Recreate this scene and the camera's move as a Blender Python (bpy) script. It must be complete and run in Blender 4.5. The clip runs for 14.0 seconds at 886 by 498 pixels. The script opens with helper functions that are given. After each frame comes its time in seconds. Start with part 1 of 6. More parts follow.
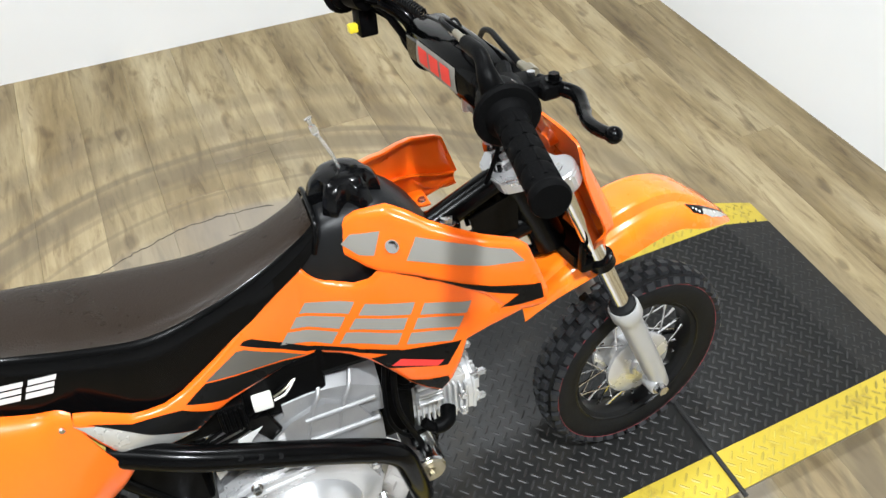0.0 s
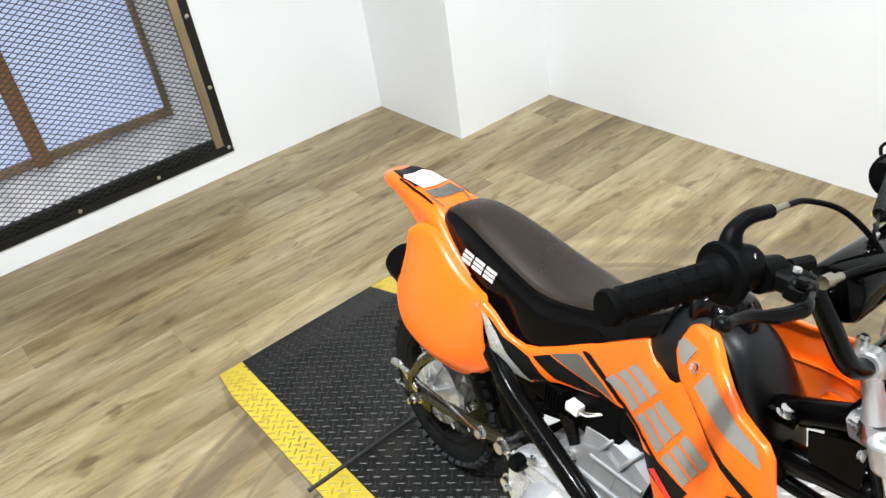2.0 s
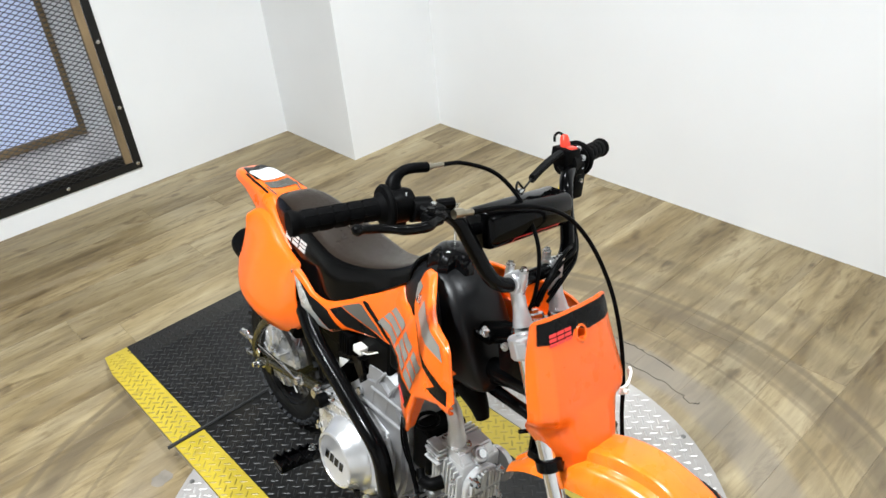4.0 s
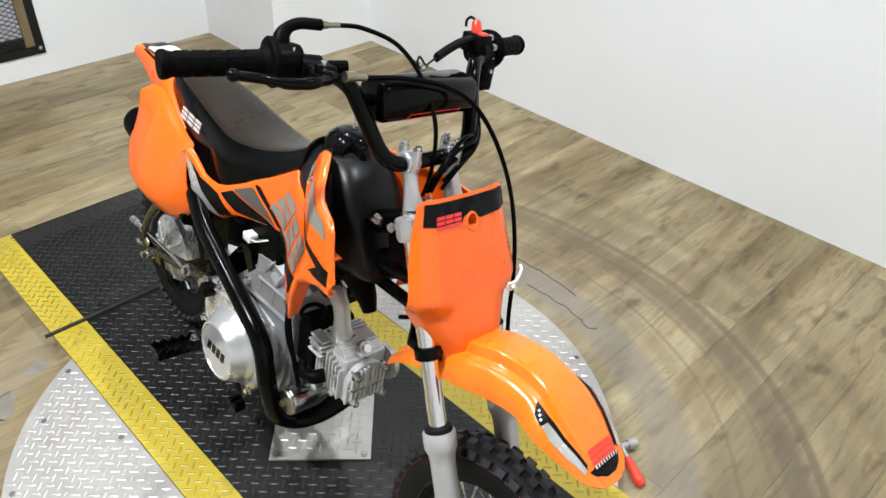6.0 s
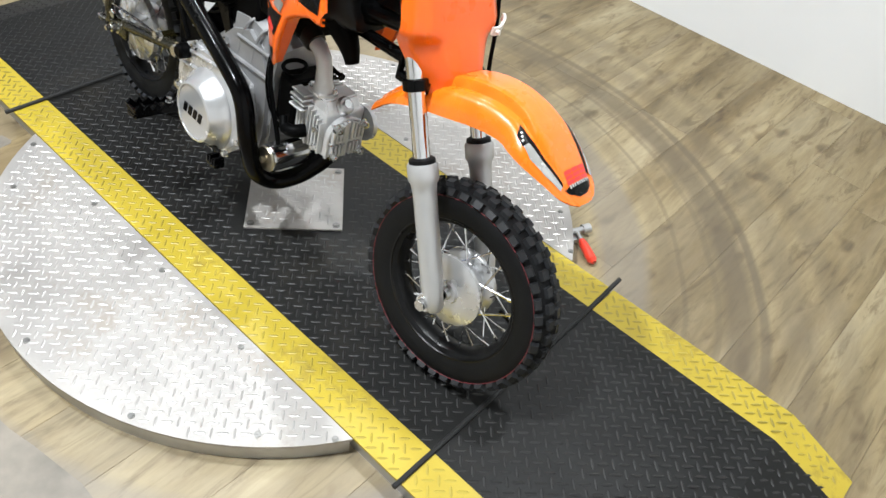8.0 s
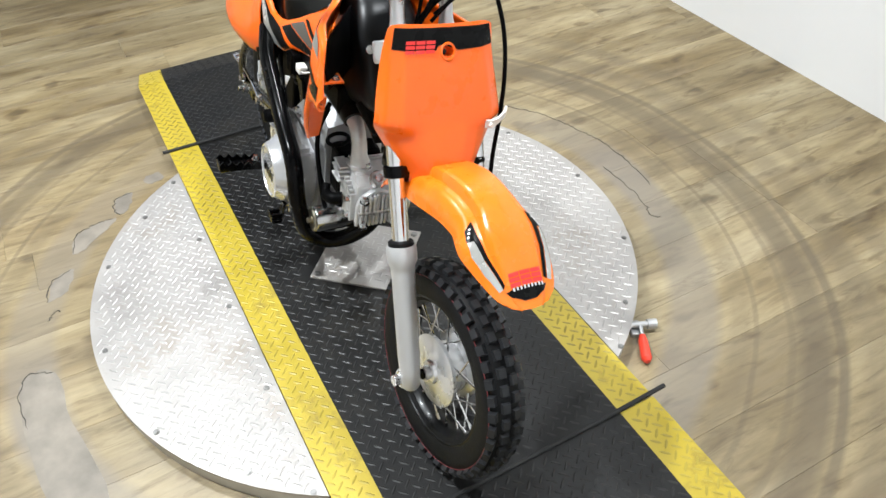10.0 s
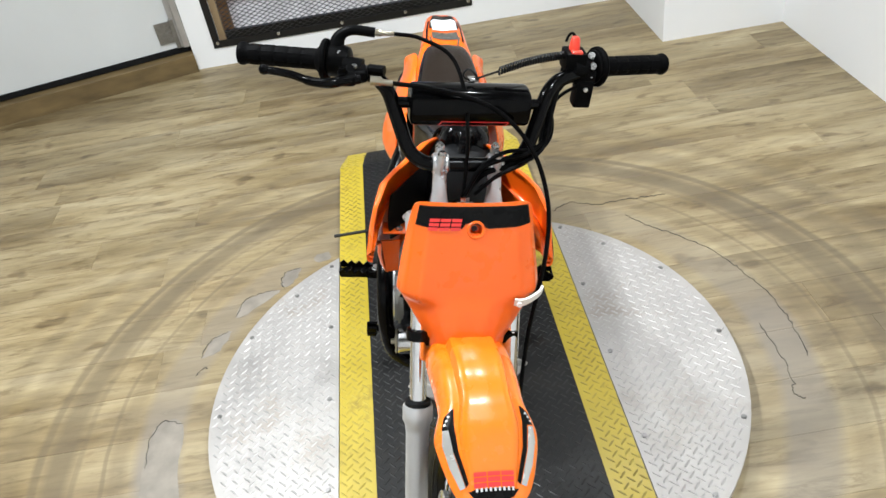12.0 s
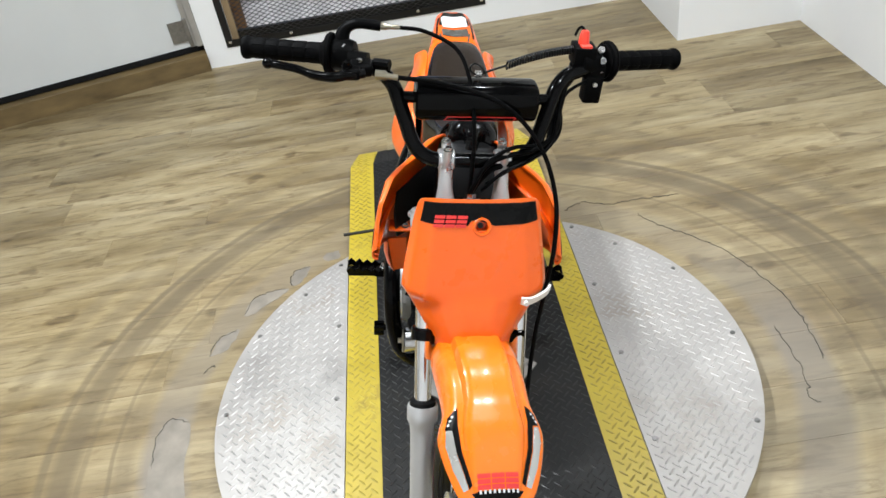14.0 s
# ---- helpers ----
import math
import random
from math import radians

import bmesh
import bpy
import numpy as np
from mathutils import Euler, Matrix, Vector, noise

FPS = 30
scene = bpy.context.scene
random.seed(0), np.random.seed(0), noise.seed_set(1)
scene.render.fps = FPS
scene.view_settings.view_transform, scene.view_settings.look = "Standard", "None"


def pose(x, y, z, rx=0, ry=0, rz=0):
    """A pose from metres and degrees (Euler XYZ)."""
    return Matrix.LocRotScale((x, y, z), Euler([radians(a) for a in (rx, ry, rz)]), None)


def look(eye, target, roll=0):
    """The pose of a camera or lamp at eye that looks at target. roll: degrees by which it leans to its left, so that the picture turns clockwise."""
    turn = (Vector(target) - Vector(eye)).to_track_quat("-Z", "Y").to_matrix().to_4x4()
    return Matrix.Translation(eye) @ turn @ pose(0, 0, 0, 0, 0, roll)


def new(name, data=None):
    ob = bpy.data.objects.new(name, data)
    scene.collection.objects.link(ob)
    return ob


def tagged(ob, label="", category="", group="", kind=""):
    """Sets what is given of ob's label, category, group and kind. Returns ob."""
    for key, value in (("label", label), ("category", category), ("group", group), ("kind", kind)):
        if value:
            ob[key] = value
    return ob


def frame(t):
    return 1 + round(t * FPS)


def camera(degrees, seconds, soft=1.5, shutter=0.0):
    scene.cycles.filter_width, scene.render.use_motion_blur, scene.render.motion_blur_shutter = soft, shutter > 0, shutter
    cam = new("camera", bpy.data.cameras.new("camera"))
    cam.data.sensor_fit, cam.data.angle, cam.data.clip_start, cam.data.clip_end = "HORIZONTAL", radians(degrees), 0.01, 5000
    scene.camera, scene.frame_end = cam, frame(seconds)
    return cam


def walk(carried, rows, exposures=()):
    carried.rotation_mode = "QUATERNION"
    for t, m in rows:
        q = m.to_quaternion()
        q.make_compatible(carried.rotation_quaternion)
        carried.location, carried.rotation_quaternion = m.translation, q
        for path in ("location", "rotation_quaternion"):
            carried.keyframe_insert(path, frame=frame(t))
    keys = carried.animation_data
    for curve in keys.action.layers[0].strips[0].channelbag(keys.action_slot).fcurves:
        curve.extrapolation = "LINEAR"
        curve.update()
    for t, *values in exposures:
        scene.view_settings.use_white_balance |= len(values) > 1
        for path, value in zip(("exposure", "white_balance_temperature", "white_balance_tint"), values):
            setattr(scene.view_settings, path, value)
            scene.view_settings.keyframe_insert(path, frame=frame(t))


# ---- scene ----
cam = camera(61.1, 14.0)
PATH = [
    (0, (-0.116, -0.599, 1.373), (0.472, 0.583, -0.129), 1.8),
    (0.5, (0.083, -0.501, 1.303), (-0.139, 0.692, -0.287), -4.4),
    (0.7, (0.126, -0.477, 1.281), (-0.412, 0.755, -0.2), -6.3),
    (1, (0.171, -0.479, 1.286), (-0.662, 0.704, -0.095), -8.8),
    (1.5, (0.29, -0.622, 1.356), (-0.839, 0.534, 0.178), -11.8),
    (2, (0.467, -0.661, 1.394), (-0.882, 0.289, 0.265), -8.9),
    (2.5, (0.646, -0.557, 1.382), (-0.758, 0.306, 0.249), -6.2),
    (3, (0.784, -0.625, 1.39), (-0.615, 0.332, 0.328), -8.2),
    (3.5, (0.877, -0.711, 1.417), (-0.484, 0.314, 0.371), -8.1),
    (3.7, (0.886, -0.681, 1.42), (-0.451, 0.386, 0.383), -6.9),
    (5.8, (0.939, -0.608, 1.346), (-0.219, 0.566, 0.214), -0.2),
    (6, (0.939, -0.62, 1.312), (-0.186, 0.542, 0.136), 2.3),
    (6.5, (0.958, -0.682, 1.272), (-0.052, 0.5, 0.014), 5.0),
    (7, (0.988, -0.774, 1.24), (0.058, 0.441, -0.048), 9.6),
    (7.5, (1.017, -0.784, 1.184), (0.174, 0.358, -0.225), 9.3),
    (8, (1.023, -0.792, 1.184), (0.172, 0.347, -0.223), 9.0),
    (8.2, (1.027, -0.798, 1.193), (0.153, 0.325, -0.212), 9.2),
    (10.3, (1.261, -0.329, 1.306), (-0.12, 0.233, -0.027), -0.8),
    (10.5, (1.234, -0.254, 1.332), (-0.194, 0.261, 0.03), 0.4),
    (11, (1.212, -0.159, 1.342), (-0.266, 0.254, 0.059), -4.7),
    (11.5, (1.242, -0.101, 1.391), (-0.325, 0.096, 0.164), -8.2),
    (12, (1.253, -0.026, 1.386), (-0.336, -0.012, 0.172), -9.4),
    (12.5, (1.239, -0.009, 1.375), (-0.357, 0.012, 0.169), -8.2),
    (13, (1.217, -0.053, 1.362), (-0.373, -0.012, 0.149), -6.5),
    (13.5, (1.213, -0.087, 1.359), (-0.403, -0.032, 0.182), -7.3),
    (14, (1.243, -0.014, 1.368), (-0.352, -0.037, 0.162), -9.9),
]
EXPOSURES = ((0.0, 0.08), (0.5, 0.02), (1.0, 0.12), (1.5, 0.12), (3.0, 0.06), (3.7, 0.0), (5.8, -0.18), (6.5, -0.19), (7.0, -0.16), (8.2, -0.07), (10.3, 0.0), (11.0, 0.0), (11.5, -0.04), (12.0, -0.08), (12.8, -0.08), (13.4, -0.12), (14.0, -0.2))
walk(cam, [(t, look(eye, target, roll)) for t, eye, target, roll in PATH], EXPOSURES)

# ---- world, lights ----
world = bpy.data.worlds.new("world")
scene.world = world
world.use_nodes = True
wn = world.node_tree.nodes
sky = wn.new("ShaderNodeTexSky")
sky.sky_type = "NISHITA"
sky.sun_disc = False
sky.sun_elevation = radians(35)
wn["Background"].inputs[1].default_value = 0.05
world.node_tree.links.new(sky.outputs[0], wn["Background"].inputs[0])

CEIL = 2.55
LAMPS = [(-0.85, -0.75, 27.0), (-0.9, 0.8, 18.0), (0.1, -0.95, 50.0), (0.75, 0.7, 22.0)]

# ---- materials ----
def material(name, base, rough=0.5, metal=0.0, coat=0.0, spec=0.5, var=0.0, scale=20.0, bump=0.0, bump_scale=60.0, wear=0.0, rand=0.0, stretch=None):
    """A surface with grain and stains at two scales, and a fine relief."""
    m = bpy.data.materials.new(name)
    m.use_nodes = True
    nt = m.node_tree
    n, l = nt.nodes, nt.links
    b = n["Principled BSDF"]
    b.inputs["Roughness"].default_value = rough
    b.inputs["Metallic"].default_value = metal
    b.inputs["Coat Weight"].default_value = coat
    b.inputs["Coat Roughness"].default_value = 0.08
    b.inputs["Specular IOR Level"].default_value = spec
    geo = n.new("ShaderNodeTexCoord")
    mp = n.new("ShaderNodeMapping")
    mp.inputs["Scale"].default_value = stretch or (1, 1, 1)
    l.new(geo.outputs["Object"], mp.inputs["Vector"])
    fine = n.new("ShaderNodeTexNoise")
    fine.inputs["Scale"].default_value = scale
    fine.inputs["Detail"].default_value = 6
    l.new(mp.outputs[0], fine.inputs["Vector"])
    wide = n.new("ShaderNodeTexNoise")
    wide.inputs["Scale"].default_value = scale * 0.16
    wide.inputs["Detail"].default_value = 3
    l.new(mp.outputs[0], wide.inputs["Vector"])
    mix = n.new("ShaderNodeMath")
    mix.operation = "MULTIPLY_ADD"
    l.new(fine.outputs[0], mix.inputs[0])
    mix.inputs[1].default_value = 0.5
    half = n.new("ShaderNodeMath")
    half.operation = "MULTIPLY"
    half.inputs[1].default_value = 0.5
    l.new(wide.outputs[0], half.inputs[0])
    l.new(half.outputs[0], mix.inputs[2])
    tone = n.new("ShaderNodeMapRange")
    tone.inputs["From Min"].default_value = 0.3
    tone.inputs["From Max"].default_value = 0.7
    tone.inputs["To Min"].default_value = 1.0 - var
    tone.inputs["To Max"].default_value = 1.0 + var
    l.new(mix.outputs[0], tone.inputs[0])
    last = tone.outputs[0]
    if rand:
        info = n.new("ShaderNodeObjectInfo")
        rr = n.new("ShaderNodeMapRange")
        rr.inputs["To Min"].default_value = 1.0 - rand
        rr.inputs["To Max"].default_value = 1.0 + rand
        l.new(info.outputs["Random"], rr.inputs[0])
        mul = n.new("ShaderNodeMath")
        mul.operation = "MULTIPLY"
        l.new(last, mul.inputs[0])
        l.new(rr.outputs[0], mul.inputs[1])
        last = mul.outputs[0]
    col = n.new("ShaderNodeVectorMath")
    col.operation = "SCALE"
    col.inputs[0].default_value = base
    l.new(last, col.inputs["Scale"])
    l.new(col.outputs[0], b.inputs["Base Color"])
    rm = n.new("ShaderNodeMapRange")
    rm.inputs["From Min"].default_value = 0.3
    rm.inputs["From Max"].default_value = 0.7
    rm.inputs["To Min"].default_value = max(0.02, rough - 0.06 - wear)
    rm.inputs["To Max"].default_value = min(1.0, rough + 0.06 + wear)
    l.new(mix.outputs[0], rm.inputs[0])
    l.new(rm.outputs[0], b.inputs["Roughness"])
    if bump:
        bn = n.new("ShaderNodeTexNoise")
        bn.inputs["Scale"].default_value = bump_scale
        bn.inputs["Detail"].default_value = 4
        l.new(mp.outputs[0], bn.inputs["Vector"])
        bp = n.new("ShaderNodeBump")
        bp.inputs["Strength"].default_value = bump
        bp.inputs["Distance"].default_value = 0.002
        l.new(bn.outputs[0], bp.inputs["Height"])
        l.new(bp.outputs[0], b.inputs["Normal"])
    return m


ORANGE = material("orange_plastic", (0.9, 0.130, 0.005), 0.3, coat=0.45, spec=0.35, var=0.03, scale=30, bump=0.03, bump_scale=25)
# same orange, made lighter and yellower for overhead light on the fender
ORANGE_TOPLIT = material("orange_plastic_toplit", (0.93, 0.185, 0.008), 0.26, coat=0.5, spec=0.4, var=0.03, scale=30, bump=0.03, bump_scale=25)
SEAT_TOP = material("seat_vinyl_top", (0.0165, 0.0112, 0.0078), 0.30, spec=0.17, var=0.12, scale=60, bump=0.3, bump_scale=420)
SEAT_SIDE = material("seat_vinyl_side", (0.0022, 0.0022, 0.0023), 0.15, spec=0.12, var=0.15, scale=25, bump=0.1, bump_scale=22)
TANK = material("tank_plastic", (0.0055, 0.0057, 0.0062), 0.36, spec=0.26, var=0.15, scale=30, bump=0.08, bump_scale=300)
CAP_PL = material("glossy_cap_plastic", (0.0025, 0.0025, 0.0027), 0.16, spec=0.22, var=0.15, scale=40)
BLACK = material("black_paint", (0.0016, 0.0016, 0.0017), 0.2, spec=0.10, coat=0.02, var=0.15, scale=30, bump=0.03, bump_scale=80)
BLACK_PL = material("black_plastic", (0.002, 0.002, 0.0021), 0.42, spec=0.04, var=0.2, scale=50, bump=0.1, bump_scale=200)
TREAD = material("tread_rubber", (0.021, 0.022, 0.024), 0.48, spec=0.22, var=0.4, scale=30, bump=0.2, bump_scale=150)
RUBBER = material("rubber", (0.0085, 0.0087, 0.0092), 0.55, spec=0.12, var=0.25, scale=40, bump=0.2, bump_scale=150)
GRIP = material("grip_rubber", (0.0018, 0.0018, 0.0019), 0.6, spec=0.035, var=0.2, scale=60, bump=0.2, bump_scale=250)
ALU = material("cast_aluminium", (0.58, 0.58, 0.585), 0.32, metal=0.75, var=0.1, scale=40, bump=0.12, bump_scale=350, wear=0.06)
ALU_CASE = material("cast_crankcase", (0.35, 0.35, 0.355), 0.48, metal=0.6, var=0.18, scale=30, bump=0.2, bump_scale=300, wear=0.06)
ALU_HEAD = material("sand_cast_head", (0.62, 0.62, 0.62), 0.42, metal=0.45, var=0.14, scale=50, bump=0.25, bump_scale=320)
ALU_COVER = material("painted_aluminium", (0.63, 0.63, 0.635), 0.26, metal=0.62, var=0.05, scale=30, bump=0.05, bump_scale=300)
FORK_LEG = material("fork_silver_paint", (0.5, 0.5, 0.5), 0.36, metal=0.35, var=0.05, scale=30, bump=0.04, bump_scale=250)
PAD = material("glossy_black_vinyl", (0.0014, 0.0014, 0.0015), 0.1, spec=0.11, var=0.15, scale=30, bump=0.03, bump_scale=120)
CHROME_DK = material("dark_chrome", (0.5, 0.5, 0.5), 0.15, metal=1.0, var=0.1, scale=40)
CHROME = material("chrome", (0.75, 0.75, 0.76), 0.1, metal=1.0, var=0.04, scale=20)
ZINC = material("zinc_bolt", (0.66, 0.66, 0.66), 0.25, metal=1.0, var=0.12, scale=120)
BRASS = material("brass_fitting", (0.34, 0.31, 0.24), 0.35, metal=1.0, var=0.1, scale=90)
RIM = material("black_rim", (0.004, 0.004, 0.0042), 0.3, coat=0.1, var=0.1, scale=30, spec=0.2)
# black paint tinted olive for the yellowish reflection on it
SWING_REFLECT = material("swingarm_olive_reflection", (0.014, 0.012, 0.004), 0.25, coat=0.3, var=0.1, scale=30)
D_GREY = material("decal_grey", (0.21, 0.2, 0.18), 0.35, var=0.03, scale=40)
D_SMOKE = material("decal_smoke", (0.075, 0.07, 0.06), 0.3, var=0.03, scale=40)
D_SILVER = material("decal_silver", (0.52, 0.51, 0.48), 0.26, metal=0.5, var=0.06, scale=60)
D_BLACK = material("decal_black", (0.005, 0.005, 0.005), 0.28, var=0.1, scale=40, spec=0.08)
D_RECESS_SHADE = material("orange_recess_shade", (0.75, 0.12, 0.005), 0.4, var=0.05, scale=40)
D_RED = material("decal_red", (0.75, 0.035, 0.03), 0.35, var=0.04, scale=40)
D_LINE = material("tyre_line", (0.21, 0.03, 0.036), 0.5, var=0.4, scale=40)
D_WHITE = material("decal_white", (0.62, 0.62, 0.61), 0.4, var=0.03, scale=40)
NYLON = material("white_nylon", (0.75, 0.73, 0.68), 0.45, var=0.05, scale=80)
RED_PL = material("red_plastic", (0.75, 0.05, 0.025), 0.35, var=0.05, scale=60, bump=0.05)
YELLOW_PL = material("yellow_plastic", (0.75, 0.6, 0.03), 0.4, var=0.05, scale=60)
CLEAR = material("clear_tube", (0.7, 0.7, 0.68), 0.15, var=0.03, scale=60)
CLEAR.node_tree.nodes["Principled BSDF"].inputs["Transmission Weight"].default_value = 0.85
CORD = material("black_cord", (0.012, 0.012, 0.012), 0.75, var=0.3, scale=200, bump=0.6, bump_scale=600)
WALL = material("white_wall_paint", (0.87, 0.88, 0.89), 0.55, var=0.03, scale=2.4, bump=0.05, bump_scale=120)
# dark grey to cut fill light and reflections in black parts
CEILING = material("dark_ceiling_paint", (0.14, 0.14, 0.14), 0.7, var=0.03, scale=4, bump=0.1, bump_scale=60)
STEEL_DK = material("dark_steel", (0.011, 0.0105, 0.010), 0.45, metal=0.4, var=0.3, scale=18, bump=0.15, bump_scale=90, wear=0.08)
MESH_ST = material("expanded_steel", (0.075, 0.075, 0.077), 0.4, metal=0.4, var=0.25, scale=60)
WOOD_BRN = material("brown_frame_wood", (0.24, 0.12, 0.045), 0.5, var=0.3, scale=30, stretch=(1, 1, 0.15), bump=0.15, bump_scale=90)
WOOD_TAN = material("weathered_lath", (0.20, 0.14, 0.075), 0.6, var=0.5, scale=30, stretch=(1, 1, 0.2), bump=0.2, bump_scale=90)
SILL = material("oak_sill", (0.135, 0.092, 0.038), 0.5, var=0.6, scale=26, stretch=(1, 0.12, 1), bump=0.1, bump_scale=80)
DOOR_PAINT = material("grey_white_door", (0.62, 0.64, 0.64), 0.5, var=0.04, scale=5, bump=0.05)
GALV = material("galvanised", (0.5, 0.5, 0.5), 0.45, metal=0.8, var=0.15, scale=30)
SCREW_DK = material("grimy_screw", (0.24, 0.235, 0.225), 0.4, metal=0.8, var=0.3, scale=90)
CEMENT = material("cement_patch", (0.25, 0.222, 0.18), 0.5, var=0.45, scale=14, bump=0.3, bump_scale=120)
FILLER = material("floor_filler", (0.208, 0.182, 0.148), 0.55, var=0.4, scale=18, bump=0.4, bump_scale=90)
# concrete albedo raised to stand in for daylight in the alcove
LEDGE_DAYLIT = material("daylit_dusty_concrete", (0.80, 0.78, 0.78), 0.7, var=0.35, scale=9, bump=0.3, bump_scale=60)
CRACK = material("crack_gap", (0.05, 0.044, 0.038), 0.9, var=0.3, scale=60)
SPRING = material("black_coil", (0.004, 0.004, 0.004), 0.4, spec=0.15, var=0.1, scale=60)


def plate_material(name, base, metal, rough, var, dirt, dirt_col, spec=0.5):
    """Metal sheet or its paint with scuffs and dirt that has a shape of its own."""
    m = material(name, base, rough, metal=metal, spec=spec, var=var, scale=14, bump=0.08, bump_scale=180, wear=0.08)
    nt = m.node_tree
    n, l = nt.nodes, nt.links
    b = n["Principled BSDF"]
    src = b.inputs["Base Color"].links[0].from_socket
    tex = n.new("ShaderNodeTexNoise")
    tex.inputs["Scale"].default_value = 7.0
    tex.inputs["Detail"].default_value = 8
    tex.inputs["Roughness"].default_value = 0.7
    co = n.new("ShaderNodeNewGeometry")
    l.new(co.outputs["Position"], tex.inputs["Vector"])
    rg = n.new("ShaderNodeMapRange")
    rg.inputs["From Min"].default_value = 0.54
    rg.inputs["From Max"].default_value = 0.66
    rg.inputs["To Max"].default_value = dirt
    l.new(tex.outputs[0], rg.inputs[0])
    mx = n.new("ShaderNodeMix")
    mx.data_type = "RGBA"
    l.new(rg.outputs[0], mx.inputs["Factor"])
    l.new(src, mx.inputs["A"])
    mx.inputs["B"].default_value = (*dirt_col, 1)
    l.new(mx.outputs["Result"], b.inputs["Base Color"])
    return m


PLATE_ALU = plate_material("tread_plate_aluminium", (0.40, 0.378, 0.357), 0.35, 0.42, 0.14, 0.55, (0.25, 0.21, 0.165))
PLATE_BLACK = plate_material("tread_plate_black_paint", (0.0075, 0.0073, 0.007), 0.0, 0.46, 0.3, 0.45, (0.024, 0.020, 0.014), 0.26)
PLATE_YELLOW = plate_material("tread_plate_yellow_paint", (0.47, 0.35, 0.028), 0.0, 0.4, 0.14, 0.75, (0.15, 0.105, 0.025))
LUG_DARK = material("worn_lug_black", (0.019, 0.0187, 0.018), 0.44, metal=0.1, spec=0.35, var=0.35, scale=14)
LUG_YELLOW = material("worn_lug_yellow", (0.33, 0.255, 0.03), 0.42, var=0.5, scale=11)
LUG_ALU = material("polished_lug", (0.45, 0.432, 0.415), 0.36, metal=0.5, var=0.1, scale=14)


def plank_material():
    """Oak-look vinyl planks: grain along y, tone by plank, ring-shaped tyre scuffs round the turntable."""
    m = bpy.data.materials.new("oak_vinyl_plank")
    m.use_nodes = True
    nt = m.node_tree
    n, l = nt.nodes, nt.links
    b = n["Principled BSDF"]
    geo = n.new("ShaderNodeNewGeometry")
    info = n.new("ShaderNodeObjectInfo")
    off = n.new("ShaderNodeVectorMath")
    off.operation = "MULTIPLY_ADD"
    rnd = n.new("ShaderNodeCombineXYZ")
    l.new(info.outputs["Random"], rnd.inputs[0])
    l.new(info.outputs["Random"], rnd.inputs[1])
    l.new(rnd.outputs[0], off.inputs[0])
    off.inputs[1].default_value = (37.0, 53.0, 0.0)
    l.new(geo.outputs["Position"], off.inputs[2])

    def noise_tex(scale, stretch, detail, rough=0.6, dist=0.0):
        mp = n.new("ShaderNodeMapping")
        mp.inputs["Scale"].default_value = stretch
        l.new(off.outputs[0], mp.inputs["Vector"])
        t = n.new("ShaderNodeTexNoise")
        t.inputs["Scale"].default_value = scale
        t.inputs["Detail"].default_value = detail
        t.inputs["Roughness"].default_value = rough
        t.inputs["Distortion"].default_value = dist
        l.new(mp.outputs[0], t.inputs["Vector"])
        return t.outputs[0]

    def ramp(src, *stops):
        r = n.new("ShaderNodeValToRGB")
        r.color_ramp.elements[0].position, r.color_ramp.elements[0].color = stops[0][0], (*stops[0][1], 1)
        r.color_ramp.elements[1].position, r.color_ramp.elements[1].color = stops[-1][0], (*stops[-1][1], 1)
        for p, c in stops[1:-1]:
            r.color_ramp.elements.new(p).color = (*c, 1)
        l.new(src, r.inputs[0])
        return r.outputs[0]

    def mathop(op, a, c=None, d=None):
        q = n.new("ShaderNodeMath")
        q.operation = op
        for k, v in enumerate((a, c, d)):
            if v is None:
                continue
            if isinstance(v, (int, float)):
                q.inputs[k].default_value = v
            else:
                l.new(v, q.inputs[k])
        return q.outputs[0]

    def mixed(mode, fac, a, c):
        q = n.new("ShaderNodeMix")
        q.data_type, q.blend_type = "RGBA", mode
        if isinstance(fac, (int, float)):
            q.inputs["Factor"].default_value = fac
        else:
            l.new(fac, q.inputs["Factor"])
        for key, v in (("A", a), ("B", c)):
            if isinstance(v, tuple):
                q.inputs[key].default_value = (*v, 1)
            else:
                l.new(v, q.inputs[key])
        return q.outputs["Result"]

    broad = noise_tex(2.6, (3.2, 0.55, 1), 4, 0.55, 0.6)
    grain = noise_tex(30.0, (2.4, 0.24, 1), 7, 0.7, 0.6)
    knots = noise_tex(7.5, (2.0, 1.0, 1), 2, 0.4)
    clouds = n.new("ShaderNodeTexNoise")
    clouds.inputs["Scale"].default_value = 1.5
    clouds.inputs["Detail"].default_value = 5
    clouds.inputs["Roughness"].default_value = 0.62
    cm = n.new("ShaderNodeMapping")
    cm.inputs["Scale"].default_value = (1.9, 0.8, 1)
    l.new(geo.outputs["Position"], cm.inputs["Vector"])
    l.new(cm.outputs[0], clouds.inputs["Vector"])
    broad = mathop("ADD", mathop("MULTIPLY", broad, 0.60), mathop("MULTIPLY", clouds.outputs[0], 0.40))
    c = ramp(broad, (0.31, (0.108, 0.072, 0.028)), (0.42, (0.200, 0.146, 0.068)), (0.53, (0.308, 0.242, 0.131)), (0.66, (0.420, 0.350, 0.216)))
    g = ramp(grain, (0.3, (0.74, 0.71, 0.66)), (0.55, (1.0, 1.0, 1.0)), (0.75, (1.08, 1.07, 1.05)))
    c = mixed("MULTIPLY", 0.85, c, g)
    veil = noise_tex(4.2, (2.4, 0.5, 1), 4, 0.6, 0.8)
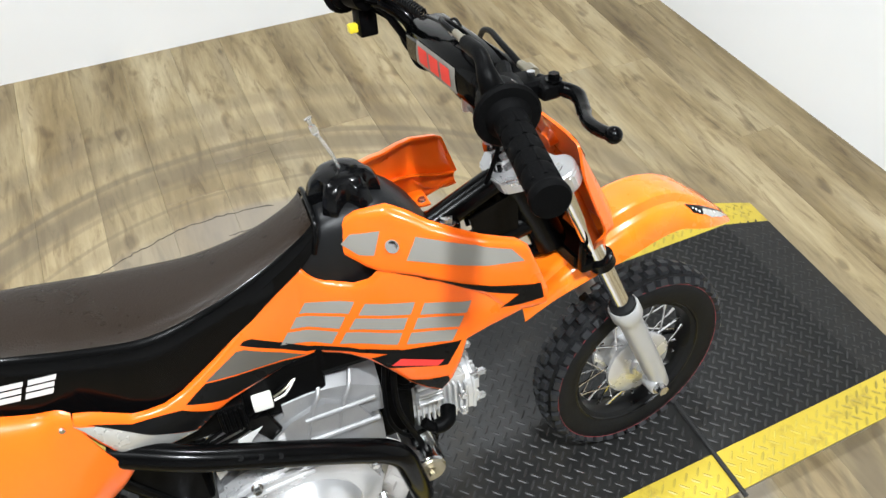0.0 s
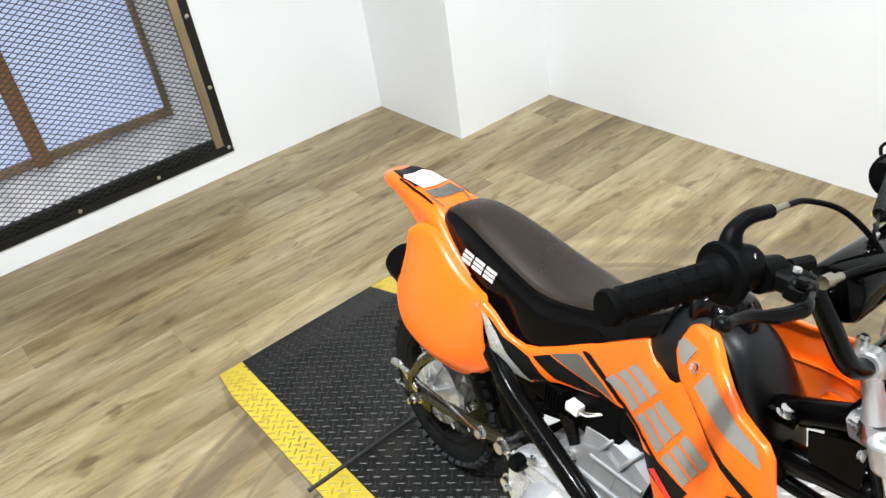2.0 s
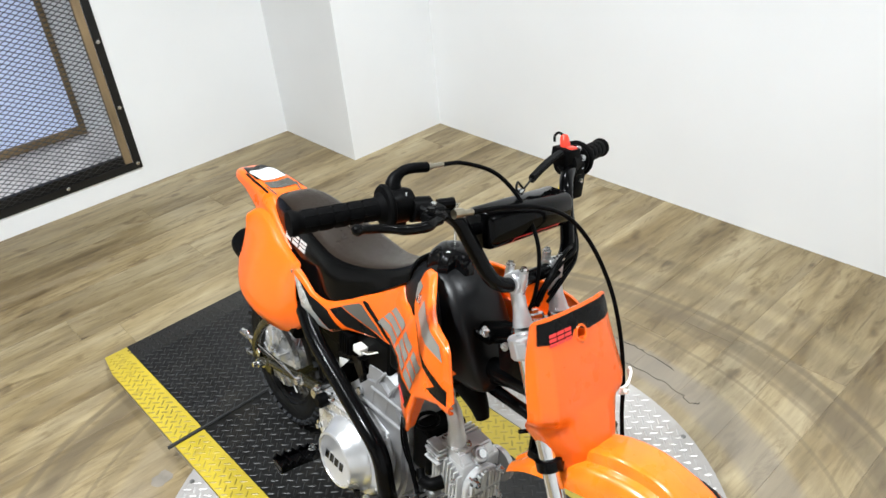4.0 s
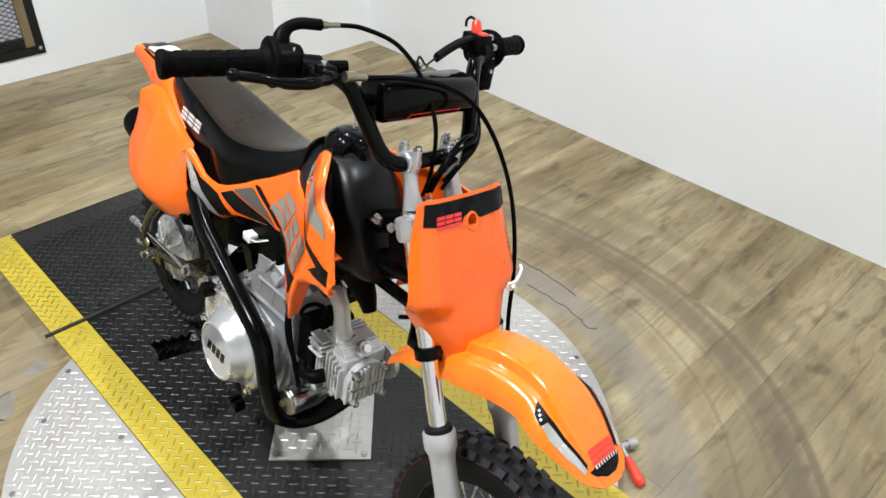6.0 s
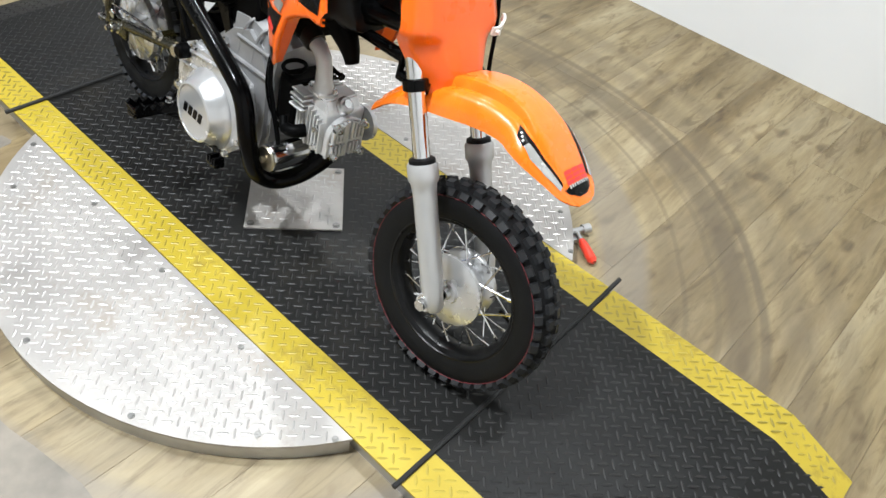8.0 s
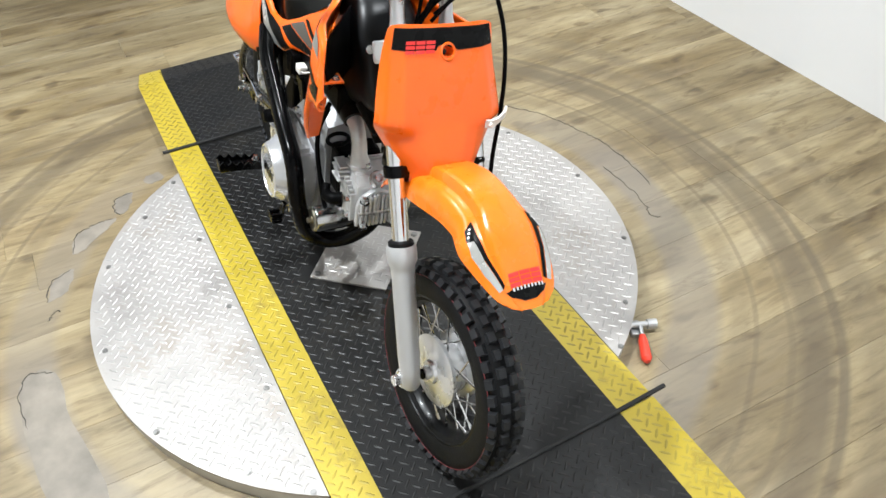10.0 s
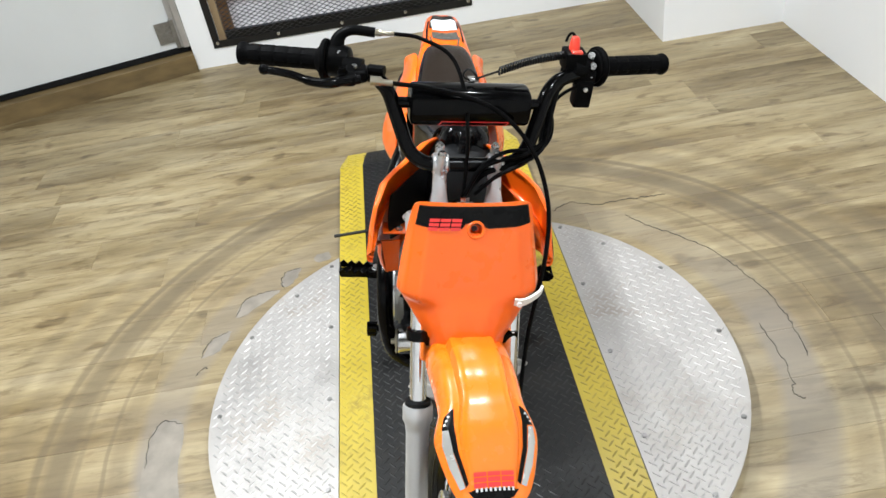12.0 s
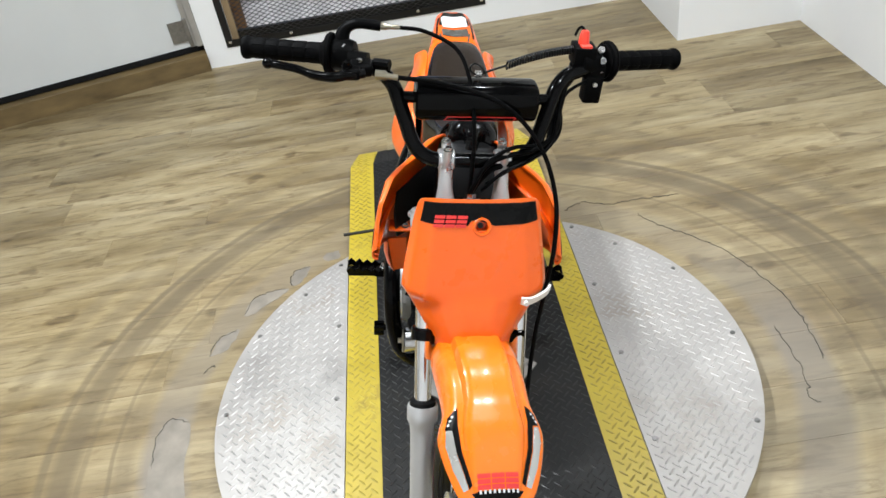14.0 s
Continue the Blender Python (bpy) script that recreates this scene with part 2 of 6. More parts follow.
    c = mixed("MIX", ramp(veil, (0.5, (0, 0, 0)), (0.68, (0.4, 0.4, 0.4))), c, (0.225, 0.180, 0.115))
    streaks = noise_tex(13.0, (2.6, 0.42, 1), 6, 0.66, 1.2)
    st = ramp(streaks, (0.34, (0.56, 0.51, 0.44)), (0.47, (0.97, 0.96, 0.94)), (0.66, (1.12, 1.12, 1.12)))
    c = mixed("MULTIPLY", 0.9, c, st)
    k = ramp(knots, (0.645, (1, 1, 1)), (0.69, (0.62, 0.55, 0.48)), (0.73, (0.28, 0.23, 0.18)))
    c = mixed("MULTIPLY", 0.65, c, k)
    tone = n.new("ShaderNodeMapRange")
    tone.inputs["To Min"].default_value = 0.84
    tone.inputs["To Max"].default_value = 1.10
    l.new(info.outputs["Random"], tone.inputs[0])
    sc = n.new("ShaderNodeVectorMath")
    sc.operation = "SCALE"
    l.new(c, sc.inputs[0])
    l.new(tone.outputs[0], sc.inputs["Scale"])
    c = sc.outputs[0]
    # tyre scuffs: rings round the pivot, broken up by noise
    sep = n.new("ShaderNodeSeparateXYZ")
    l.new(geo.outputs["Position"], sep.inputs[0])
    flat = n.new("ShaderNodeCombineXYZ")
    l.new(sep.outputs[0], flat.inputs[0])
    l.new(sep.outputs[1], flat.inputs[1])
    ln = n.new("ShaderNodeVectorMath")
    ln.operation = "LENGTH"
    l.new(flat.outputs[0], ln.inputs[0])
    wob = n.new("ShaderNodeTexNoise")
    wob.inputs["Scale"].default_value = 1.7
    wob.inputs["Detail"].default_value = 3
    l.new(geo.outputs["Position"], wob.inputs["Vector"])
    rad = mathop("MULTIPLY_ADD", mathop("SUBTRACT", wob.outputs[0], 0.5), 0.05, ln.outputs["Value"])
    patch = n.new("ShaderNodeTexNoise")
    patch.inputs["Scale"].default_value = 2.3
    patch.inputs["Detail"].default_value = 5
    l.new(geo.outputs["Position"], patch.inputs["Vector"])
    pm = n.new("ShaderNodeMapRange")
    pm.inputs["From Min"].default_value = 0.4
    pm.inputs["From Max"].default_value = 0.62
    l.new(patch.outputs[0], pm.inputs[0])
    total = None
    for r0, w, s in ((1.012, 0.050, 0.84), (1.064, 0.017, 0.80), (0.965, 0.012, 0.5), (0.893, 0.008, 0.55), (1.14, 0.05, 0.4), (1.245, 0.04, 0.35), (0.86, 0.03, 0.35)):
        d = mathop("DIVIDE", mathop("ABSOLUTE", mathop("SUBTRACT", rad, r0)), w)
        v = mathop("MULTIPLY", mathop("MINIMUM", mathop("MULTIPLY", mathop("MAXIMUM", mathop("SUBTRACT", 1.0, d), 0.0), 1.6), 1.0), s)
        total = v if total is None else mathop("MAXIMUM", total, v)
    film = mathop("MAXIMUM", mathop("SUBTRACT", 1.0, mathop("DIVIDE", mathop("ABSOLUTE", mathop("SUBTRACT", rad, 0.765)), 0.066)), 0.0)
    film = mathop("MINIMUM", mathop("MULTIPLY", film, 2.6), 1.0)
    ahead = n.new("ShaderNodeMapRange")
    ahead.inputs["From Min"].default_value = -0.75
    ahead.inputs["From Max"].default_value = 0.05
    ahead.inputs["To Min"].default_value = 0.35
    l.new(sep.outputs[0], ahead.inputs[0])
    film = mathop("MULTIPLY", film, ahead.outputs[0])
    c = mixed("MIX", mathop("MULTIPLY", film, mathop("MULTIPLY_ADD", pm.outputs[0], 0.35, 0.55)), c, (0.188, 0.166, 0.142))
    # grey dirt film and painted lamp glare close to the turntable, browner behind
    near = n.new("ShaderNodeMapRange")
    near.inputs["From Min"].default_value = 1.25
    near.inputs["From Max"].default_value = 0.65
    near.inputs["To Max"].default_value = 0.40
    l.new(rad, near.inputs[0])
    c = mixed("MIX", mathop("MULTIPLY", near.outputs[0], mathop("MULTIPLY_ADD", pm.outputs[0], 0.6, 0.4)), c, mixed("MIX", ahead.outputs[0], (0.175, 0.118, 0.055), (0.255, 0.215, 0.160)))
    ringf = mathop("MULTIPLY", total, mathop("MULTIPLY_ADD", pm.outputs[0], 0.30, 0.70))
    c = mixed("MIX", ringf, c, (0.114, 0.087, 0.053))
    l.new(c, b.inputs["Base Color"])
    rr = n.new("ShaderNodeMapRange")
    rr.inputs["To Min"].default_value = 0.34
    rr.inputs["To Max"].default_value = 0.52
    l.new(grain, rr.inputs[0])
    l.new(rr.outputs[0], b.inputs["Roughness"])
    bp = n.new("ShaderNodeBump")
    bp.inputs["Strength"].default_value = 0.12
    bp.inputs["Distance"].default_value = 0.002
    l.new(grain, bp.inputs["Height"])
    l.new(bp.outputs[0], b.inputs["Normal"])
    return m


PLANK = plank_material()


def glow(name, color, strength):
    m = bpy.data.materials.new(name)
    m.use_nodes = True
    b = m.node_tree.nodes["Principled BSDF"]
    b.inputs["Base Color"].default_value = (*color, 1)
    b.inputs["Emission Color"].default_value = (*color, 1)
    b.inputs["Emission Strength"].default_value = strength
    return m


# ---- mesh helpers ----
def part(name, bm, mat, parent=None, label="", smooth=False, m=None):
    """Links a bmesh as one mesh object, under a thing or a part."""
    bmesh.ops.recalc_face_normals(bm, faces=bm.faces)
    me = bpy.data.meshes.new(name)
    if smooth:
        for f in bm.faces:
            f.smooth = True
        for e in bm.edges:
            if len(e.link_faces) == 2 and e.calc_face_angle(0) > 0.6:
                e.smooth = False
    bm.to_mesh(me)
    bm.free()
    for q in mat if isinstance(mat, (list, tuple)) else [mat]:
        me.materials.append(q)
    ob = new(name, me)
    if parent:
        ob.parent = parent
    if m is not None:
        ob.matrix_basis = m
    if label:
        tagged(ob, label)
    return ob


def thing(name, label, category, m=None, group="", kind=""):
    ob = new(name)
    ob.empty_display_size = 0.1
    if m is not None:
        ob.matrix_basis = m
    return tagged(ob, label, category, group, kind)


def box(lo, hi, bevel=0.0, bm=None, seg=2):
    b = bmesh.new()
    bmesh.ops.create_cube(b, size=1)
    c, s = [(p + q) / 2 for p, q in zip(lo, hi)], [q - p for p, q in zip(lo, hi)]
    for v in b.verts:
        v.co = Vector((c[k] + v.co[k] * s[k] for k in range(3)))
    if bevel:
        bmesh.ops.bevel(b, geom=list(b.edges), offset=bevel, segments=seg, affect="EDGES", profile=0.6)
    return join(bm, b)


def join(bm, b):
    """Adds b to bm, if there is one."""
    if bm is None:
        return b
    me = bpy.data.meshes.new("tmp")
    b.to_mesh(me)
    b.free()
    bm.from_mesh(me)
    bpy.data.meshes.remove(me)
    return bm


def moved(b, m):
    bmesh.ops.transform(b, matrix=m, verts=b.verts)
    return b


def spline(pts, n):
    """Points on a smooth curve through pts, n to each stretch."""
    p = [Vector(q) for q in pts]
    p = [2 * p[0] - p[1]] + p + [2 * p[-1] - p[-2]]
    out = []
    for a, b, c, d in zip(p, p[1:], p[2:], p[3:]):
        for k in range(n):
            t = k / n
            out.append(0.5 * (2 * b + (c - a) * t + (2 * a - 5 * b + 4 * c - d) * t * t + (3 * b - a - 3 * c + d) * t ** 3))
    return out + [p[-2]]


def rounded(pts, r=0.03, n=5):
    """A path of straight stretches with bends of radius about r."""
    p = [Vector(q) for q in pts]
    out = [p[0]]
    for a, b, c in zip(p, p[1:], p[2:]):
        u, w = (a - b), (c - b)
        d = min(r, u.length * 0.45, w.length * 0.45)
        s, e = b + u.normalized() * d, b + w.normalized() * d
        for k in range(n + 1):
            t = k / n
            out.append(s * (1 - t) ** 2 + b * 2 * t * (1 - t) + e * t * t)
    return out + [p[-1]]


def tube(path, r, sides=12, bm=None, cap=True):
    """A round bar along a path; r is one radius or one for each point."""
    b = bmesh.new()
    path = [Vector(q) for q in path]
    rs = r if isinstance(r, (list, tuple)) else [r] * len(path)
    up, rings = None, []
    for k, p in enumerate(path):
        d = (path[min(k + 1, len(path) - 1)] - path[max(k - 1, 0)]).normalized()
        if up is None:
            up = d.orthogonal().normalized()
        up = (up - d * up.dot(d)).normalized()
        side = d.cross(up)
        rings.append([b.verts.new(p + rs[k] * (math.cos(a) * up + math.sin(a) * side)) for a in (2 * math.pi * j / sides for j in range(sides))])
    for s, t in zip(rings, rings[1:]):
        for j in range(sides):
            b.faces.new((s[j], s[(j + 1) % sides], t[(j + 1) % sides], t[j]))
    if cap:
        b.faces.new(rings[0][::-1])
        b.faces.new(rings[-1])
    return join(bm, b)


def turned(profile, sides=32, bm=None, m=None):
    """A turned body round the y axis, from (radius, y) pairs."""
    b = bmesh.new()
    rings = []
    for r, y in profile:
        if r < 1e-5:
            rings.append([b.verts.new((0, y, 0))])
        else:
            rings.append([b.verts.new((r * math.cos(a), y, r * math.sin(a))) for a in (2 * math.pi * j / sides for j in range(sides))])
    for s, t in zip(rings, rings[1:]):
        for j in range(sides):
            q = [s[j % len(s)], s[(j + 1) % len(s)], t[(j + 1) % len(t)], t[j % len(t)]]
            q = list(dict.fromkeys(q))
            if len(q) > 2:
                b.faces.new(q)
    if m is not None:
        moved(b, m)
    return join(bm, b)


def loft(rings, bm=None, closed=True, cap=True):
    """A skin over rings of equal length."""
    b = bmesh.new()
    vs = [[b.verts.new(p) for p in ring] for ring in rings]
    n = len(vs[0])
    for s, t in zip(vs, vs[1:]):
        for j in range(n if closed else n - 1):
            b.faces.new((s[j], s[(j + 1) % n], t[(j + 1) % n], t[j]))
    if cap and closed:
        b.faces.new(vs[0][::-1])
        b.faces.new(vs[-1])
    return join(bm, b)


def straight(pts, n):
    """Points on straight stretches through pts, n to each."""
    p = [Vector(q) for q in pts]
    return [a.lerp(b, k / n) for a, b in zip(p, p[1:]) for k in range(n)] + [p[-1]]


def sheet(grid, thick=0.004, fine=4, bm=None, sharp=False):
    """A curved panel with thickness through a grid of points (rows of columns)."""
    rows = [(straight if sharp else spline)(r, fine) for r in grid]
    cols = [spline(c, fine) for c in zip(*rows)]
    g = [list(r) for r in zip(*cols)]
    h, w = len(g), len(g[0])
    nor = [[None] * w for _ in range(h)]
    for i in range(h):
        for j in range(w):
            du = g[min(i + 1, h - 1)][j] - g[max(i - 1, 0)][j]
            dv = g[i][min(j + 1, w - 1)] - g[i][max(j - 1, 0)]
            q = du.cross(dv)
            nor[i][j] = q.normalized() if q.length > 1e-9 else None
    fallback = next((q for r in nor for q in r if q), Vector((0, 1, 0)))
    b = bmesh.new()
    top = [[b.verts.new(g[i][j]) for j in range(w)] for i in range(h)]
    low = [[b.verts.new(g[i][j] - thick * (nor[i][j] or fallback)) for j in range(w)] for i in range(h)]
    for i in range(h - 1):
        for j in range(w - 1):
            b.faces.new((top[i][j], top[i + 1][j], top[i + 1][j + 1], top[i][j + 1]))
            b.faces.new((low[i][j], low[i][j + 1], low[i + 1][j + 1], low[i + 1][j]))
    for i in range(h - 1):
        b.faces.new((top[i][0], low[i][0], low[i + 1][0], top[i + 1][0]))
        b.faces.new((top[i][-1], top[i + 1][-1], low[i + 1][-1], low[i][-1]))
    for j in range(w - 1):
        b.faces.new((top[0][j], top[0][j + 1], low[0][j + 1], low[0][j]))
        b.faces.new((top[-1][j], low[-1][j], low[-1][j + 1], top[-1][j + 1]))
    bmesh.ops.remove_doubles(b, verts=b.verts, dist=1e-6)
    return join(bm, b)


def prism(outline, lo, hi, axis="y", bevel=0.0, bm=None):
    """A flat piece from an outline in the plane across the axis."""
    b = bmesh.new()
    put = {"y": lambda p, h: (p[0], h, p[1]), "z": lambda p, h: (p[0], p[1], h), "x": lambda p, h: (h, p[0], p[1])}[axis]
    a = [b.verts.new(put(p, lo)) for p in outline]
    c = [b.verts.new(put(p, hi)) for p in outline]
    b.faces.new(a)
    b.faces.new(c[::-1])
    for j in range(len(a)):
        b.faces.new((a[j], c[j], c[(j + 1) % len(a)], a[(j + 1) % len(a)]))
    bmesh.ops.recalc_face_normals(b, faces=b.faces)
    if bevel:
        bmesh.ops.bevel(b, geom=[e for e in b.edges if e.calc_length() > bevel * 2], offset=bevel, segments=2, affect="EDGES")
    return join(bm, b)


def hexbolt(r=0.006, h=0.006, washer=True, m=None, bm=None):
    """A hexagon bolt head with a washer, pointing along +z."""
    b = bmesh.new()
    pts = [(r * math.cos(a), r * math.sin(a)) for a in (math.pi / 3 * k for k in range(6))]
    prism(pts, 0.0012 if washer else 0.0, h, "z", 0.0006, b)
    if washer:
        ring = [(r * 1.35 * math.cos(a), r * 1.35 * math.sin(a)) for a in (math.pi / 8 * k for k in range(16))]
        prism(ring, 0.0, 0.0014, "z", 0, b)
    if m is not None:
        moved(b, m)
    return join(bm, b)


def towards(p, d):
    """A pose at p whose z axis points along d."""
    return Matrix.Translation(p) @ Vector(d).to_track_quat("Z", "Y").to_matrix().to_4x4()


def laid(outline, target, axis=1, sign=-1, lift=0.0012, step=0.012):
    """A thin film in the shape of an outline, laid onto a panel along an axis (seen from the sign's side)."""
    b = bmesh.new()
    put = {1: lambda p: Vector((p[0], sign * 0.6, p[1])), 2: lambda p: Vector((p[0], p[1], 2.0)), 0: lambda p: Vector((sign * 2.0, p[0], p[1]))}[axis]
    f = b.faces.new([b.verts.new(put(p)) for p in outline])
    bmesh.ops.triangulate(b, faces=[f])
    for _ in range(5):
        long = [e for e in b.edges if e.calc_length() > step]
        if not long:
            break
        bmesh.ops.subdivide_edges(b, edges=long, cuts=1)
        bmesh.ops.triangulate(b, faces=[q for q in b.faces if len(q.verts) > 3])
    d = Vector((0, 0, 0))
    d[axis] = -1.0 if axis == 2 else -sign
    missed, level = [], []
    for v in list(b.verts):
        hit, nor, _, _ = target.ray_cast(v.co, d)
        if hit is None:
            missed.append(v)
        else:
            v.co = hit - d * lift
            level.append((v.co.copy(), v.co[axis]))
    for v in missed:
        flat = v.co.copy()
        flat[axis] = 0.0
        near = min(level, key=lambda q: sum((q[0][k] - flat[k]) ** 2 for k in range(3) if k != axis))
        v.co[axis] = near[1]
    return b


def tree_of(bm):
    return BVHTree.FromBMesh(bm)


from mathutils.bvhtree import BVHTree

# ---- the room ----
BACK, LEFT, FRONT, RIGHT = -2.32, 1.605, 1.58, -2.95
JOG_X, JOG_Y = -1.748, 1.08
TOP = 0.045
OPEN = (-0.918, 0.334, 0.094, 1.62)  # the screened opening in the back wall

floor = part("floor", box((-2.6, -3.1, -0.06), (1.97, 1.75, -0.006)), CEMENT, None, "wood-look vinyl plank floor with tyre scuffs and cracks", m=None)
tagged(floor, category="floor", kind="structure")


def wall(name, lo, hi, label="smooth white painted wall meeting the plank floor"):
    ob = part(name, box(lo, hi, 0.002), WALL)
    return tagged(ob, label, "wall", kind="structure")


b = box((BACK - 0.14, -1.03, -0.02), (BACK, OPEN[0], CEIL))
box((BACK - 0.14, OPEN[1], -0.02), (BACK, JOG_Y + 0.1, CEIL), 0, b)
box((BACK - 0.14, OPEN[0], -0.02), (BACK, OPEN[1], OPEN[2]), 0, b)
box((BACK - 0.14, OPEN[0], OPEN[3]), (BACK, OPEN[1], CEIL), 0, b)
tagged(part("wall_back", b, WALL), "white painted wall with a screened opening near the floor", "wall", kind="structure")
wall("wall_jog", (BACK - 0.14, JOG_Y, -0.02), (JOG_X, LEFT + 0.14, CEIL), "white painted wall projection with a sharp outer corner")
PLAIN = "smooth white painted wall meeting the plank floor"
FAR_Y, NEAR_X = 1.578, 1.80  # the left and front walls run slightly out of square
tagged(part("wall_left", prism([(JOG_X, LEFT), (FRONT, FAR_Y), (FRONT + 0.16, FAR_Y), (FRONT + 0.16, FAR_Y + 0.14), (JOG_X, LEFT + 0.14)], -0.02, CEIL, "z"), WALL), PLAIN, "wall", kind="structure")
tagged(part("wall_front", prism([(FRONT, FAR_Y), (NEAR_X, RIGHT), (NEAR_X + 0.14, RIGHT), (FRONT + 0.16, FAR_Y)], -0.02, CEIL, "z"), WALL), PLAIN, "wall", kind="structure")
wall("wall_right", (-1.9, RIGHT - 0.14, -0.02), (NEAR_X + 0.14, RIGHT, CEIL))
DOOR_M = Matrix.Translation((BACK, -1.03, 0)) @ Matrix.Rotation(radians(16.4), 4, "Z")
# in DOOR_M the door wall runs along -y, facing +x
b = box((-0.14, -2.3, 2.15), (0.0, 0.0, CEIL))
box((-0.14, -2.3, -0.02), (0.0, -1.3, 2.15), 0, b)
tagged(part("wall_door", moved(b, DOOR_M), WALL), "white painted wall round a pale door", "wall", kind="structure")
# unseen ceiling, kept dark to hold back bounced light
tagged(part("ceiling", box((-2.6, -3.1, CEIL), (1.97, 1.75, CEIL + 0.1)), CEILING), "plain dark grey ceiling out of view", "ceiling", kind="structure")

for x, y, watts in LAMPS:
    lamp = thing("ceiling_light", "square white ceiling light panel, switched on", "ceiling light", Matrix.Translation((x, y, CEIL)), "ceiling lights")
    b = bmesh.new()
    for lo, hi in (((-0.17, -0.17, -0.03), (0.17, -0.15, 0)), ((-0.17, 0.15, -0.03), (0.17, 0.17, 0)), ((-0.17, -0.15, -0.03), (-0.15, 0.15, 0)), ((0.15, -0.15, -0.03), (0.17, 0.15, 0))):
        box(lo, hi, 0, b)
    part("frame", b, GALV, lamp)
    part("diffuser", box((-0.149, -0.149, -0.012), (0.149, 0.149, -0.004)), glow("lamp_diffuser", (1.0, 0.98, 0.94), 6.0), lamp, "glowing white diffuser")
    data = bpy.data.lights.new("ceiling_light", "AREA")
    data.shape, data.size, data.energy = "SQUARE", 0.10, watts
    data.color = (0.905, 0.962, 1.0)
    data.spread = radians(140)
    ob = new("ceiling_light_glow", data)
    ob.matrix_basis = Matrix.Translation((x, y, CEIL - 0.02))

# the angled door with its sill
door = part("door_1", moved(box((-0.09, -1.3, 0.115), (-0.035, -0.0, 2.15), 0.003), DOOR_M), DOOR_PAINT)
tagged(door, "closed pale grey door with a black rubber bottom seal", "door", kind="structure")
part("bottom_seal", moved(box((-0.092, -1.3, 0.09), (-0.028, -0.0, 0.118), 0.003), DOOR_M), RUBBER, door, "black rubber seal")
b = box((-0.031, -0.03, 0.12), (0.0, -0.001, 2.15), 0.003)
box((-0.034, -0.055, 0.12), (-0.02, -0.03, 2.15), 0.002, b)
part("door_track", moved(b, DOOR_M), GALV, door, "galvanised door track")
b = box((-0.033, -0.13, 0.15), (-0.026, -0.045, 0.25), 0.001)
box((-0.033, -0.06, 0.12), (-0.012, -0.04, 0.26), 0.003, b)
hexbolt(0.008, 0.008, True, towards((-0.026, -0.075, 0.2), (1, 0, 0)), b)
part("hinge_plate", moved(b, DOOR_M), SCREW_DK, door, "galvanised bottom bracket")
sill = part("door_sill", moved(box((-0.14, -1.45, -0.01), (0.03, 0.0, 0.088), 0.004), DOOR_M), SILL)
tagged(sill, "dark oak-veneered step below the pale door", "sill", kind="structure")

# screened opening: steel angle frame, expanded metal, timber door behind
y0, y1, z0, z1 = OPEN
win = thing("window_1", "opening with a dark steel frame and expanded metal screen", "screened opening", Matrix.Translation((BACK, 0, 0)), kind="structure")
FW = 0.030
for nm, lo, hi in (("frame_rail", (0, y0 - 0.004, z0 - 0.004), (0.006, y1 + 0.004, z0 + FW)), ("frame_rail", (0, y0 - 0.004, z1 - FW), (0.006, y1 + 0.004, z1)),
                   ("frame_stile", (0, y0 - 0.004, z0 + FW), (0.006, y0 + FW, z1 - FW)), ("frame_stile", (0, y1 - FW, z0 + FW), (0.006, y1 + 0.004, z1 - FW))):
    part(nm, box(lo, hi, 0.0015), STEEL_DK, win)
for y in (y0 + 0.018, y1 - 0.014):
    for z in (z0 + 0.02, z0 + 0.28, z0 + 0.56, z0 + 0.84, z0 + 1.12):
        part("screw", hexbolt(0.006, 0.006, True, towards((0.006, y, z), (1, 0, 0))), ZINC, win)
for k in range(3):
    part("screw", hexbolt(0.006, 0.006, True, towards((0.006, y0 + 0.313 + k * 0.309, z0 + 0.018), (1, 0, 0))), ZINC, win)
for y in (y0 + FW + 0.001, y1 - FW - 0.035):
    part("lath", box((-0.02, y, z0 + FW), (0.004, y + 0.034, z1 - FW), 0.004), WOOD_TAN, win, "weathered wooden lath")
part("dark_channel", box((-0.03, y0 + FW, z0 + 0.008), (-0.004, y1 - FW, z0 + FW + 0.036), 0.002), STEEL_DK, win)
# expanded metal: zigzag strands that meet at knots
SW, LW = 0.0098, 0.036
verts, faces = [], []


def strand(p, q, w, d):
    """One flat strand of the metal, twisted out of the sheet."""
    base = len(verts)
    (ya, za), (yb, zb) = p, q
    for y, z, s in ((ya, za, 1), (yb, zb, -1)):
        verts.extend([(-d, y, z - w), (d, y, z + w)])
    verts.extend([(-d - 0.0012, ya, za - w), (d - 0.0012, ya, za + w), (-d - 0.0012, yb, zb - w), (d - 0.0012, yb, zb + w)])
    a, c = base, base + 4
    faces.extend([(a, a + 2, a + 3, a + 1), (c, c + 1, c + 3, c + 2), (a, c, c + 2, a + 2), (a + 1, a + 3, c + 3, c + 1)])


ny, nz = int((y1 - y0 - 0.06) / LW), int((z1 - z0 - 0.06) / SW)
for j in range(nz):
    for i in range(ny):
        ya, za = y0 + 0.03 + i * LW + (LW / 2 if j % 2 else 0), z0 + 0.03 + j * SW
        strand((ya, za), (ya + LW / 2, za + SW), 0.0022, 0.0015)
        strand((ya + LW / 2, za + SW), (ya + LW, za), 0.0022, 0.0015)
me = bpy.data.meshes.new("expanded_metal")
me.from_pydata(verts, [], faces)
me.materials.append(MESH_ST)
screen = new("expanded_metal", me)
screen.parent = win
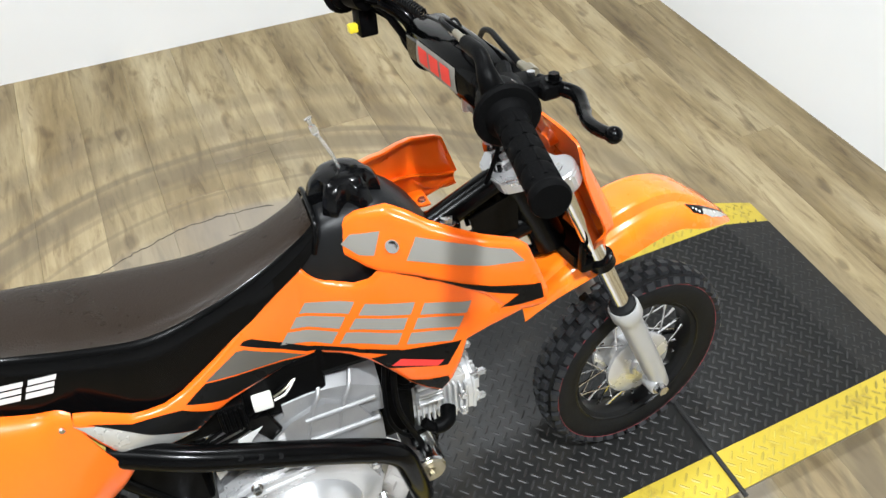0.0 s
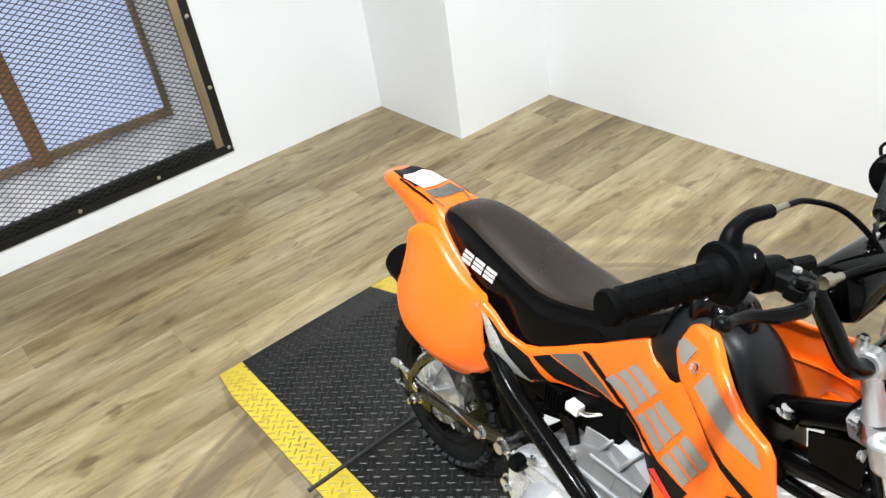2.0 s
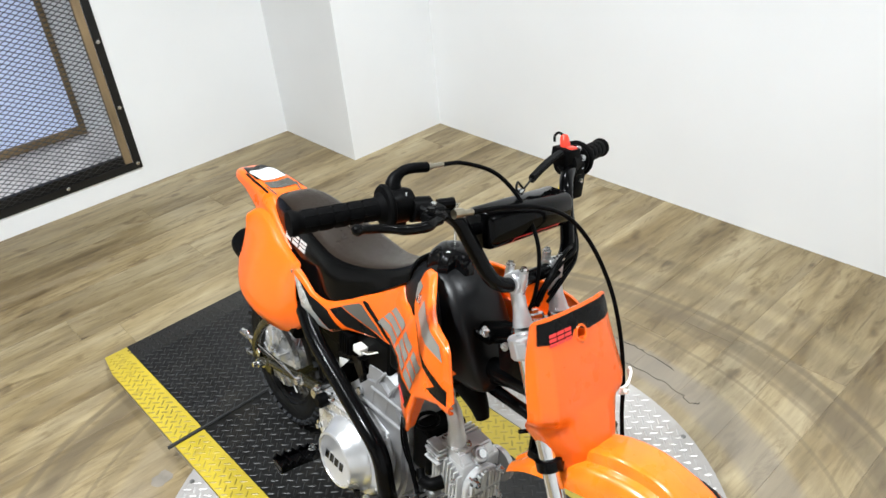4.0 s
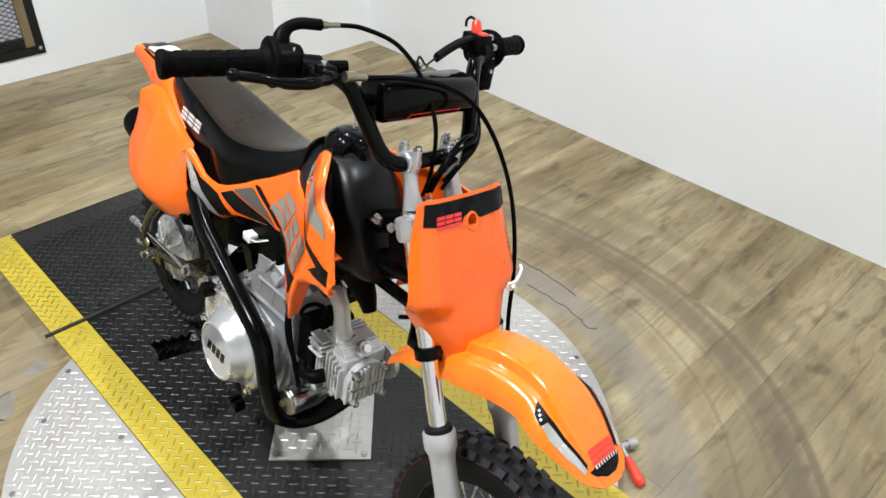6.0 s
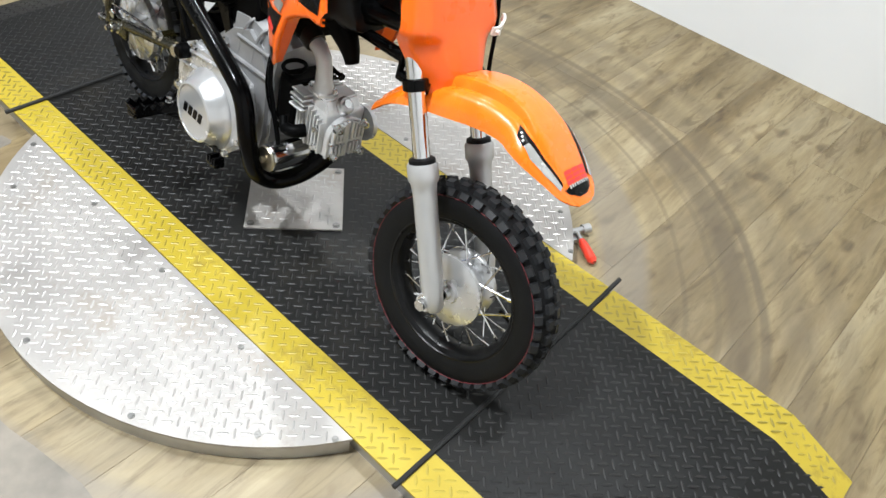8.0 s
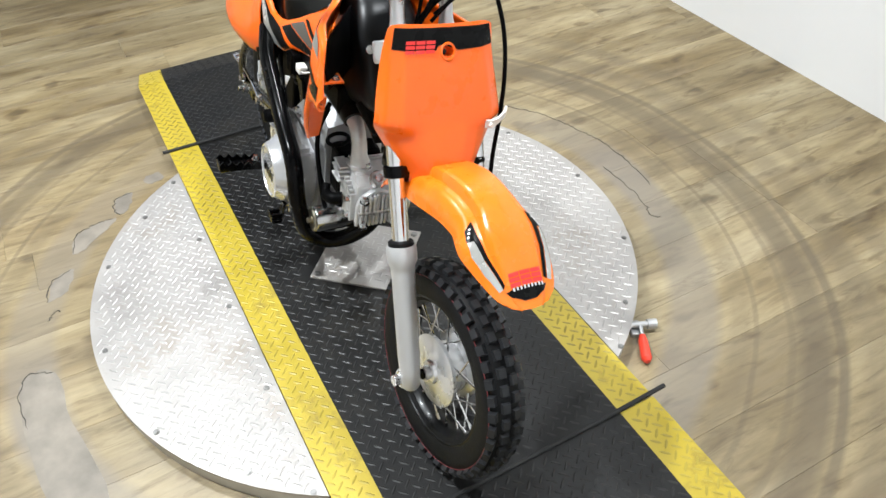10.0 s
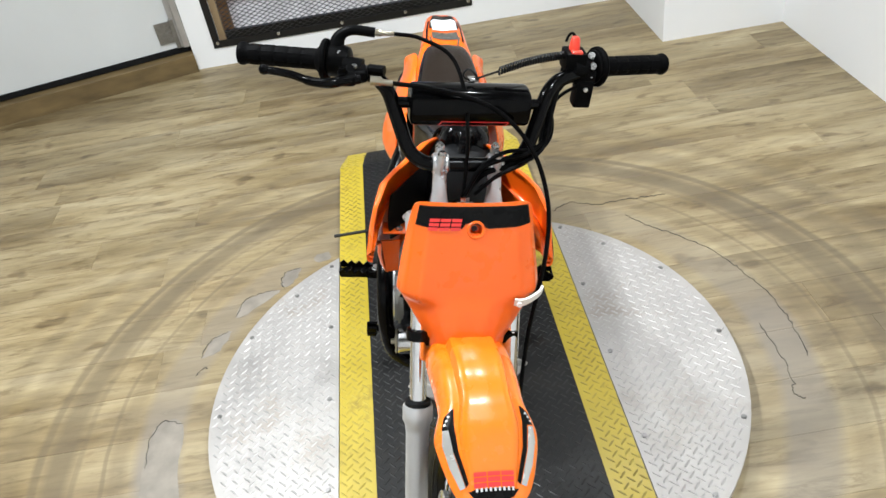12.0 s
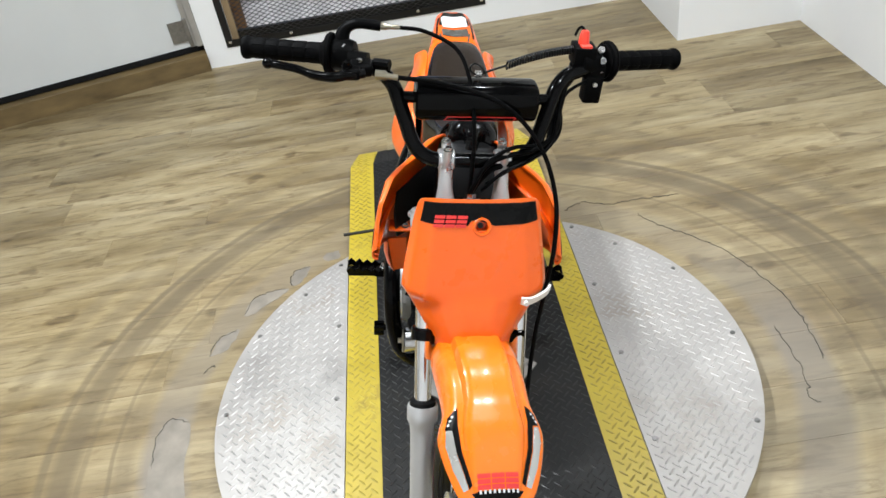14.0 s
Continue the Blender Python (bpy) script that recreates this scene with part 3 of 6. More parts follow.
screen.location = (-0.004, 0, 0)
tagged(screen, "black expanded metal mesh", kind="stuff")

# the timber double door and pale daylight behind the screen
alcove = box((BACK - 0.62, y0 - 0.06, 0.04), (BACK - 0.14, y0, 1.75))
box((BACK - 0.62, y1, 0.04), (BACK - 0.14, y1 + 0.06, 1.75), 0, alcove)
box((BACK - 0.62, y0 - 0.06, 1.69), (BACK - 0.14, y1 + 0.06, 1.75), 0, alcove)
tagged(part("wall_alcove", alcove, WALL), "pale alcove walls behind the metal screen", "wall", kind="structure")
tagged(part("alcove_floor", box((BACK - 0.62, y0 - 0.06, 0.0), (BACK - 0.14, y1 + 0.06, 0.05)), LEDGE_DAYLIT), "dusty concrete ledge brightened for daylight behind the metal screen", "floor", kind="structure")
inner = thing("window_2", "brown timber-framed glazed doors behind the metal screen", "glazed door", Matrix.Translation((BACK - 0.3, 0, 0)), kind="structure")
for nm, lo, hi in (("frame_post", (-0.03, -0.33, 0.21), (0.03, -0.27, 1.69)), ("frame_post", (-0.03, 0.215, 0.21), (0.01, 0.24, 1.69)), ("frame_post", (-0.03, y0, 0.05), (0.01, y0 + 0.05, 1.69)),
                   ("bottom_rail", (-0.02, -0.27, 0.215), (0.015, 0.215, 0.25)), ("bottom_rail", (-0.02, y0 + 0.05, 0.215), (0.015, -0.33, 0.25))):
    part(nm, box(lo, hi, 0.003), WOOD_BRN if nm == "frame_post" and lo[1] < 0 else WOOD_TAN, inner)
for lo, hi in (((-0.012, -0.27, 0.25), (-0.006, 0.215, 1.69)), ((-0.012, y0 + 0.05, 0.25), (-0.006, -0.33, 1.69))):
    part("pane", box(lo, hi), glow("daylit_frosted_pane", (0.5, 0.58, 0.8), 0.42), inner, "frosted pane with pale daylight behind")
# both panels carry the alcove's daylight in their pale colour
part("kick_panel", box((-0.03, y0, 0.05), (-0.015, y1, 0.212)), LEDGE_DAYLIT, inner, "lower panel made pale for daylight")
part("side_panel", box((-0.03, 0.24, 0.212), (-0.015, y1, 1.69)), WALL, inner, "fixed side panel made pale for daylight")
b = box((BACK - 0.7, y0 - 0.1, 0), (BACK - 0.62, y1 + 0.1, 1.8))
tagged(part("wall_alcove_back", b, DOOR_PAINT), "pale wall at the back of the alcove", "wall", kind="structure")

# ---- turntable and ramps ----
R_DISC, HALF, INNER, JOINT, FOLD, END = 0.632, 0.318, 0.238, 0.652, 1.07, 1.212
table = thing("turntable", "round aluminium tread plate turntable with screwed-down cover plates", "turntable", Matrix.Translation((0, 0, 0)))


def segment(sign, r, edge):
    """One side of the disc, cut straight along the ramp."""
    a0 = math.asin(edge / r)
    return [(r * math.cos(a), sign * r * math.sin(a)) for a in (a0 + (math.pi - 2 * a0) * k / 40 for k in range(41))]


for sign in (-1, 1):
    half = part("cover_plate", prism(segment(sign, R_DISC, HALF + 0.002), TOP - 0.006, TOP, "z"), PLATE_ALU, table)
    part("rim_band", prism(segment(sign, R_DISC - 0.004, HALF + 0.004), 0.0, TOP - 0.006, "z"), GALV, table, "grey steel rim band")
    for x in (-0.51, -0.247, 0.008, 0.264, 0.525):
        part("screw", hexbolt(0.0046, 0.0025, True, Matrix.Translation((x, sign * 0.342, TOP))), SCREW_DK, half)
    for x, y in ((-0.40, 0.44), (-0.258, 0.556), (0.003, 0.610), (0.260, 0.560), (0.43, 0.43)):
        part("screw", hexbolt(0.0046, 0.0025, True, Matrix.Translation((x, sign * y, TOP))), SCREW_DK, half)

ramp = thing("ramp", "steel tread plate ramp painted black with yellow edges", "ramp")


def deck(x0, x1, za, zb, thick=0.006, half=HALF, mid=INNER):
    """Black middle and yellow edges of one stretch of the ramp, which narrows to half and mid at x1."""
    for nm, ya, yb, yc, yd, mat in (("black_deck", -INNER, INNER, -mid, mid, PLATE_BLACK), ("yellow_edge", -HALF, -INNER, -half, -mid, PLATE_YELLOW), ("yellow_edge", INNER, HALF, mid, half, PLATE_YELLOW)):
        q = bmesh.new()
        v = [q.verts.new(p) for p in ((x0, ya, za - thick), (x1, yc, zb - thick), (x1, yd, zb - thick), (x0, yb, za - thick), (x0, ya, za), (x1, yc, zb), (x1, yd, zb), (x0, yb, za))]
        for f in ((0, 3, 2, 1), (4, 5, 6, 7), (0, 1, 5, 4), (1, 2, 6, 5), (2, 3, 7, 6), (3, 0, 4, 7)):
            q.faces.new([v[k] for k in f])
        part(nm, q, mat, ramp)


deck(-JOINT, JOINT, TOP, TOP)
for s in (-1, 1):
    deck(s * (JOINT + 0.004), s * FOLD, TOP, TOP - 0.002)
    deck(s * FOLD, s * END, TOP - 0.002, 0.008, 0.006, 0.296, 0.226)
part("under_frame", box((-END + 0.2, -HALF + 0.006, 0), (END - 0.2, HALF - 0.006, TOP - 0.0065)), GALV, ramp, "grey steel frame below the deck")

pivot = thing("pivot_plate", "small square bare aluminium tread plate at the middle of the ramp", "plate", Matrix.Translation((0.008, -0.005, TOP)))
c45 = [(0.147 * math.cos(a), 0.147 * math.sin(a)) for a in (math.pi * k / 2 + 0.04 for k in range(4))]
part("plate", prism(c45, 0.0005, 0.0055, "z", 0.0008), PLATE_ALU, pivot)
for k in range(4):
    a = math.pi * k / 2 + 0.04
    part("screw", hexbolt(0.006, 0.0035, True, Matrix.Translation((0.128 * math.cos(a), 0.128 * math.sin(a), 0.0055))), SCREW_DK, pivot)

# raised lugs: diamonds in a herringbone
def lugs(name, mat, keep, z, parent, label, pitch=0.0190, angle=math.pi / 4, ln=0.0118, wd=0.0027, ht=0.0011):
    vs, fs = [], []
    n = int(1.9 / pitch)
    c45, s45 = math.cos(angle) * pitch, math.sin(angle) * pitch
    for i in range(-n, n + 1):
        for j in range(-n, n + 1):
            x, y = i * c45 - j * s45, i * s45 + j * c45
            if abs(x) > 1.3 or abs(y) > 0.7 or not keep(x, y):
                continue
            a = angle if (i + j) % 2 else angle + math.pi / 2
            c, s = math.cos(a), math.sin(a)
            zz = z(x, y) if callable(z) else z
            k = len(vs)
            for u, v, h in ((ln, 0, 0), (ln * 0.5, wd, 0), (-ln * 0.5, wd, 0), (-ln, 0, 0), (-ln * 0.5, -wd, 0), (ln * 0.5, -wd, 0), (ln * 0.6, 0, ht), (-ln * 0.6, 0, ht)):
                vs.append((x + u * c - v * s, y + u * s + v * c, zz + h - 0.0001))
            fs += [(k, k + 1, k + 6), (k + 1, k + 2, k + 7, k + 6), (k + 2, k + 3, k + 7), (k + 3, k + 4, k + 7), (k + 4, k + 5, k + 6, k + 7), (k + 5, k, k + 6)]
    q = bpy.data.meshes.new(name)
    q.from_pydata(vs, [], fs)
    q.materials.append(mat)
    ob = new(name, q)
    ob.parent = parent
    return tagged(ob, label, kind="stuff")


def off_seams(x):
    return abs(abs(x) - JOINT) > 0.016 and abs(abs(x) - FOLD) > 0.004 and abs(x) < END - 0.022


def deck_z(x, y):
    """The height of the ramp's deck, which falls to both ends and is level across."""
    ax = abs(x)
    if ax < FOLD:
        return TOP
    return TOP - 0.002 - (ax - FOLD) / (END - FOLD) * (TOP - 0.01)


lugs("tread_pattern", LUG_DARK, lambda x, y: abs(y) < INNER - 0.006 and off_seams(x) and (abs(x) + abs(y)) > 0.175, deck_z, ramp, "worn dark raised lugs")
lugs("tread_pattern", LUG_YELLOW, lambda x, y: INNER + 0.006 < abs(y) < HALF - 0.006 - 0.16 * max(0.0, abs(x) - FOLD) and off_seams(x), deck_z, ramp, "worn yellow raised lugs")
lugs("tread_pattern", LUG_ALU, lambda x, y: abs(y) > HALF + 0.014 and math.hypot(x, y) < R_DISC - 0.012, TOP, table, "bright raised lugs")
lugs("tread_pattern", LUG_ALU, lambda x, y: abs(x) + abs(y) < 0.128, 0.0055, pivot, "bright raised lugs")

# black cords in the joints
for s, ya, yb in ((1, -0.332, 0.352), (-1, -0.335, 0.33)):
    cord = tube(spline([(s * (JOINT + 0.004), ya, TOP + 0.003), (s * (JOINT + 0.003), ya * 0.4, TOP + 0.002), (s * (JOINT + 0.001), yb * 0.5, TOP + 0.002), (s * (JOINT - 0.004), yb, TOP + 0.003)], 10), 0.005, 8)
    ob = part("rubber_cord", cord, CORD, None, "", True)
    tagged(ob, "thin black rubber cord lying across the ramp joint", "cord", group="cords in the ramp joints")

# red-handled latch pin beside the disc
latch = thing("latch", "small steel turntable latch with a red plastic handle", "latch", Matrix.Translation((0.478, 0.425, 0.0)) @ Matrix.Rotation(radians(-24), 4, "Z"))
b = box((-0.02, -0.012, 0.0), (0.02, 0.012, 0.012), 0.002)
tube([(0.0, -0.035, 0.02), (0.0, 0.035, 0.02)], 0.007, 12, b)
tube([(0.0, 0.025, 0.02), (0.0, 0.045, 0.02)], 0.011, 12, b)
part("bracket", b, GALV, latch)
part("stem", tube([(0.0, 0.01, 0.02), (0.035, 0.005, 0.018)], 0.005, 10), GALV, latch)
part("handle", tube([(0.03, 0.006, 0.018), (0.045, 0.004, 0.017), (0.09, 0.0, 0.014), (0.098, 0.0, 0.0135)], [0.007, 0.0105, 0.0115, 0.006], 12), RED_PL, latch, "red plastic handle", True)

# cement-filled patches and cracks in the floor, following the ring
def patch(pts, seed):
    """A filled hollow with a ragged edge."""
    r = random.Random(seed)
    out = [p + Vector((r.uniform(-0.004, 0.004), r.uniform(-0.004, 0.004), 0)) for p in spline([(*q, 0) for q in pts + pts[:1]], 4)[:-1]]
    ob = part("floor_patch", prism([(p.x, p.y) for p in out], -0.004, 0.0006, "z"), FILLER)
    return tagged(ob, "grey filler patch in the plank floor", "floor patch", kind="structure")


def crack(path, w=0.0013):
    rnd = random.Random(len(path) * 13 + int(path[0][0] * 100))
    pts = spline([(x, y, 0) for x, y in path], 8)
    pts = [Vector((p.x + rnd.uniform(-0.004, 0.004), p.y + rnd.uniform(-0.004, 0.004), 0.0)) for p in pts]
    vs, fs = [], []
    for k, p in enumerate(pts):
        d = (pts[min(k + 1, len(pts) - 1)] - pts[max(k - 1, 0)]).normalized()
        s = Vector((-d.y, d.x, 0)) * w * (0.25 + 0.75 * rnd.random()) * (1 if 0 < k < len(pts) - 1 else 0.1)
        for q, z in ((p - s, -0.002), (p + s, -0.002), (p + s, 0.0011), (p - s, 0.0011)):
            vs.append((q.x, q.y, z))
    for k in range(len(pts) - 1):
        i = 4 * k
        for a, c in ((0, 1), (1, 2), (2, 3), (3, 0)):
            fs.append((i + a, i + c, i + 4 + c, i + 4 + a))
    me = bpy.data.meshes.new("floor_crack")
    me.from_pydata(vs, [], fs)
    me.materials.append(CRACK)
    return tagged(new("floor_crack", me), "dark crack in the plank floor", "crack", kind="structure")


patch([(-0.635, -0.409), (-0.647, -0.363), (-0.608, -0.362), (-0.600, -0.398)], 2)
patch([(-0.537, -0.505), (-0.580, -0.490), (-0.589, -0.451), (-0.533, -0.462), (-0.506, -0.497)], 3)
patch([(-0.404, -0.628), (-0.474, -0.613), (-0.501, -0.518), (-0.478, -0.521), (-0.412, -0.601)], 4)
patch([(-0.260, -0.711), (-0.328, -0.688), (-0.350, -0.643), (-0.323, -0.639), (-0.271, -0.671)], 5)
patch([(0.35, -0.76), (0.2, -0.79), (-0.003, -0.797), (-0.052, -0.772), (-0.035, -0.721), (0.118, -0.710), (0.33, -0.67)], 6)
crack([(-0.657, 0.35), (-0.687, 0.412), (-0.655, 0.486), (-0.654, 0.541), (-0.652, 0.633), (-0.646, 0.705)], 0.0019)
crack([(-0.583, 0.559), (-0.523, 0.592), (-0.439, 0.667), (-0.346, 0.735), (-0.270, 0.766), (-0.189, 0.791), (-0.100, 0.808), (-0.022, 0.809), (0.089, 0.794)], 0.0014)
crack([(-0.040, 0.734), (0.065, 0.736), (0.146, 0.727), (0.186, 0.714), (0.205, 0.728)], 0.0011)
crack([(0.09, -0.79), (-0.003, -0.797), (-0.052, -0.772), (-0.035, -0.721)], 0.0014)
crack([(-0.260, -0.711), (-0.328, -0.688), (-0.350, -0.643)], 0.0014)
crack([(-0.404, -0.628), (-0.474, -0.613), (-0.495, -0.568), (-0.501, -0.518)], 0.0014)
crack([(-0.506, -0.497), (-0.537, -0.505), (-0.580, -0.490), (-0.589, -0.451)], 0.0014)
crack([(-0.199, -0.717), (-0.222, -0.695), (-0.213, -0.686)], 0.0014)


# ---- the dirt bike: x ahead, y to its left, z up, leaning to its left ----
BIKE_M = pose(0, -0.072, TOP, 0, 0, -3.6) @ pose(0, 0, 0, -10, 0, 0)
bike = thing("dirt_bike", "small new orange and black dirt bike leaning on the ramp", "dirt bike", BIKE_M)
RAKE = radians(24.6)
HEAD_P = Vector((0.29, 0, 0.70))
STEER = Matrix.Translation(HEAD_P) @ Matrix.Rotation(radians(5.7), 4, Vector((-math.sin(RAKE), 0, math.cos(RAKE)))) @ Matrix.Translation(-HEAD_P)
AXLE_F, AXLE_R = Vector((0.527, 0, 0.196)), Vector((-0.517, 0, 0.197))
FORK_D = Vector((math.sin(RAKE), 0, -math.cos(RAKE)))


def fpart(name, bm, mat, parent=bike, label="", smooth=True):
    """A part that turns with the handlebar."""
    return part(name, moved(bm, STEER), mat, parent, label, smooth)


BODY = Matrix.Translation((-0.004, 0.008, -0.010))  # the bodywork on its frame


# -- wheels
def tyre_mesh(width=0.031, outer=0.186):
    prof = [(0.122, 0.020), (0.131, 0.026), (0.142, width * 0.97), (0.157, width * 1.03), (0.170, width * 0.97), (0.179, width * 0.72), (0.185, width * 0.38), (outer, 0)]
    b = turned([(r, -y) for r, y in prof] + [(r, y) for r, y in prof[-2::-1]], 56)
    return b


def knob_mesh(l, w, h):
    q = bmesh.new()
    bmesh.ops.create_cube(q, size=1)
    for v in q.verts:
        f = 0.84 if v.co.z > 0 else 1.1
        v.co = Vector((v.co.x * l * f, v.co.y * w * f, v.co.z * 2 * h))
    me = bpy.data.meshes.new("tread_knob")
    q.to_mesh(me)
    q.free()
    me.materials.append(TREAD)
    return me


KNOBS = [knob_mesh(0.0178, 0.0146, 0.0076), knob_mesh(0.0178, 0.0128, 0.0076)]


def tread(hub):
    """Rows of rubber blocks round the tyre."""
    for y, r, tilt, off in ((0.0088, 0.1840, 0.16, 0.0), (-0.0088, 0.1840, -0.16, 0.5), (0.0262, 0.1762, 0.90, 0.5), (-0.0262, 0.1762, -0.90, 0.0)):
        for k in range(42):
            a = 2 * math.pi * (k + off) / 42
            ob = new("tread_knob", KNOBS[k % 2])
            ob.parent = hub
            ob.matrix_basis = Matrix.Rotation(-a, 4, "Y") @ Matrix.Translation((0, y, r)) @ Matrix.Rotation(-tilt, 4, "X")


def spoke_meshes():
    out = []
    for side, cross in ((1, 1), (1, -1), (-1, 1), (-1, -1)):
        a = cross * 0.62
        p = (0.050 * math.cos(a), side * 0.019, 0.050 * math.sin(a))
        q = (0.1185, side * 0.004, 0)
        d = Vector(q) - Vector(p)
        b = tube([p, Vector(q) - d * 0.17], 0.0017, 6)
        tube([Vector(q) - d * 0.17, q], [0.0026, 0.0030], 6, b)
        me = bpy.data.meshes.new("spoke")
        b.to_mesh(me)
        b.free()
        me.materials.append(CHROME)
        out.append(me)
    return out


def wheel(name, m, hub_profile, label):
    """A spoked wheel round the y axis at m."""
    hub = part(name, turned(hub_profile, 36), ALU_COVER, bike, label, True, m)
    part("tyre", tyre_mesh(), RUBBER, hub, "knobbly black rubber tyre with a thin red line", True)
    tread(hub)
    for s in (-1, 1) if name == "front_wheel" else ():
        part("red_line", turned([(0.1700, s * 0.0299), (0.1706, s * 0.0305), (0.1713, s * 0.0302), (0.1713, s * 0.0292), (0.1700, s * 0.0299)], 72), D_LINE, hub, "thin dull red line")
    rim = [(0.133, 0.027), (0.134, 0.0225), (0.1225, 0.019), (0.116, 0.010), (0.1145, 0.0)]
    inner = [(0.119, 0.0), (0.120, 0.010), (0.127, 0.022), (0.1305, 0.027)]
    part("rim", turned([(r, -y) for r, y in rim] + [(r, y) for r, y in rim[-2::-1]] + [(r, y) for r, y in inner[::-1]] + [(r, -y) for r, y in inner[1:]] + [(rim[0][0], -rim[0][1])], 56), RIM, hub, "black rim", True)
    meshes = spoke_meshes()
    for k in range(32):
        ob = new("spoke", meshes[k % 4])
        ob.parent = hub
        ob.matrix_basis = Matrix.Rotation(2 * math.pi * k / 32, 4, "Y")
    part("valve", tube([(0.112, 0.004, 0.0), (0.085, 0.012, 0.0)], 0.0035, 8), BLACK_PL, hub)
    return hub


front_hub = [(0.0, -0.046), (0.012, -0.046), (0.012, -0.036), (0.020, -0.036), (0.022, -0.0305), (0.030, -0.030), (0.060, -0.0285), (0.065, -0.026), (0.065, -0.020), (0.05, -0.014), (0.046, 0.012), (0.058, 0.016), (0.062, 0.02), (0.062, 0.026), (0.05, 0.03), (0.02, 0.034), (0.014, 0.046), (0.0, 0.046)]
fw = wheel("front_wheel", STEER @ Matrix.Translation(AXLE_F), front_hub, "spoked front wheel with silver drum hub")
part("hub_cap", turned([(0.0, -0.0465), (0.009, -0.0465), (0.009, -0.05), (0.0, -0.05)], 16), BLACK_PL, fw)
rear_hub = [(0.0, -0.052), (0.014, -0.052), (0.02, -0.046), (0.03, -0.050), (0.062, -0.044), (0.080, -0.037), (0.083, -0.026), (0.074, -0.02), (0.046, -0.014), (0.046, 0.012), (0.056, 0.016), (0.06, 0.026), (0.03, 0.034), (0.02, 0.05), (0.0, 0.05)]
rw = wheel("rear_wheel", Matrix.Translation(AXLE_R), rear_hub, "spoked rear wheel with silver brake drum")
for k in range(10):
    a = 2 * math.pi * k / 10
    part("drum_rib", tube([(0.022 * math.cos(a), -0.0495, 0.022 * math.sin(a)), (0.074 * math.cos(a), -0.0408, 0.074 * math.sin(a))], 0.003, 6), ALU_COVER, rw, "", True)
gear = bmesh.new()
teeth = [((0.083 if k % 2 else 0.078) * math.cos(math.pi * k / 37), (0.083 if k % 2 else 0.078) * math.sin(math.pi * k / 37)) for k in range(74)]
prism(teeth, 0.040, 0.043, "y", 0, gear)
part("sprocket", gear, ZINC, rw)

# -- fork
LEG_Y = 0.074
top_leg = Vector((0.4345, 0, 0.412))
for s in (-1, 1):
    o = Vector((0, s * LEG_Y, 0))
    u = FORK_D
    p = top_leg + o
    length = 0.245
    radii = [(0.0, 0.0225), (0.004, 0.0245), (0.026, 0.0245), (0.034, 0.0205), (0.05, 0.019), (0.19, 0.0185), (0.215, 0.0175), (length, 0.0155), (length + 0.006, 0.011)]
    leg = tube([p + u * d for d, _ in radii], [r for _, r in radii], 24)
    lug = turned([(0.0, -0.014), (0.016, -0.014), (0.017, -0.012), (0.017, 0.012), (0.016, 0.014), (0.0, 0.014)], 24, None, Matrix.Translation(AXLE_F + o + Vector((-0.004, 0, 0.0))))
    leg = join(leg, lug)
    leg = fpart("fork_leg", leg, FORK_LEG, bike, "satin silver lower fork leg")
    fpart("dust_seal", tube([p - u * 0.008, p - u * 0.006, p + u * 0.002], [0.017, 0.0205, 0.0212], 20), RUBBER, leg)
    fpart("stanchion", tube([p + u * 0.01, p - u * 0.308], 0.0135, 20), CHROME, leg, "chrome fork tube")
    nut = AXLE_F + o + Vector((-0.004, s * 0.014, 0))
    fpart("axle_nut", hexbolt(0.0105, 0.013, True, towards(nut, (0, s, 0))), ZINC, leg, "", False)
    if s < 0:
        clamp = top_leg + o - u * 0.118
        band = tube([clamp - u * 0.009, clamp - u * 0.0075, clamp + u * 0.0075, clamp + u * 0.009], [0.0175, 0.020, 0.020, 0.0175], 20)
        box((clamp.x - 0.034, clamp.y - 0.008, clamp.z - 0.006), (clamp.x - 0.012, clamp.y + 0.006, clamp.z + 0.008), 0.002, band)
        box((clamp.x - 0.036, clamp.y - 0.007, clamp.z - 0.006), (clamp.x - 0.030, clamp.y + 0.005, clamp.z + 0.045), 0.002, band)
        tube([clamp + Vector((-0.033, -0.004, 0.041)), clamp + Vector((-0.041, -0.028, 0.045))], 0.0032, 8, band)
        fpart("fork_clamp", band, BLACK, leg, "black fork clamp with a cable guide")
    tube_cap = top_leg + o - u * 0.308
    fpart("fork_cap", hexbolt(0.009, 0.005, True, towards(tube_cap, -u)), ZINC, leg, "", False)
axle = tube([AXLE_F + Vector((-0.004, -LEG_Y, 0)), AXLE_F + Vector((-0.004, LEG_Y, 0))], 0.0062, 12)
fpart("front_axle", axle, ZINC)
lowc = top_leg - FORK_D * 0.115
b = prism([(lowc.x - 0.035, -0.06), (lowc.x + 0.012, -0.085), (lowc.x + 0.02, 0), (lowc.x + 0.012, 0.085), (lowc.x - 0.035, 0.06)], -0.012, 0.012, "z", 0.003)
b = moved(b, Matrix.Translation((0, 0, lowc.z)))
fpart("lower_triple_clamp", b, BLACK, bike, "black lower triple clamp", False)
upc = top_leg - FORK_D * 0.296
tri_m = Matrix.Translation(upc) @ Matrix.Rotation(-RAKE, 4, "Y")
out = [(-0.062, -0.03), (-0.066, 0.0), (-0.062, 0.03), (-0.02, 0.062), (-0.014, 0.09), (0.006, 0.099), (0.022, 0.09), (0.024, 0.07), (0.012, 0.04), (0.012, -0.04), (0.024, -0.07), (0.022, -0.09), (0.006, -0.099), (-0.014, -0.09), (-0.02, -0.062)]
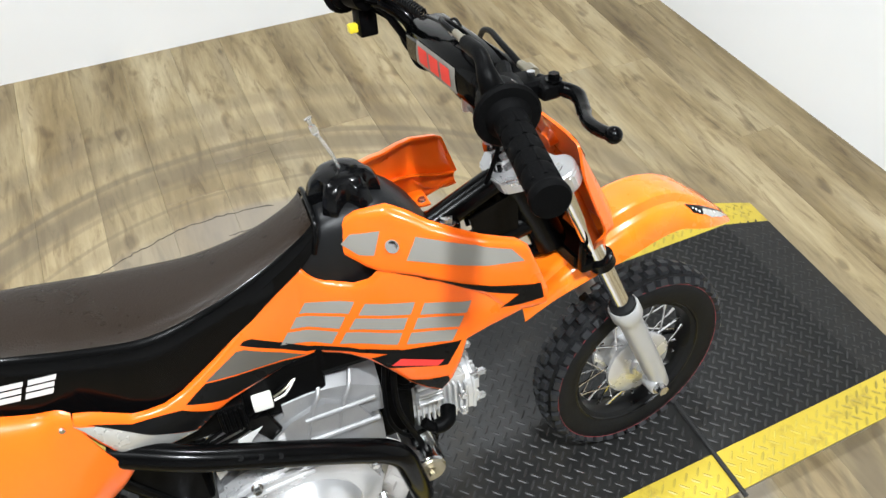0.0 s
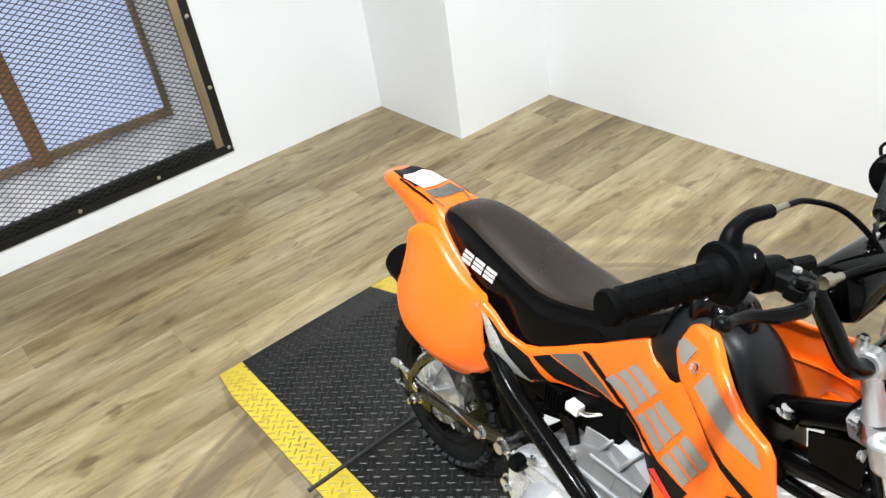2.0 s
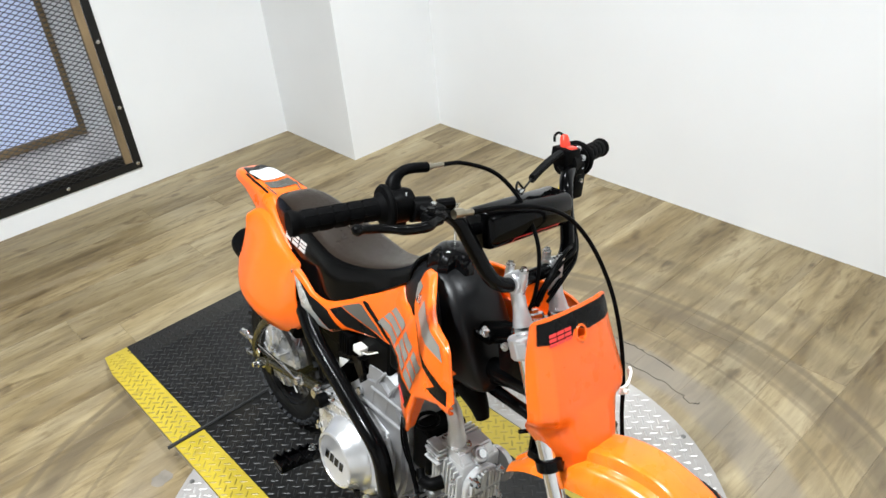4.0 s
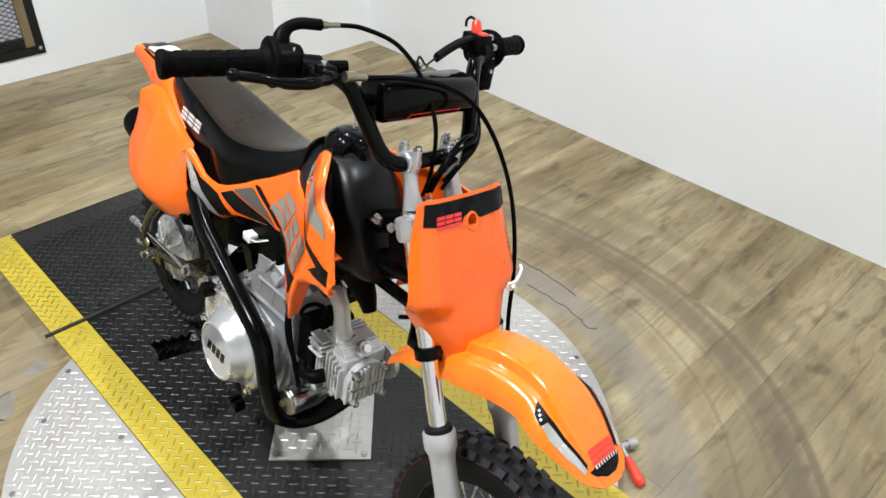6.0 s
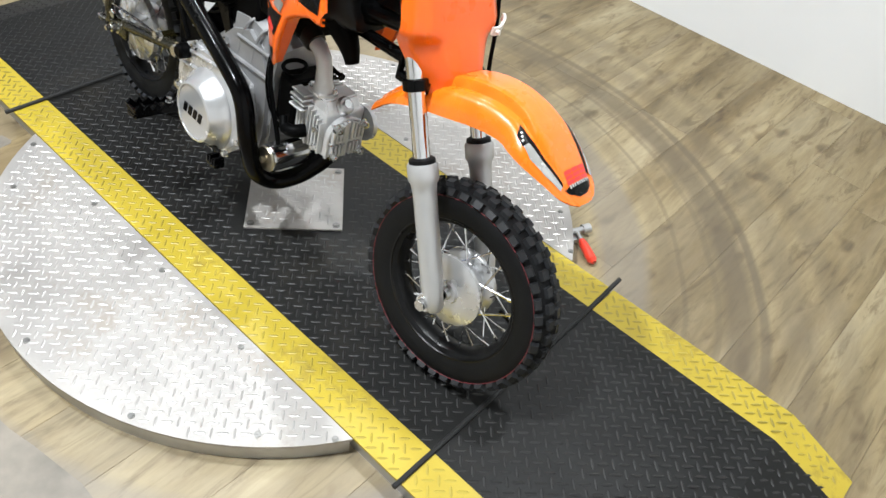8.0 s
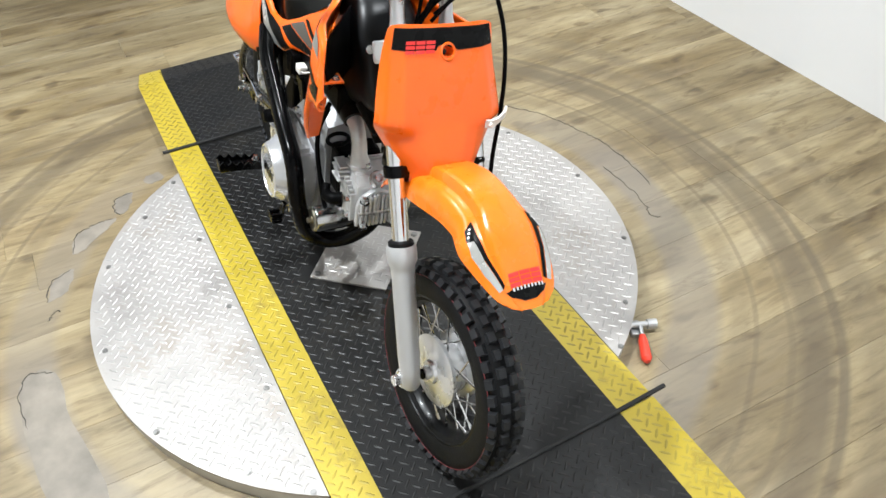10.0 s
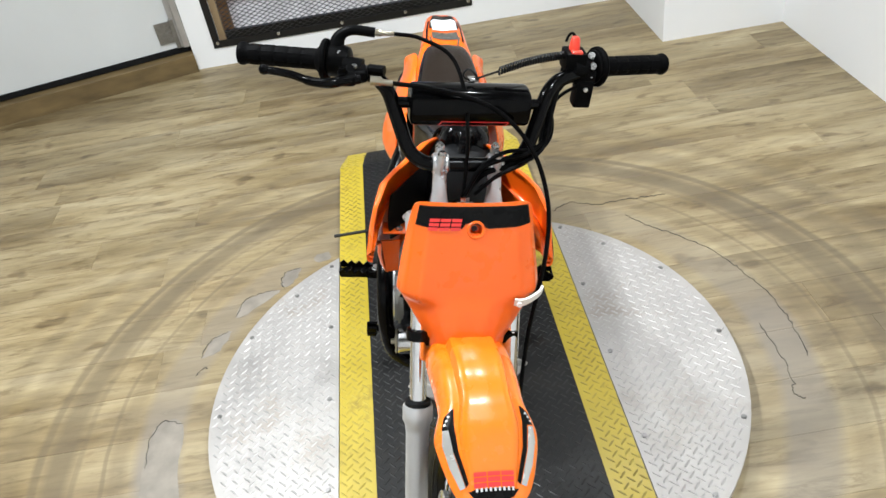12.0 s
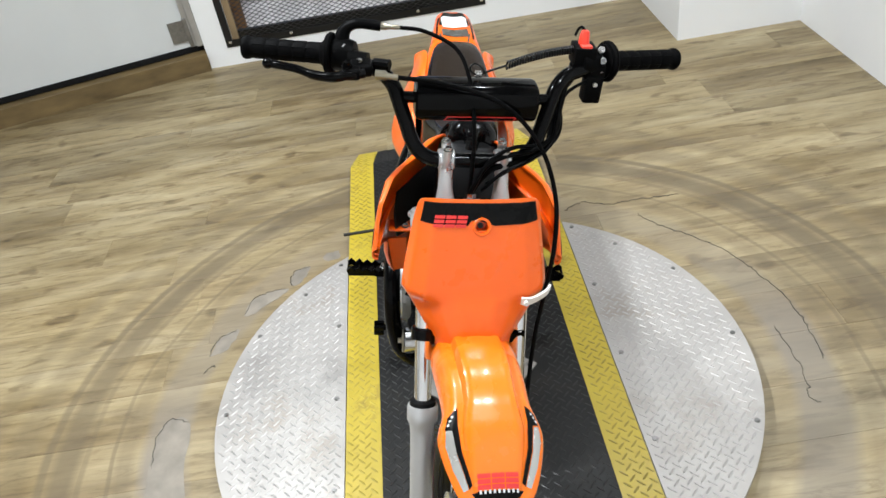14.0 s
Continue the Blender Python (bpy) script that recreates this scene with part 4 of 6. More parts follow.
b = prism(out, -0.012, 0.012, "z", 0.003)
for s in (-1, 1):
    turned([(0.021, -0.016), (0.023, -0.012), (0.023, 0.014), (0.021, 0.016), (0.0, 0.016), (0.0, -0.016), (0.021, -0.016)], 24, b, Matrix.Translation((0.002, s * 0.074, 0)) @ Matrix.Rotation(math.pi / 2, 4, "X"))
tc = fpart("triple_clamp", moved(b, tri_m), ALU, bike, "polished aluminium upper triple clamp", False)
fpart("steering_nut", moved(join(hexbolt(0.015, 0.014, True, Matrix.Translation((-0.036, 0, 0.012))), hexbolt(0.008, 0.02, False, Matrix.Translation((-0.036, 0, 0.012)))), tri_m), CHROME, tc, "", False)
for s in (-1, 1):
    for y in (0.055, 0.093):
        fpart("clamp_bolt", moved(hexbolt(0.005, 0.006, True, towards((-0.018, s * y, 0.004), (-1, 0, 0.2))), tri_m), ZINC, tc, "", False)
# bar risers
BAR = Vector((0.257, 0, 0.752))
for s in (-1, 1):
    y = s * 0.043
    a = Vector((0.282, y, 0.690))
    r = tube([a, a.lerp(BAR + Vector((0, y, 0)), 0.35), a.lerp(BAR + Vector((0, y, 0)), 0.7), BAR + Vector((0, y, 0))], [0.0155, 0.0112, 0.0108, 0.0122], 20)
    turned([(0.0, -0.012), (0.0140, -0.012), (0.0158, -0.010), (0.0158, 0.010), (0.0140, 0.012), (0.0, 0.012)], 24, r, Matrix.Translation((BAR.x, y, BAR.z)))
    for dx in (-0.013, 0.013):
        tube([(BAR.x + dx, y, BAR.z - 0.01), (BAR.x + dx, y, BAR.z + 0.022)], 0.0068, 12, r)
    riser = fpart("bar_riser", r, ALU, bike, "bare aluminium handlebar riser")
    for dx in (-0.013, 0.013):
        fpart("riser_bolt", hexbolt(0.0052, 0.006, True, Matrix.Translation((BAR.x + dx, y, BAR.z + 0.022))), ZINC, riser, "", False)
    fpart("riser_bushing", tube([a + Vector((0.006, 0, -0.02)), a + Vector((0.004, 0, -0.006)), a + Vector((0.003, 0, 0.0))], [0.019, 0.020, 0.0175], 20), ZINC, riser)

# -- handlebar
half = [(0.257, 0.0, 0.750), (0.257, 0.085, 0.750), (0.207, 0.122, 0.848), (0.192, 0.140, 0.862), (0.156, 0.21, 0.870)]
end = (0.121, 0.335, 0.8625)
path = [Vector((x, -y, z)) for x, y, z in [end] + half[::-1]] + [Vector(q) for q in half[1:] + [end]]
bar = fpart("handlebar", tube(rounded(path, 0.042, 7), 0.0112, 16), BLACK, bike, "black steel handlebar with crossbar")
fpart("crossbar", tube([(0.215, -0.116, 0.832), (0.215, 0.116, 0.832)], 0.0085, 12), BLACK, bar)
pad = bmesh.new()
ring = [(0.031 * math.copysign(abs(math.cos(a)) ** 0.62, math.cos(a)), 0.028 * math.copysign(abs(math.sin(a)) ** 0.62, math.sin(a))) for a in (2 * math.pi * k / 28 for k in range(28))]
loft([[(0.217 + c * q, y, 0.832 + d * q) for c, d in ring] for y, q in ((-0.091, 0.80), (-0.089, 0.93), (-0.084, 1.0), (0.084, 1.0), (0.089, 0.93), (0.091, 0.80))], pad)
pad_tree = tree_of(pad)
pad_o = fpart("bar_pad", pad, PAD, bar, "black vinyl crossbar pad with a red outlined badge")
for pts in ([(-0.050, 0.8085), (0.052, 0.8085), (0.054, 0.8105), (-0.048, 0.8105)], [(-0.045, 0.8165), (0.056, 0.8165), (0.057, 0.8185), (-0.044, 0.8185)], [(0.052, 0.8085), (0.0545, 0.8085), (0.0590, 0.8185), (0.0565, 0.8185)], [(-0.050, 0.8085), (-0.0475, 0.8085), (-0.0430, 0.8185), (-0.0455, 0.8185)]):
    fpart("badge_line", laid(pts, pad_tree, 0, 1, 0.0012, 0.01), D_RED, pad_o, "thin red badge outline", False)
fpart("badge_panel", laid([(-0.050, 0.816), (0.055, 0.816), (0.052, 0.846), (-0.047, 0.846)], pad_tree, 0, -1, 0.0012, 0.01), D_GREY, pad_o, "grey badge with red blocks", False)
for k in range(3):
    y = -0.038 + k * 0.029
    fpart("badge_block", laid([(y, 0.821), (y + 0.024, 0.821), (y + 0.027, 0.841), (y + 0.003, 0.841)], pad_tree, 0, -1, 0.0020, 0.01), D_RED, pad_o, "", False)


def grip(s):
    a, e = Vector((0.156, s * 0.21, 0.870)), Vector((end[0], s * end[1], end[2]))
    d = (e - a).normalized()
    ln = (e - a).length
    prof = [(-0.002, 0.0285), (0.000, 0.0312), (0.004, 0.0318), (0.007, 0.0295), (0.0085, 0.0215), (0.013, 0.0190), (0.016, 0.0160)]
    n = 26
    for k in range(1, n):
        t = 0.016 + (ln - 0.022) * k / n
        prof.append((t, 0.0150 + (0.0007 if k % 5 else -0.0006)))
    prof += [(ln - 0.004, 0.0160), (ln - 0.002, 0.0172), (ln + 0.003, 0.0176), (ln + 0.006, 0.0160), (ln + 0.0065, 0.010)]
    g = fpart("grip", tube([a + d * t for t, _ in prof], [r for _, r in prof], 24), GRIP, bar, "ribbed black rubber grip")
    u = d.orthogonal().normalized()
    w = d.cross(u)
    for k in range(5):
        t0, t1 = 0.022 + k * (ln - 0.030) / 5, 0.018 + (k + 1) * (ln - 0.030) / 5
        pads = bmesh.new()
        for j in range(8):
            ang = math.pi / 4 * j
            side = (u * math.cos(ang) + w * math.sin(ang)) * 0.0138
            tube([a + d * t0 + side, a + d * t1 + side], 0.0024, 6, pads)
        fpart("grip_rib", pads, GRIP, g)
    return a, d


ga, gd = grip(-1)
gl, gld = grip(1)
# throttle housing, lever and perch on the bike's right
tube_h = tube([ga - gd * 0.036, ga - gd * 0.034, ga - gd * 0.026, ga - gd * 0.004, ga - gd * 0.001], [0.016, 0.021, 0.0235, 0.0235, 0.020], 24)
box((ga.x - 0.012, ga.y + 0.010, ga.z - 0.030), (ga.x + 0.012, ga.y + 0.028, ga.z - 0.010), 0.006, tube_h)
th = fpart("throttle_housing", tube_h, BLACK_PL, bar, "black throttle housing with cable outlet")
fpart("cable_elbow", tube(spline([(0.152, -0.198, 0.882), (0.147, -0.192, 0.903), (0.150, -0.174, 0.915), (0.154, -0.140, 0.914)], 5), [0.0125, 0.0122, 0.0118, 0.0112, 0.0104, 0.0096, 0.0088, 0.0080] + [0.0074] * 8, 12), BLACK_PL, th)
fpart("cable_adjuster", tube([(0.154, -0.140, 0.914), (0.155, -0.132, 0.914), (0.1555, -0.128, 0.914), (0.157, -0.112, 0.914)], [0.0052, 0.0052, 0.0036, 0.0036], 10), BRASS, th)
for q in ((0.170, -0.193, 0.886), (0.178, -0.186, 0.872)):
    fpart("housing_screw", hexbolt(0.0045, 0.006, True, towards(q, (0.8, 0.2, 0.6))), ZINC, th, "", False)
perch = tube([(0.176, -0.186, 0.868), (0.184, -0.160, 0.867)], 0.0175, 18)
box((0.182, -0.186, 0.859), (0.214, -0.152, 0.879), 0.008, perch, 3)
box((0.204, -0.196, 0.860), (0.229, -0.170, 0.878), 0.0075, perch, 3)
pr = fpart("lever_perch", perch, BLACK_PL, bar, "black brake lever perch")
fpart("switch_stub", tube([(0.19, -0.150, 0.872), (0.20, -0.128, 0.874)], 0.008, 10), BLACK_PL, pr)
fpart("perch_screw", hexbolt(0.0045, 0.005, False, towards((0.205, -0.172, 0.88), (0, 0, 1))), ZINC, pr, "", False)
lv = spline([(0.218, -0.165, 0.869), (0.226, -0.190, 0.869), (0.232, -0.210, 0.868), (0.222, -0.235, 0.866), (0.209, -0.260, 0.869), (0.205, -0.283, 0.872), (0.206, -0.299, 0.875)], 6)
lever = tube(lv, [0.0072] * 8 + [0.0076] * 6 + [0.0070] * 6 + [0.0060] * (len(lv) - 20), 12)
turned([(0.0078 * math.cos(q), 0.0078 * math.sin(q)) for q in (math.pi * (k / 10 - 0.5) for k in range(11))], 16, lever, Matrix.Translation((0.206, -0.300, 0.8752)))
fpart("brake_lever", lever, BLACK, bar, "black brake lever with a ball end")
fpart("lever_bolt", hexbolt(0.006, 0.007, True, Matrix.Translation((0.219, -0.19, 0.879))), BLACK, pr, "", False)
fpart("lever_adjuster", tube([(0.222, -0.150, 0.869), (0.224, -0.136, 0.869), (0.225, -0.132, 0.868), (0.226, -0.118, 0.867)], [0.007, 0.007, 0.0045, 0.0045], 10), BRASS, pr)
# left side: kill switch with red cap, switch box, bar clamp
sw = tube([gl - gld * 0.05, gl - gld * 0.048, gl - gld * 0.018, gl - gld * 0.014], [0.017, 0.0205, 0.0205, 0.017], 20)
box((0.146, 0.152, 0.870), (0.182, 0.186, 0.900), 0.004, sw)
sw_o = fpart("kill_switch", sw, BLACK_PL, bar, "black kill switch with a red lanyard cap")
for q in ((0.168, 0.196, 0.893), (0.178, 0.198, 0.880), (0.176, 0.199, 0.862)):
    fpart("switch_screw", hexbolt(0.0042, 0.006, True, towards(q, (0.75, -0.3, 0.6))), ZINC, sw_o, "bright screw", False)
fpart("switch_collar", tube([gl - gld * 0.008, gl - gld * 0.006, gl, gl + gld * 0.002], [0.022, 0.0265, 0.0265, 0.022], 20), BLACK_PL, sw_o)
cap = tube([(0.162, 0.168, 0.898), (0.161, 0.168, 0.903), (0.157, 0.169, 0.912), (0.1555, 0.1695, 0.917), (0.155, 0.1695, 0.919)], [0.0080, 0.0085, 0.0076, 0.0062, 0.003], 16)
fpart("red_cap", cap, RED_PL, sw_o, "red lanyard cap")
fpart("red_clip", box((0.168, 0.160, 0.893), (0.180, 0.178, 0.903), 0.003), RED_PL, sw_o, "red lanyard clip")
fpart("lanyard_end", tube(spline([(0.154, 0.169, 0.917), (0.146, 0.166, 0.920), (0.142, 0.162, 0.914), (0.146, 0.158, 0.906)], 5), 0.0022, 8), BLACK_PL, sw_o)
sb = box((0.160, 0.176, 0.812), (0.186, 0.204, 0.856), 0.004)
box((0.158, 0.172, 0.850), (0.182, 0.206, 0.872), 0.004, sb)
sb_o = fpart("switch_box", sb, BLACK_PL, bar, "black starter switch box with a yellow button")
fpart("yellow_button", box((0.148, 0.184, 0.818), (0.161, 0.196, 0.830), 0.003), YELLOW_PL, sb_o, "yellow button")
fpart("switch_screw", hexbolt(0.004, 0.004, False, towards((0.186, 0.19, 0.845), (1, 0, 0))), ZINC, sb_o, "", False)
# coiled lanyard along the pad
coil = []
a, e = Vector((0.165, 0.155, 0.892)), Vector((0.195, 0.045, 0.876))
for k in range(26 * 8 + 1):
    t = k / (26 * 8)
    p = a.lerp(e, t) + Vector((0, 0, 0.004 * math.sin(math.pi * t)))
    w = 2 * math.pi * k / 8
    coil.append(p + 0.0055 * Vector((math.cos(w), 0, math.sin(w))))
fpart("lanyard_coil", tube(coil, 0.0017, 5), SPRING, bar, "black coiled kill switch lanyard")
fpart("lanyard_cord", tube(spline([(0.195, 0.045, 0.876), (0.205, 0.02, 0.872), (0.212, 0.0, 0.868), (0.213, -0.012, 0.876), (0.209, -0.006, 0.884), (0.206, 0.006, 0.876), (0.21, 0.012, 0.868)], 6), 0.0017, 6), SPRING, bar)
fpart("lanyard_tag", box((0.205, -0.004, 0.864), (0.214, 0.006, 0.872), 0.001), ZINC, bar)

# -- cables
def cable(name, pts, r=0.0031, label="black cable", fine=8):
    return fpart(name, tube(spline(pts, fine), r, 8), BLACK_PL, bike, label)


cable("throttle_cable", [(0.157, -0.112, 0.914), (0.162, -0.075, 0.911), (0.185, -0.03, 0.895), (0.222, -0.012, 0.862), (0.258, -0.006, 0.81), (0.268, -0.004, 0.755), (0.262, -0.003, 0.70), (0.24, -0.005, 0.65)], 0.0032, "black throttle cable")
cable("brake_cable", [(0.226, -0.118, 0.867), (0.238, -0.06, 0.866), (0.256, 0.0, 0.858), (0.272, 0.05, 0.835), (0.292, 0.094, 0.785), (0.322, 0.117, 0.72), (0.352, 0.118, 0.655), (0.378, 0.108, 0.59), (0.395, 0.100, 0.52), (0.42, 0.096, 0.44), (0.46, 0.09, 0.34), (0.50, 0.07, 0.25), (0.52, 0.05, 0.21)], 0.0036, "black front brake cable")
cable("wiring_loom", [(0.168, 0.17, 0.865), (0.186, 0.150, 0.852), (0.200, 0.128, 0.825), (0.222, 0.122, 0.79), (0.25, 0.108, 0.765), (0.268, 0.06, 0.755), (0.272, 0.022, 0.742), (0.262, 0.0, 0.70)], 0.0052, "black wiring loom")
cable("wiring_loom", [(0.165, 0.155, 0.87), (0.2, 0.14, 0.852), (0.215, 0.132, 0.815), (0.228, 0.128, 0.785), (0.262, 0.09, 0.772), (0.274, 0.045, 0.768), (0.278, 0.015, 0.752), (0.272, -0.002, 0.705)], 0.0040, "black wiring loom")
cable("wiring_loom", [(0.21, 0.126, 0.83), (0.212, 0.137, 0.80), (0.222, 0.134, 0.775), (0.245, 0.11, 0.77), (0.27, 0.055, 0.78), (0.276, 0.02, 0.76), (0.268, 0.006, 0.72)], 0.0034, "black wiring loom")
cable("switch_lead", [(0.172, 0.182, 0.86), (0.190, 0.155, 0.862), (0.208, 0.135, 0.842), (0.224, 0.128, 0.805), (0.246, 0.118, 0.772), (0.272, 0.08, 0.760), (0.284, 0.04, 0.745), (0.280, 0.012, 0.71)], 0.0030, "black switch lead")
cable("switch_lead", [(0.176, 0.186, 0.85), (0.196, 0.146, 0.836), (0.205, 0.131, 0.806), (0.228, 0.120, 0.776), (0.256, 0.096, 0.757), (0.274, 0.05, 0.742), (0.276, 0.018, 0.72)], 0.0027, "black switch lead")

# -- number plate and front fender (orange)
rows = []
for z, xc, hw, bulge in ((0.7285, 0.331, 0.080, 0.003), (0.7262, 0.3325, 0.0855, 0.005), (0.718, 0.337, 0.089, 0.009), (0.68, 0.356, 0.095, 0.022), (0.64, 0.375, 0.102, 0.028), (0.606, 0.390, 0.107, 0.030), (0.594, 0.396, 0.107, 0.031), (0.580, 0.404, 0.100, 0.033), (0.548, 0.420, 0.080, 0.036), (0.515, 0.432, 0.062, 0.036), (0.482, 0.444, 0.050, 0.034)):
    row = []
    dent = min(1.0, max(0.0, (0.600 - z) / 0.022)) * (1.0 if z > 0.5 else 0.4)
    for t in (-1.0, -0.93, -0.72, -0.5, -0.25, 0.0, 0.25, 0.5, 0.72, 0.93, 1.0):
        x = xc - 0.004 * t * t - (bulge - 0.002 if abs(t) == 1 else bulge * 0.4 if abs(t) > 0.9 else 0) - 0.017 * dent * min(1.0, max(0.0, (abs(t) - 0.40) / 0.30))
        row.append((x, t * hw, z))
    rows.append(row)
npb = sheet(rows[::-1], 0.0035, 5, None, True)
np_tree = tree_of(npb)
HOLE_Y, HOLE_Z = 0.003, 0.6950
bmesh.ops.delete(npb, geom=[f for f in npb.faces if math.hypot(f.calc_center_median().y - HOLE_Y, (f.calc_center_median().z - HOLE_Z) * 1.1) < 0.0105], context="FACES")
plate_o = part("number_plate", moved(npb, STEER), ORANGE, bike, "glossy orange front number plate", True)


def np_film(name, outline, mat, label="", lift=0.0012):
    b = laid(outline, np_tree, 0, 1, lift, 0.010)
    return fpart(name, b, mat, plate_o, label)


np_film("decal_black", [(-0.0810, 0.7265), (-0.0865, 0.699), (-0.018, 0.697), (-0.013, 0.7035), (-0.004, 0.708), (0.008, 0.708), (0.017, 0.7035), (0.022, 0.697), (0.0885, 0.699), (0.0830, 0.7265)], D_BLACK, "black top strip decal")
for k in range(3):
    y = -0.069 + 0.0165 * k
    for z, h in ((0.6950, 0.0044), (0.7008, 0.0044), (0.7066, 0.0044)):
        u = 0.2 * (z - 0.6950)
        np_film("logo_bar", [(y + u, z), (y + 0.0148 + u, z), (y + 0.0148 + u + 0.2 * h, z + h), (y + u + 0.2 * h, z + h)], D_RED, "", 0.0024)
hx = np_tree.ray_cast(Vector((2, HOLE_Y, HOLE_Z)), Vector((-1, 0, 0)))[0].x
hole_n = Vector((0.91, 0, 0.41))
lip = turned([(0.0135, -0.004), (0.0140, 0.0005), (0.0125, 0.0022), (0.0100, 0.0016), (0.0090, -0.004), (0.0082, -0.014), (0.0, -0.014), (0.0, -0.016), (0.0110, -0.016), (0.0135, -0.004)], 28)
hole_m = towards(Vector((hx, HOLE_Y, HOLE_Z)), hole_n) @ Matrix.Rotation(math.pi / 2, 4, "X")
fpart("bolt_recess", moved(lip, hole_m), ORANGE, plate_o)
# dark core put in for the shade deep in the hole
fpart("dark_recess_core", hexbolt(0.0048, 0.004, False, towards(Vector((hx, HOLE_Y, HOLE_Z)) - hole_n * 0.014, hole_n)), STEEL_DK, plate_o, "", False)
clip = sheet([[(0.400, 0.066, 0.586), (0.4005, 0.066, 0.598)], [(0.4025, 0.074, 0.585), (0.403, 0.074, 0.599)], [(0.401, 0.084, 0.587), (0.4015, 0.084, 0.599)], [(0.397, 0.096, 0.591), (0.3975, 0.096, 0.602)], [(0.391, 0.108, 0.596), (0.3915, 0.108, 0.607)], [(0.383, 0.114, 0.599), (0.3835, 0.114, 0.610)]], 0.004, 4)
hexbolt(0.0042, 0.006, False, towards((0.403, 0.073, 0.592), (1, 0, 0.2)), clip)
fpart("cable_clip", clip, NYLON, plate_o, "white nylon cable clip")

prof = [(0.285, 0.440, 0.034, 0.022), (0.33, 0.487, 0.050, 0.030), (0.385, 0.527, 0.060, 0.044), (0.445, 0.553, 0.063, 0.054), (0.50, 0.560, 0.061, 0.050), (0.540, 0.553, 0.0605, 0.042), (0.562, 0.543, 0.067, 0.036), (0.585, 0.530, 0.0705, 0.029), (0.625, 0.499, 0.060, 0.014), (0.652, 0.474, 0.048, 0.003), (0.667, 0.462, 0.032, -0.002)]
rows = []
for x, z, hw, drop in prof:
    row = []
    for t in (-1.0, -0.95, -0.80, -0.58, -0.50, -0.3, 0.0, 0.3, 0.50, 0.58, 0.80, 0.95, 1.0):
        a = abs(t)
        ridge = {0.0: 0.0, 0.3: 0.02, 0.50: 0.05, 0.58: 0.28, 0.80: 0.42, 0.95: 0.75, 1.0: 1.1}[a]
        row.append((x + 0.007 - (0.006 if x < 0.66 else 0.007) * a * a, t * hw, z - drop * ridge - (0.002 if 0.50 < a < 0.8 else 0.0)))
    rows.append(row)
ffb = sheet(rows, -0.003, 3)
ff_tree = tree_of(ffb)
fender = part("front_fender", moved(ffb, STEER), ORANGE_TOPLIT, bike, "glossy orange front fender with side decals", True)


def ff_film(name, outline, mat, label="", lift=0.0013):
    return fpart(name, laid([(x + 0.007, y) for x, y in outline], ff_tree, 2, 1, lift, 0.008), mat, fender, label)


for s in (-1, 1):
    ff_film("decal_black", [(0.548, s * 0.0465), (0.556, s * 0.0600), (0.571, s * 0.0645), (0.574, s * 0.0550), (0.604, s * 0.0505), (0.640, s * 0.0375), (0.636, s * 0.0335), (0.600, s * 0.0450), (0.570, s * 0.0480)], D_BLACK, "black side decal")
    ff_film("decal_silver", [(0.573, s * 0.0640), (0.590, s * 0.0655), (0.618, s * 0.0575), (0.642, s * 0.0455), (0.640, s * 0.0385), (0.604, s * 0.0515), (0.576, s * 0.0560)], D_SILVER, "silver side decal", 0.0019)
    for k in range(3):
        ff_film("decal_dot", [(0.557 + 0.0045 * k, s * (0.0530 + 0.003 * k)), (0.560 + 0.0045 * k, s * (0.0530 + 0.003 * k)), (0.560 + 0.0045 * k, s * (0.0560 + 0.003 * k)), (0.557 + 0.0045 * k, s * (0.0560 + 0.003 * k))], D_WHITE, "", 0.0022)
ff_film("decal_tip", [(0.644, -0.035), (0.652, -0.027), (0.659, -0.010), (0.659, 0.010), (0.652, 0.027), (0.644, 0.035)], D_BLACK, "black tip decal")
for k in range(3):
    y = -0.027 + 0.0188 * k
    for x in (0.6280, 0.6333, 0.6386):
        ff_film("logo_bar", [(x, y), (x + 0.0042, y), (x + 0.0042, y + 0.0172), (x, y + 0.0172)], D_RED, "", 0.0013)
for k in range(9):
    y = -0.025 + k * 0.0062
    ff_film("decal_tick", [(0.6435, y), (0.647, y), (0.647, y + 0.003), (0.6435, y + 0.003)], D_WHITE, "", 0.0019)

# -- seat
secs = [(-0.498, 0.628, 0.604, 0.040), (-0.488, 0.643, 0.592, 0.050), (-0.44, 0.650, 0.574, 0.060), (-0.36, 0.641, 0.541, 0.071), (-0.27, 0.625, 0.512, 0.079), (-0.2, 0.617, 0.508, 0.081), (-0.13, 0.624, 0.552, 0.066), (-0.06, 0.646, 0.602, 0.052), (-0.01, 0.672, 0.636, 0.045), (0.012, 0.690, 0.660, 0.043)]
rings = []
for x, zt, zb, hw in secs:
    h = zt - zb
    half_r = [(0.0, 0.004), (0.35, 0.0035), (0.68, 0.0015), (0.84, -0.003), (0.93, -0.010), (0.985, -0.022), (1.0, -0.5 * h), (1.05, -h)]
    rings.append([(x, t * hw, zt + d if d > -h else zb) for t, d in half_r[::-1]] + [(x, -t * hw, zt + d if d > -h else zb) for t, d in half_r[1:]])
fine_r = []
for col in zip(*rings):
    fine_r.append(spline(col, 4))
fine_r = [list(q) for q in zip(*fine_r)]
seat_b = loft(fine_r)
bmesh.ops.recalc_face_normals(seat_b, faces=seat_b.faces)
SEAT_COLS = len(fine_r[0])
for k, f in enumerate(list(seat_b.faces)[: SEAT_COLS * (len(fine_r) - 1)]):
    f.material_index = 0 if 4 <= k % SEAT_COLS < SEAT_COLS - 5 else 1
seat_tree = tree_of(seat_b)
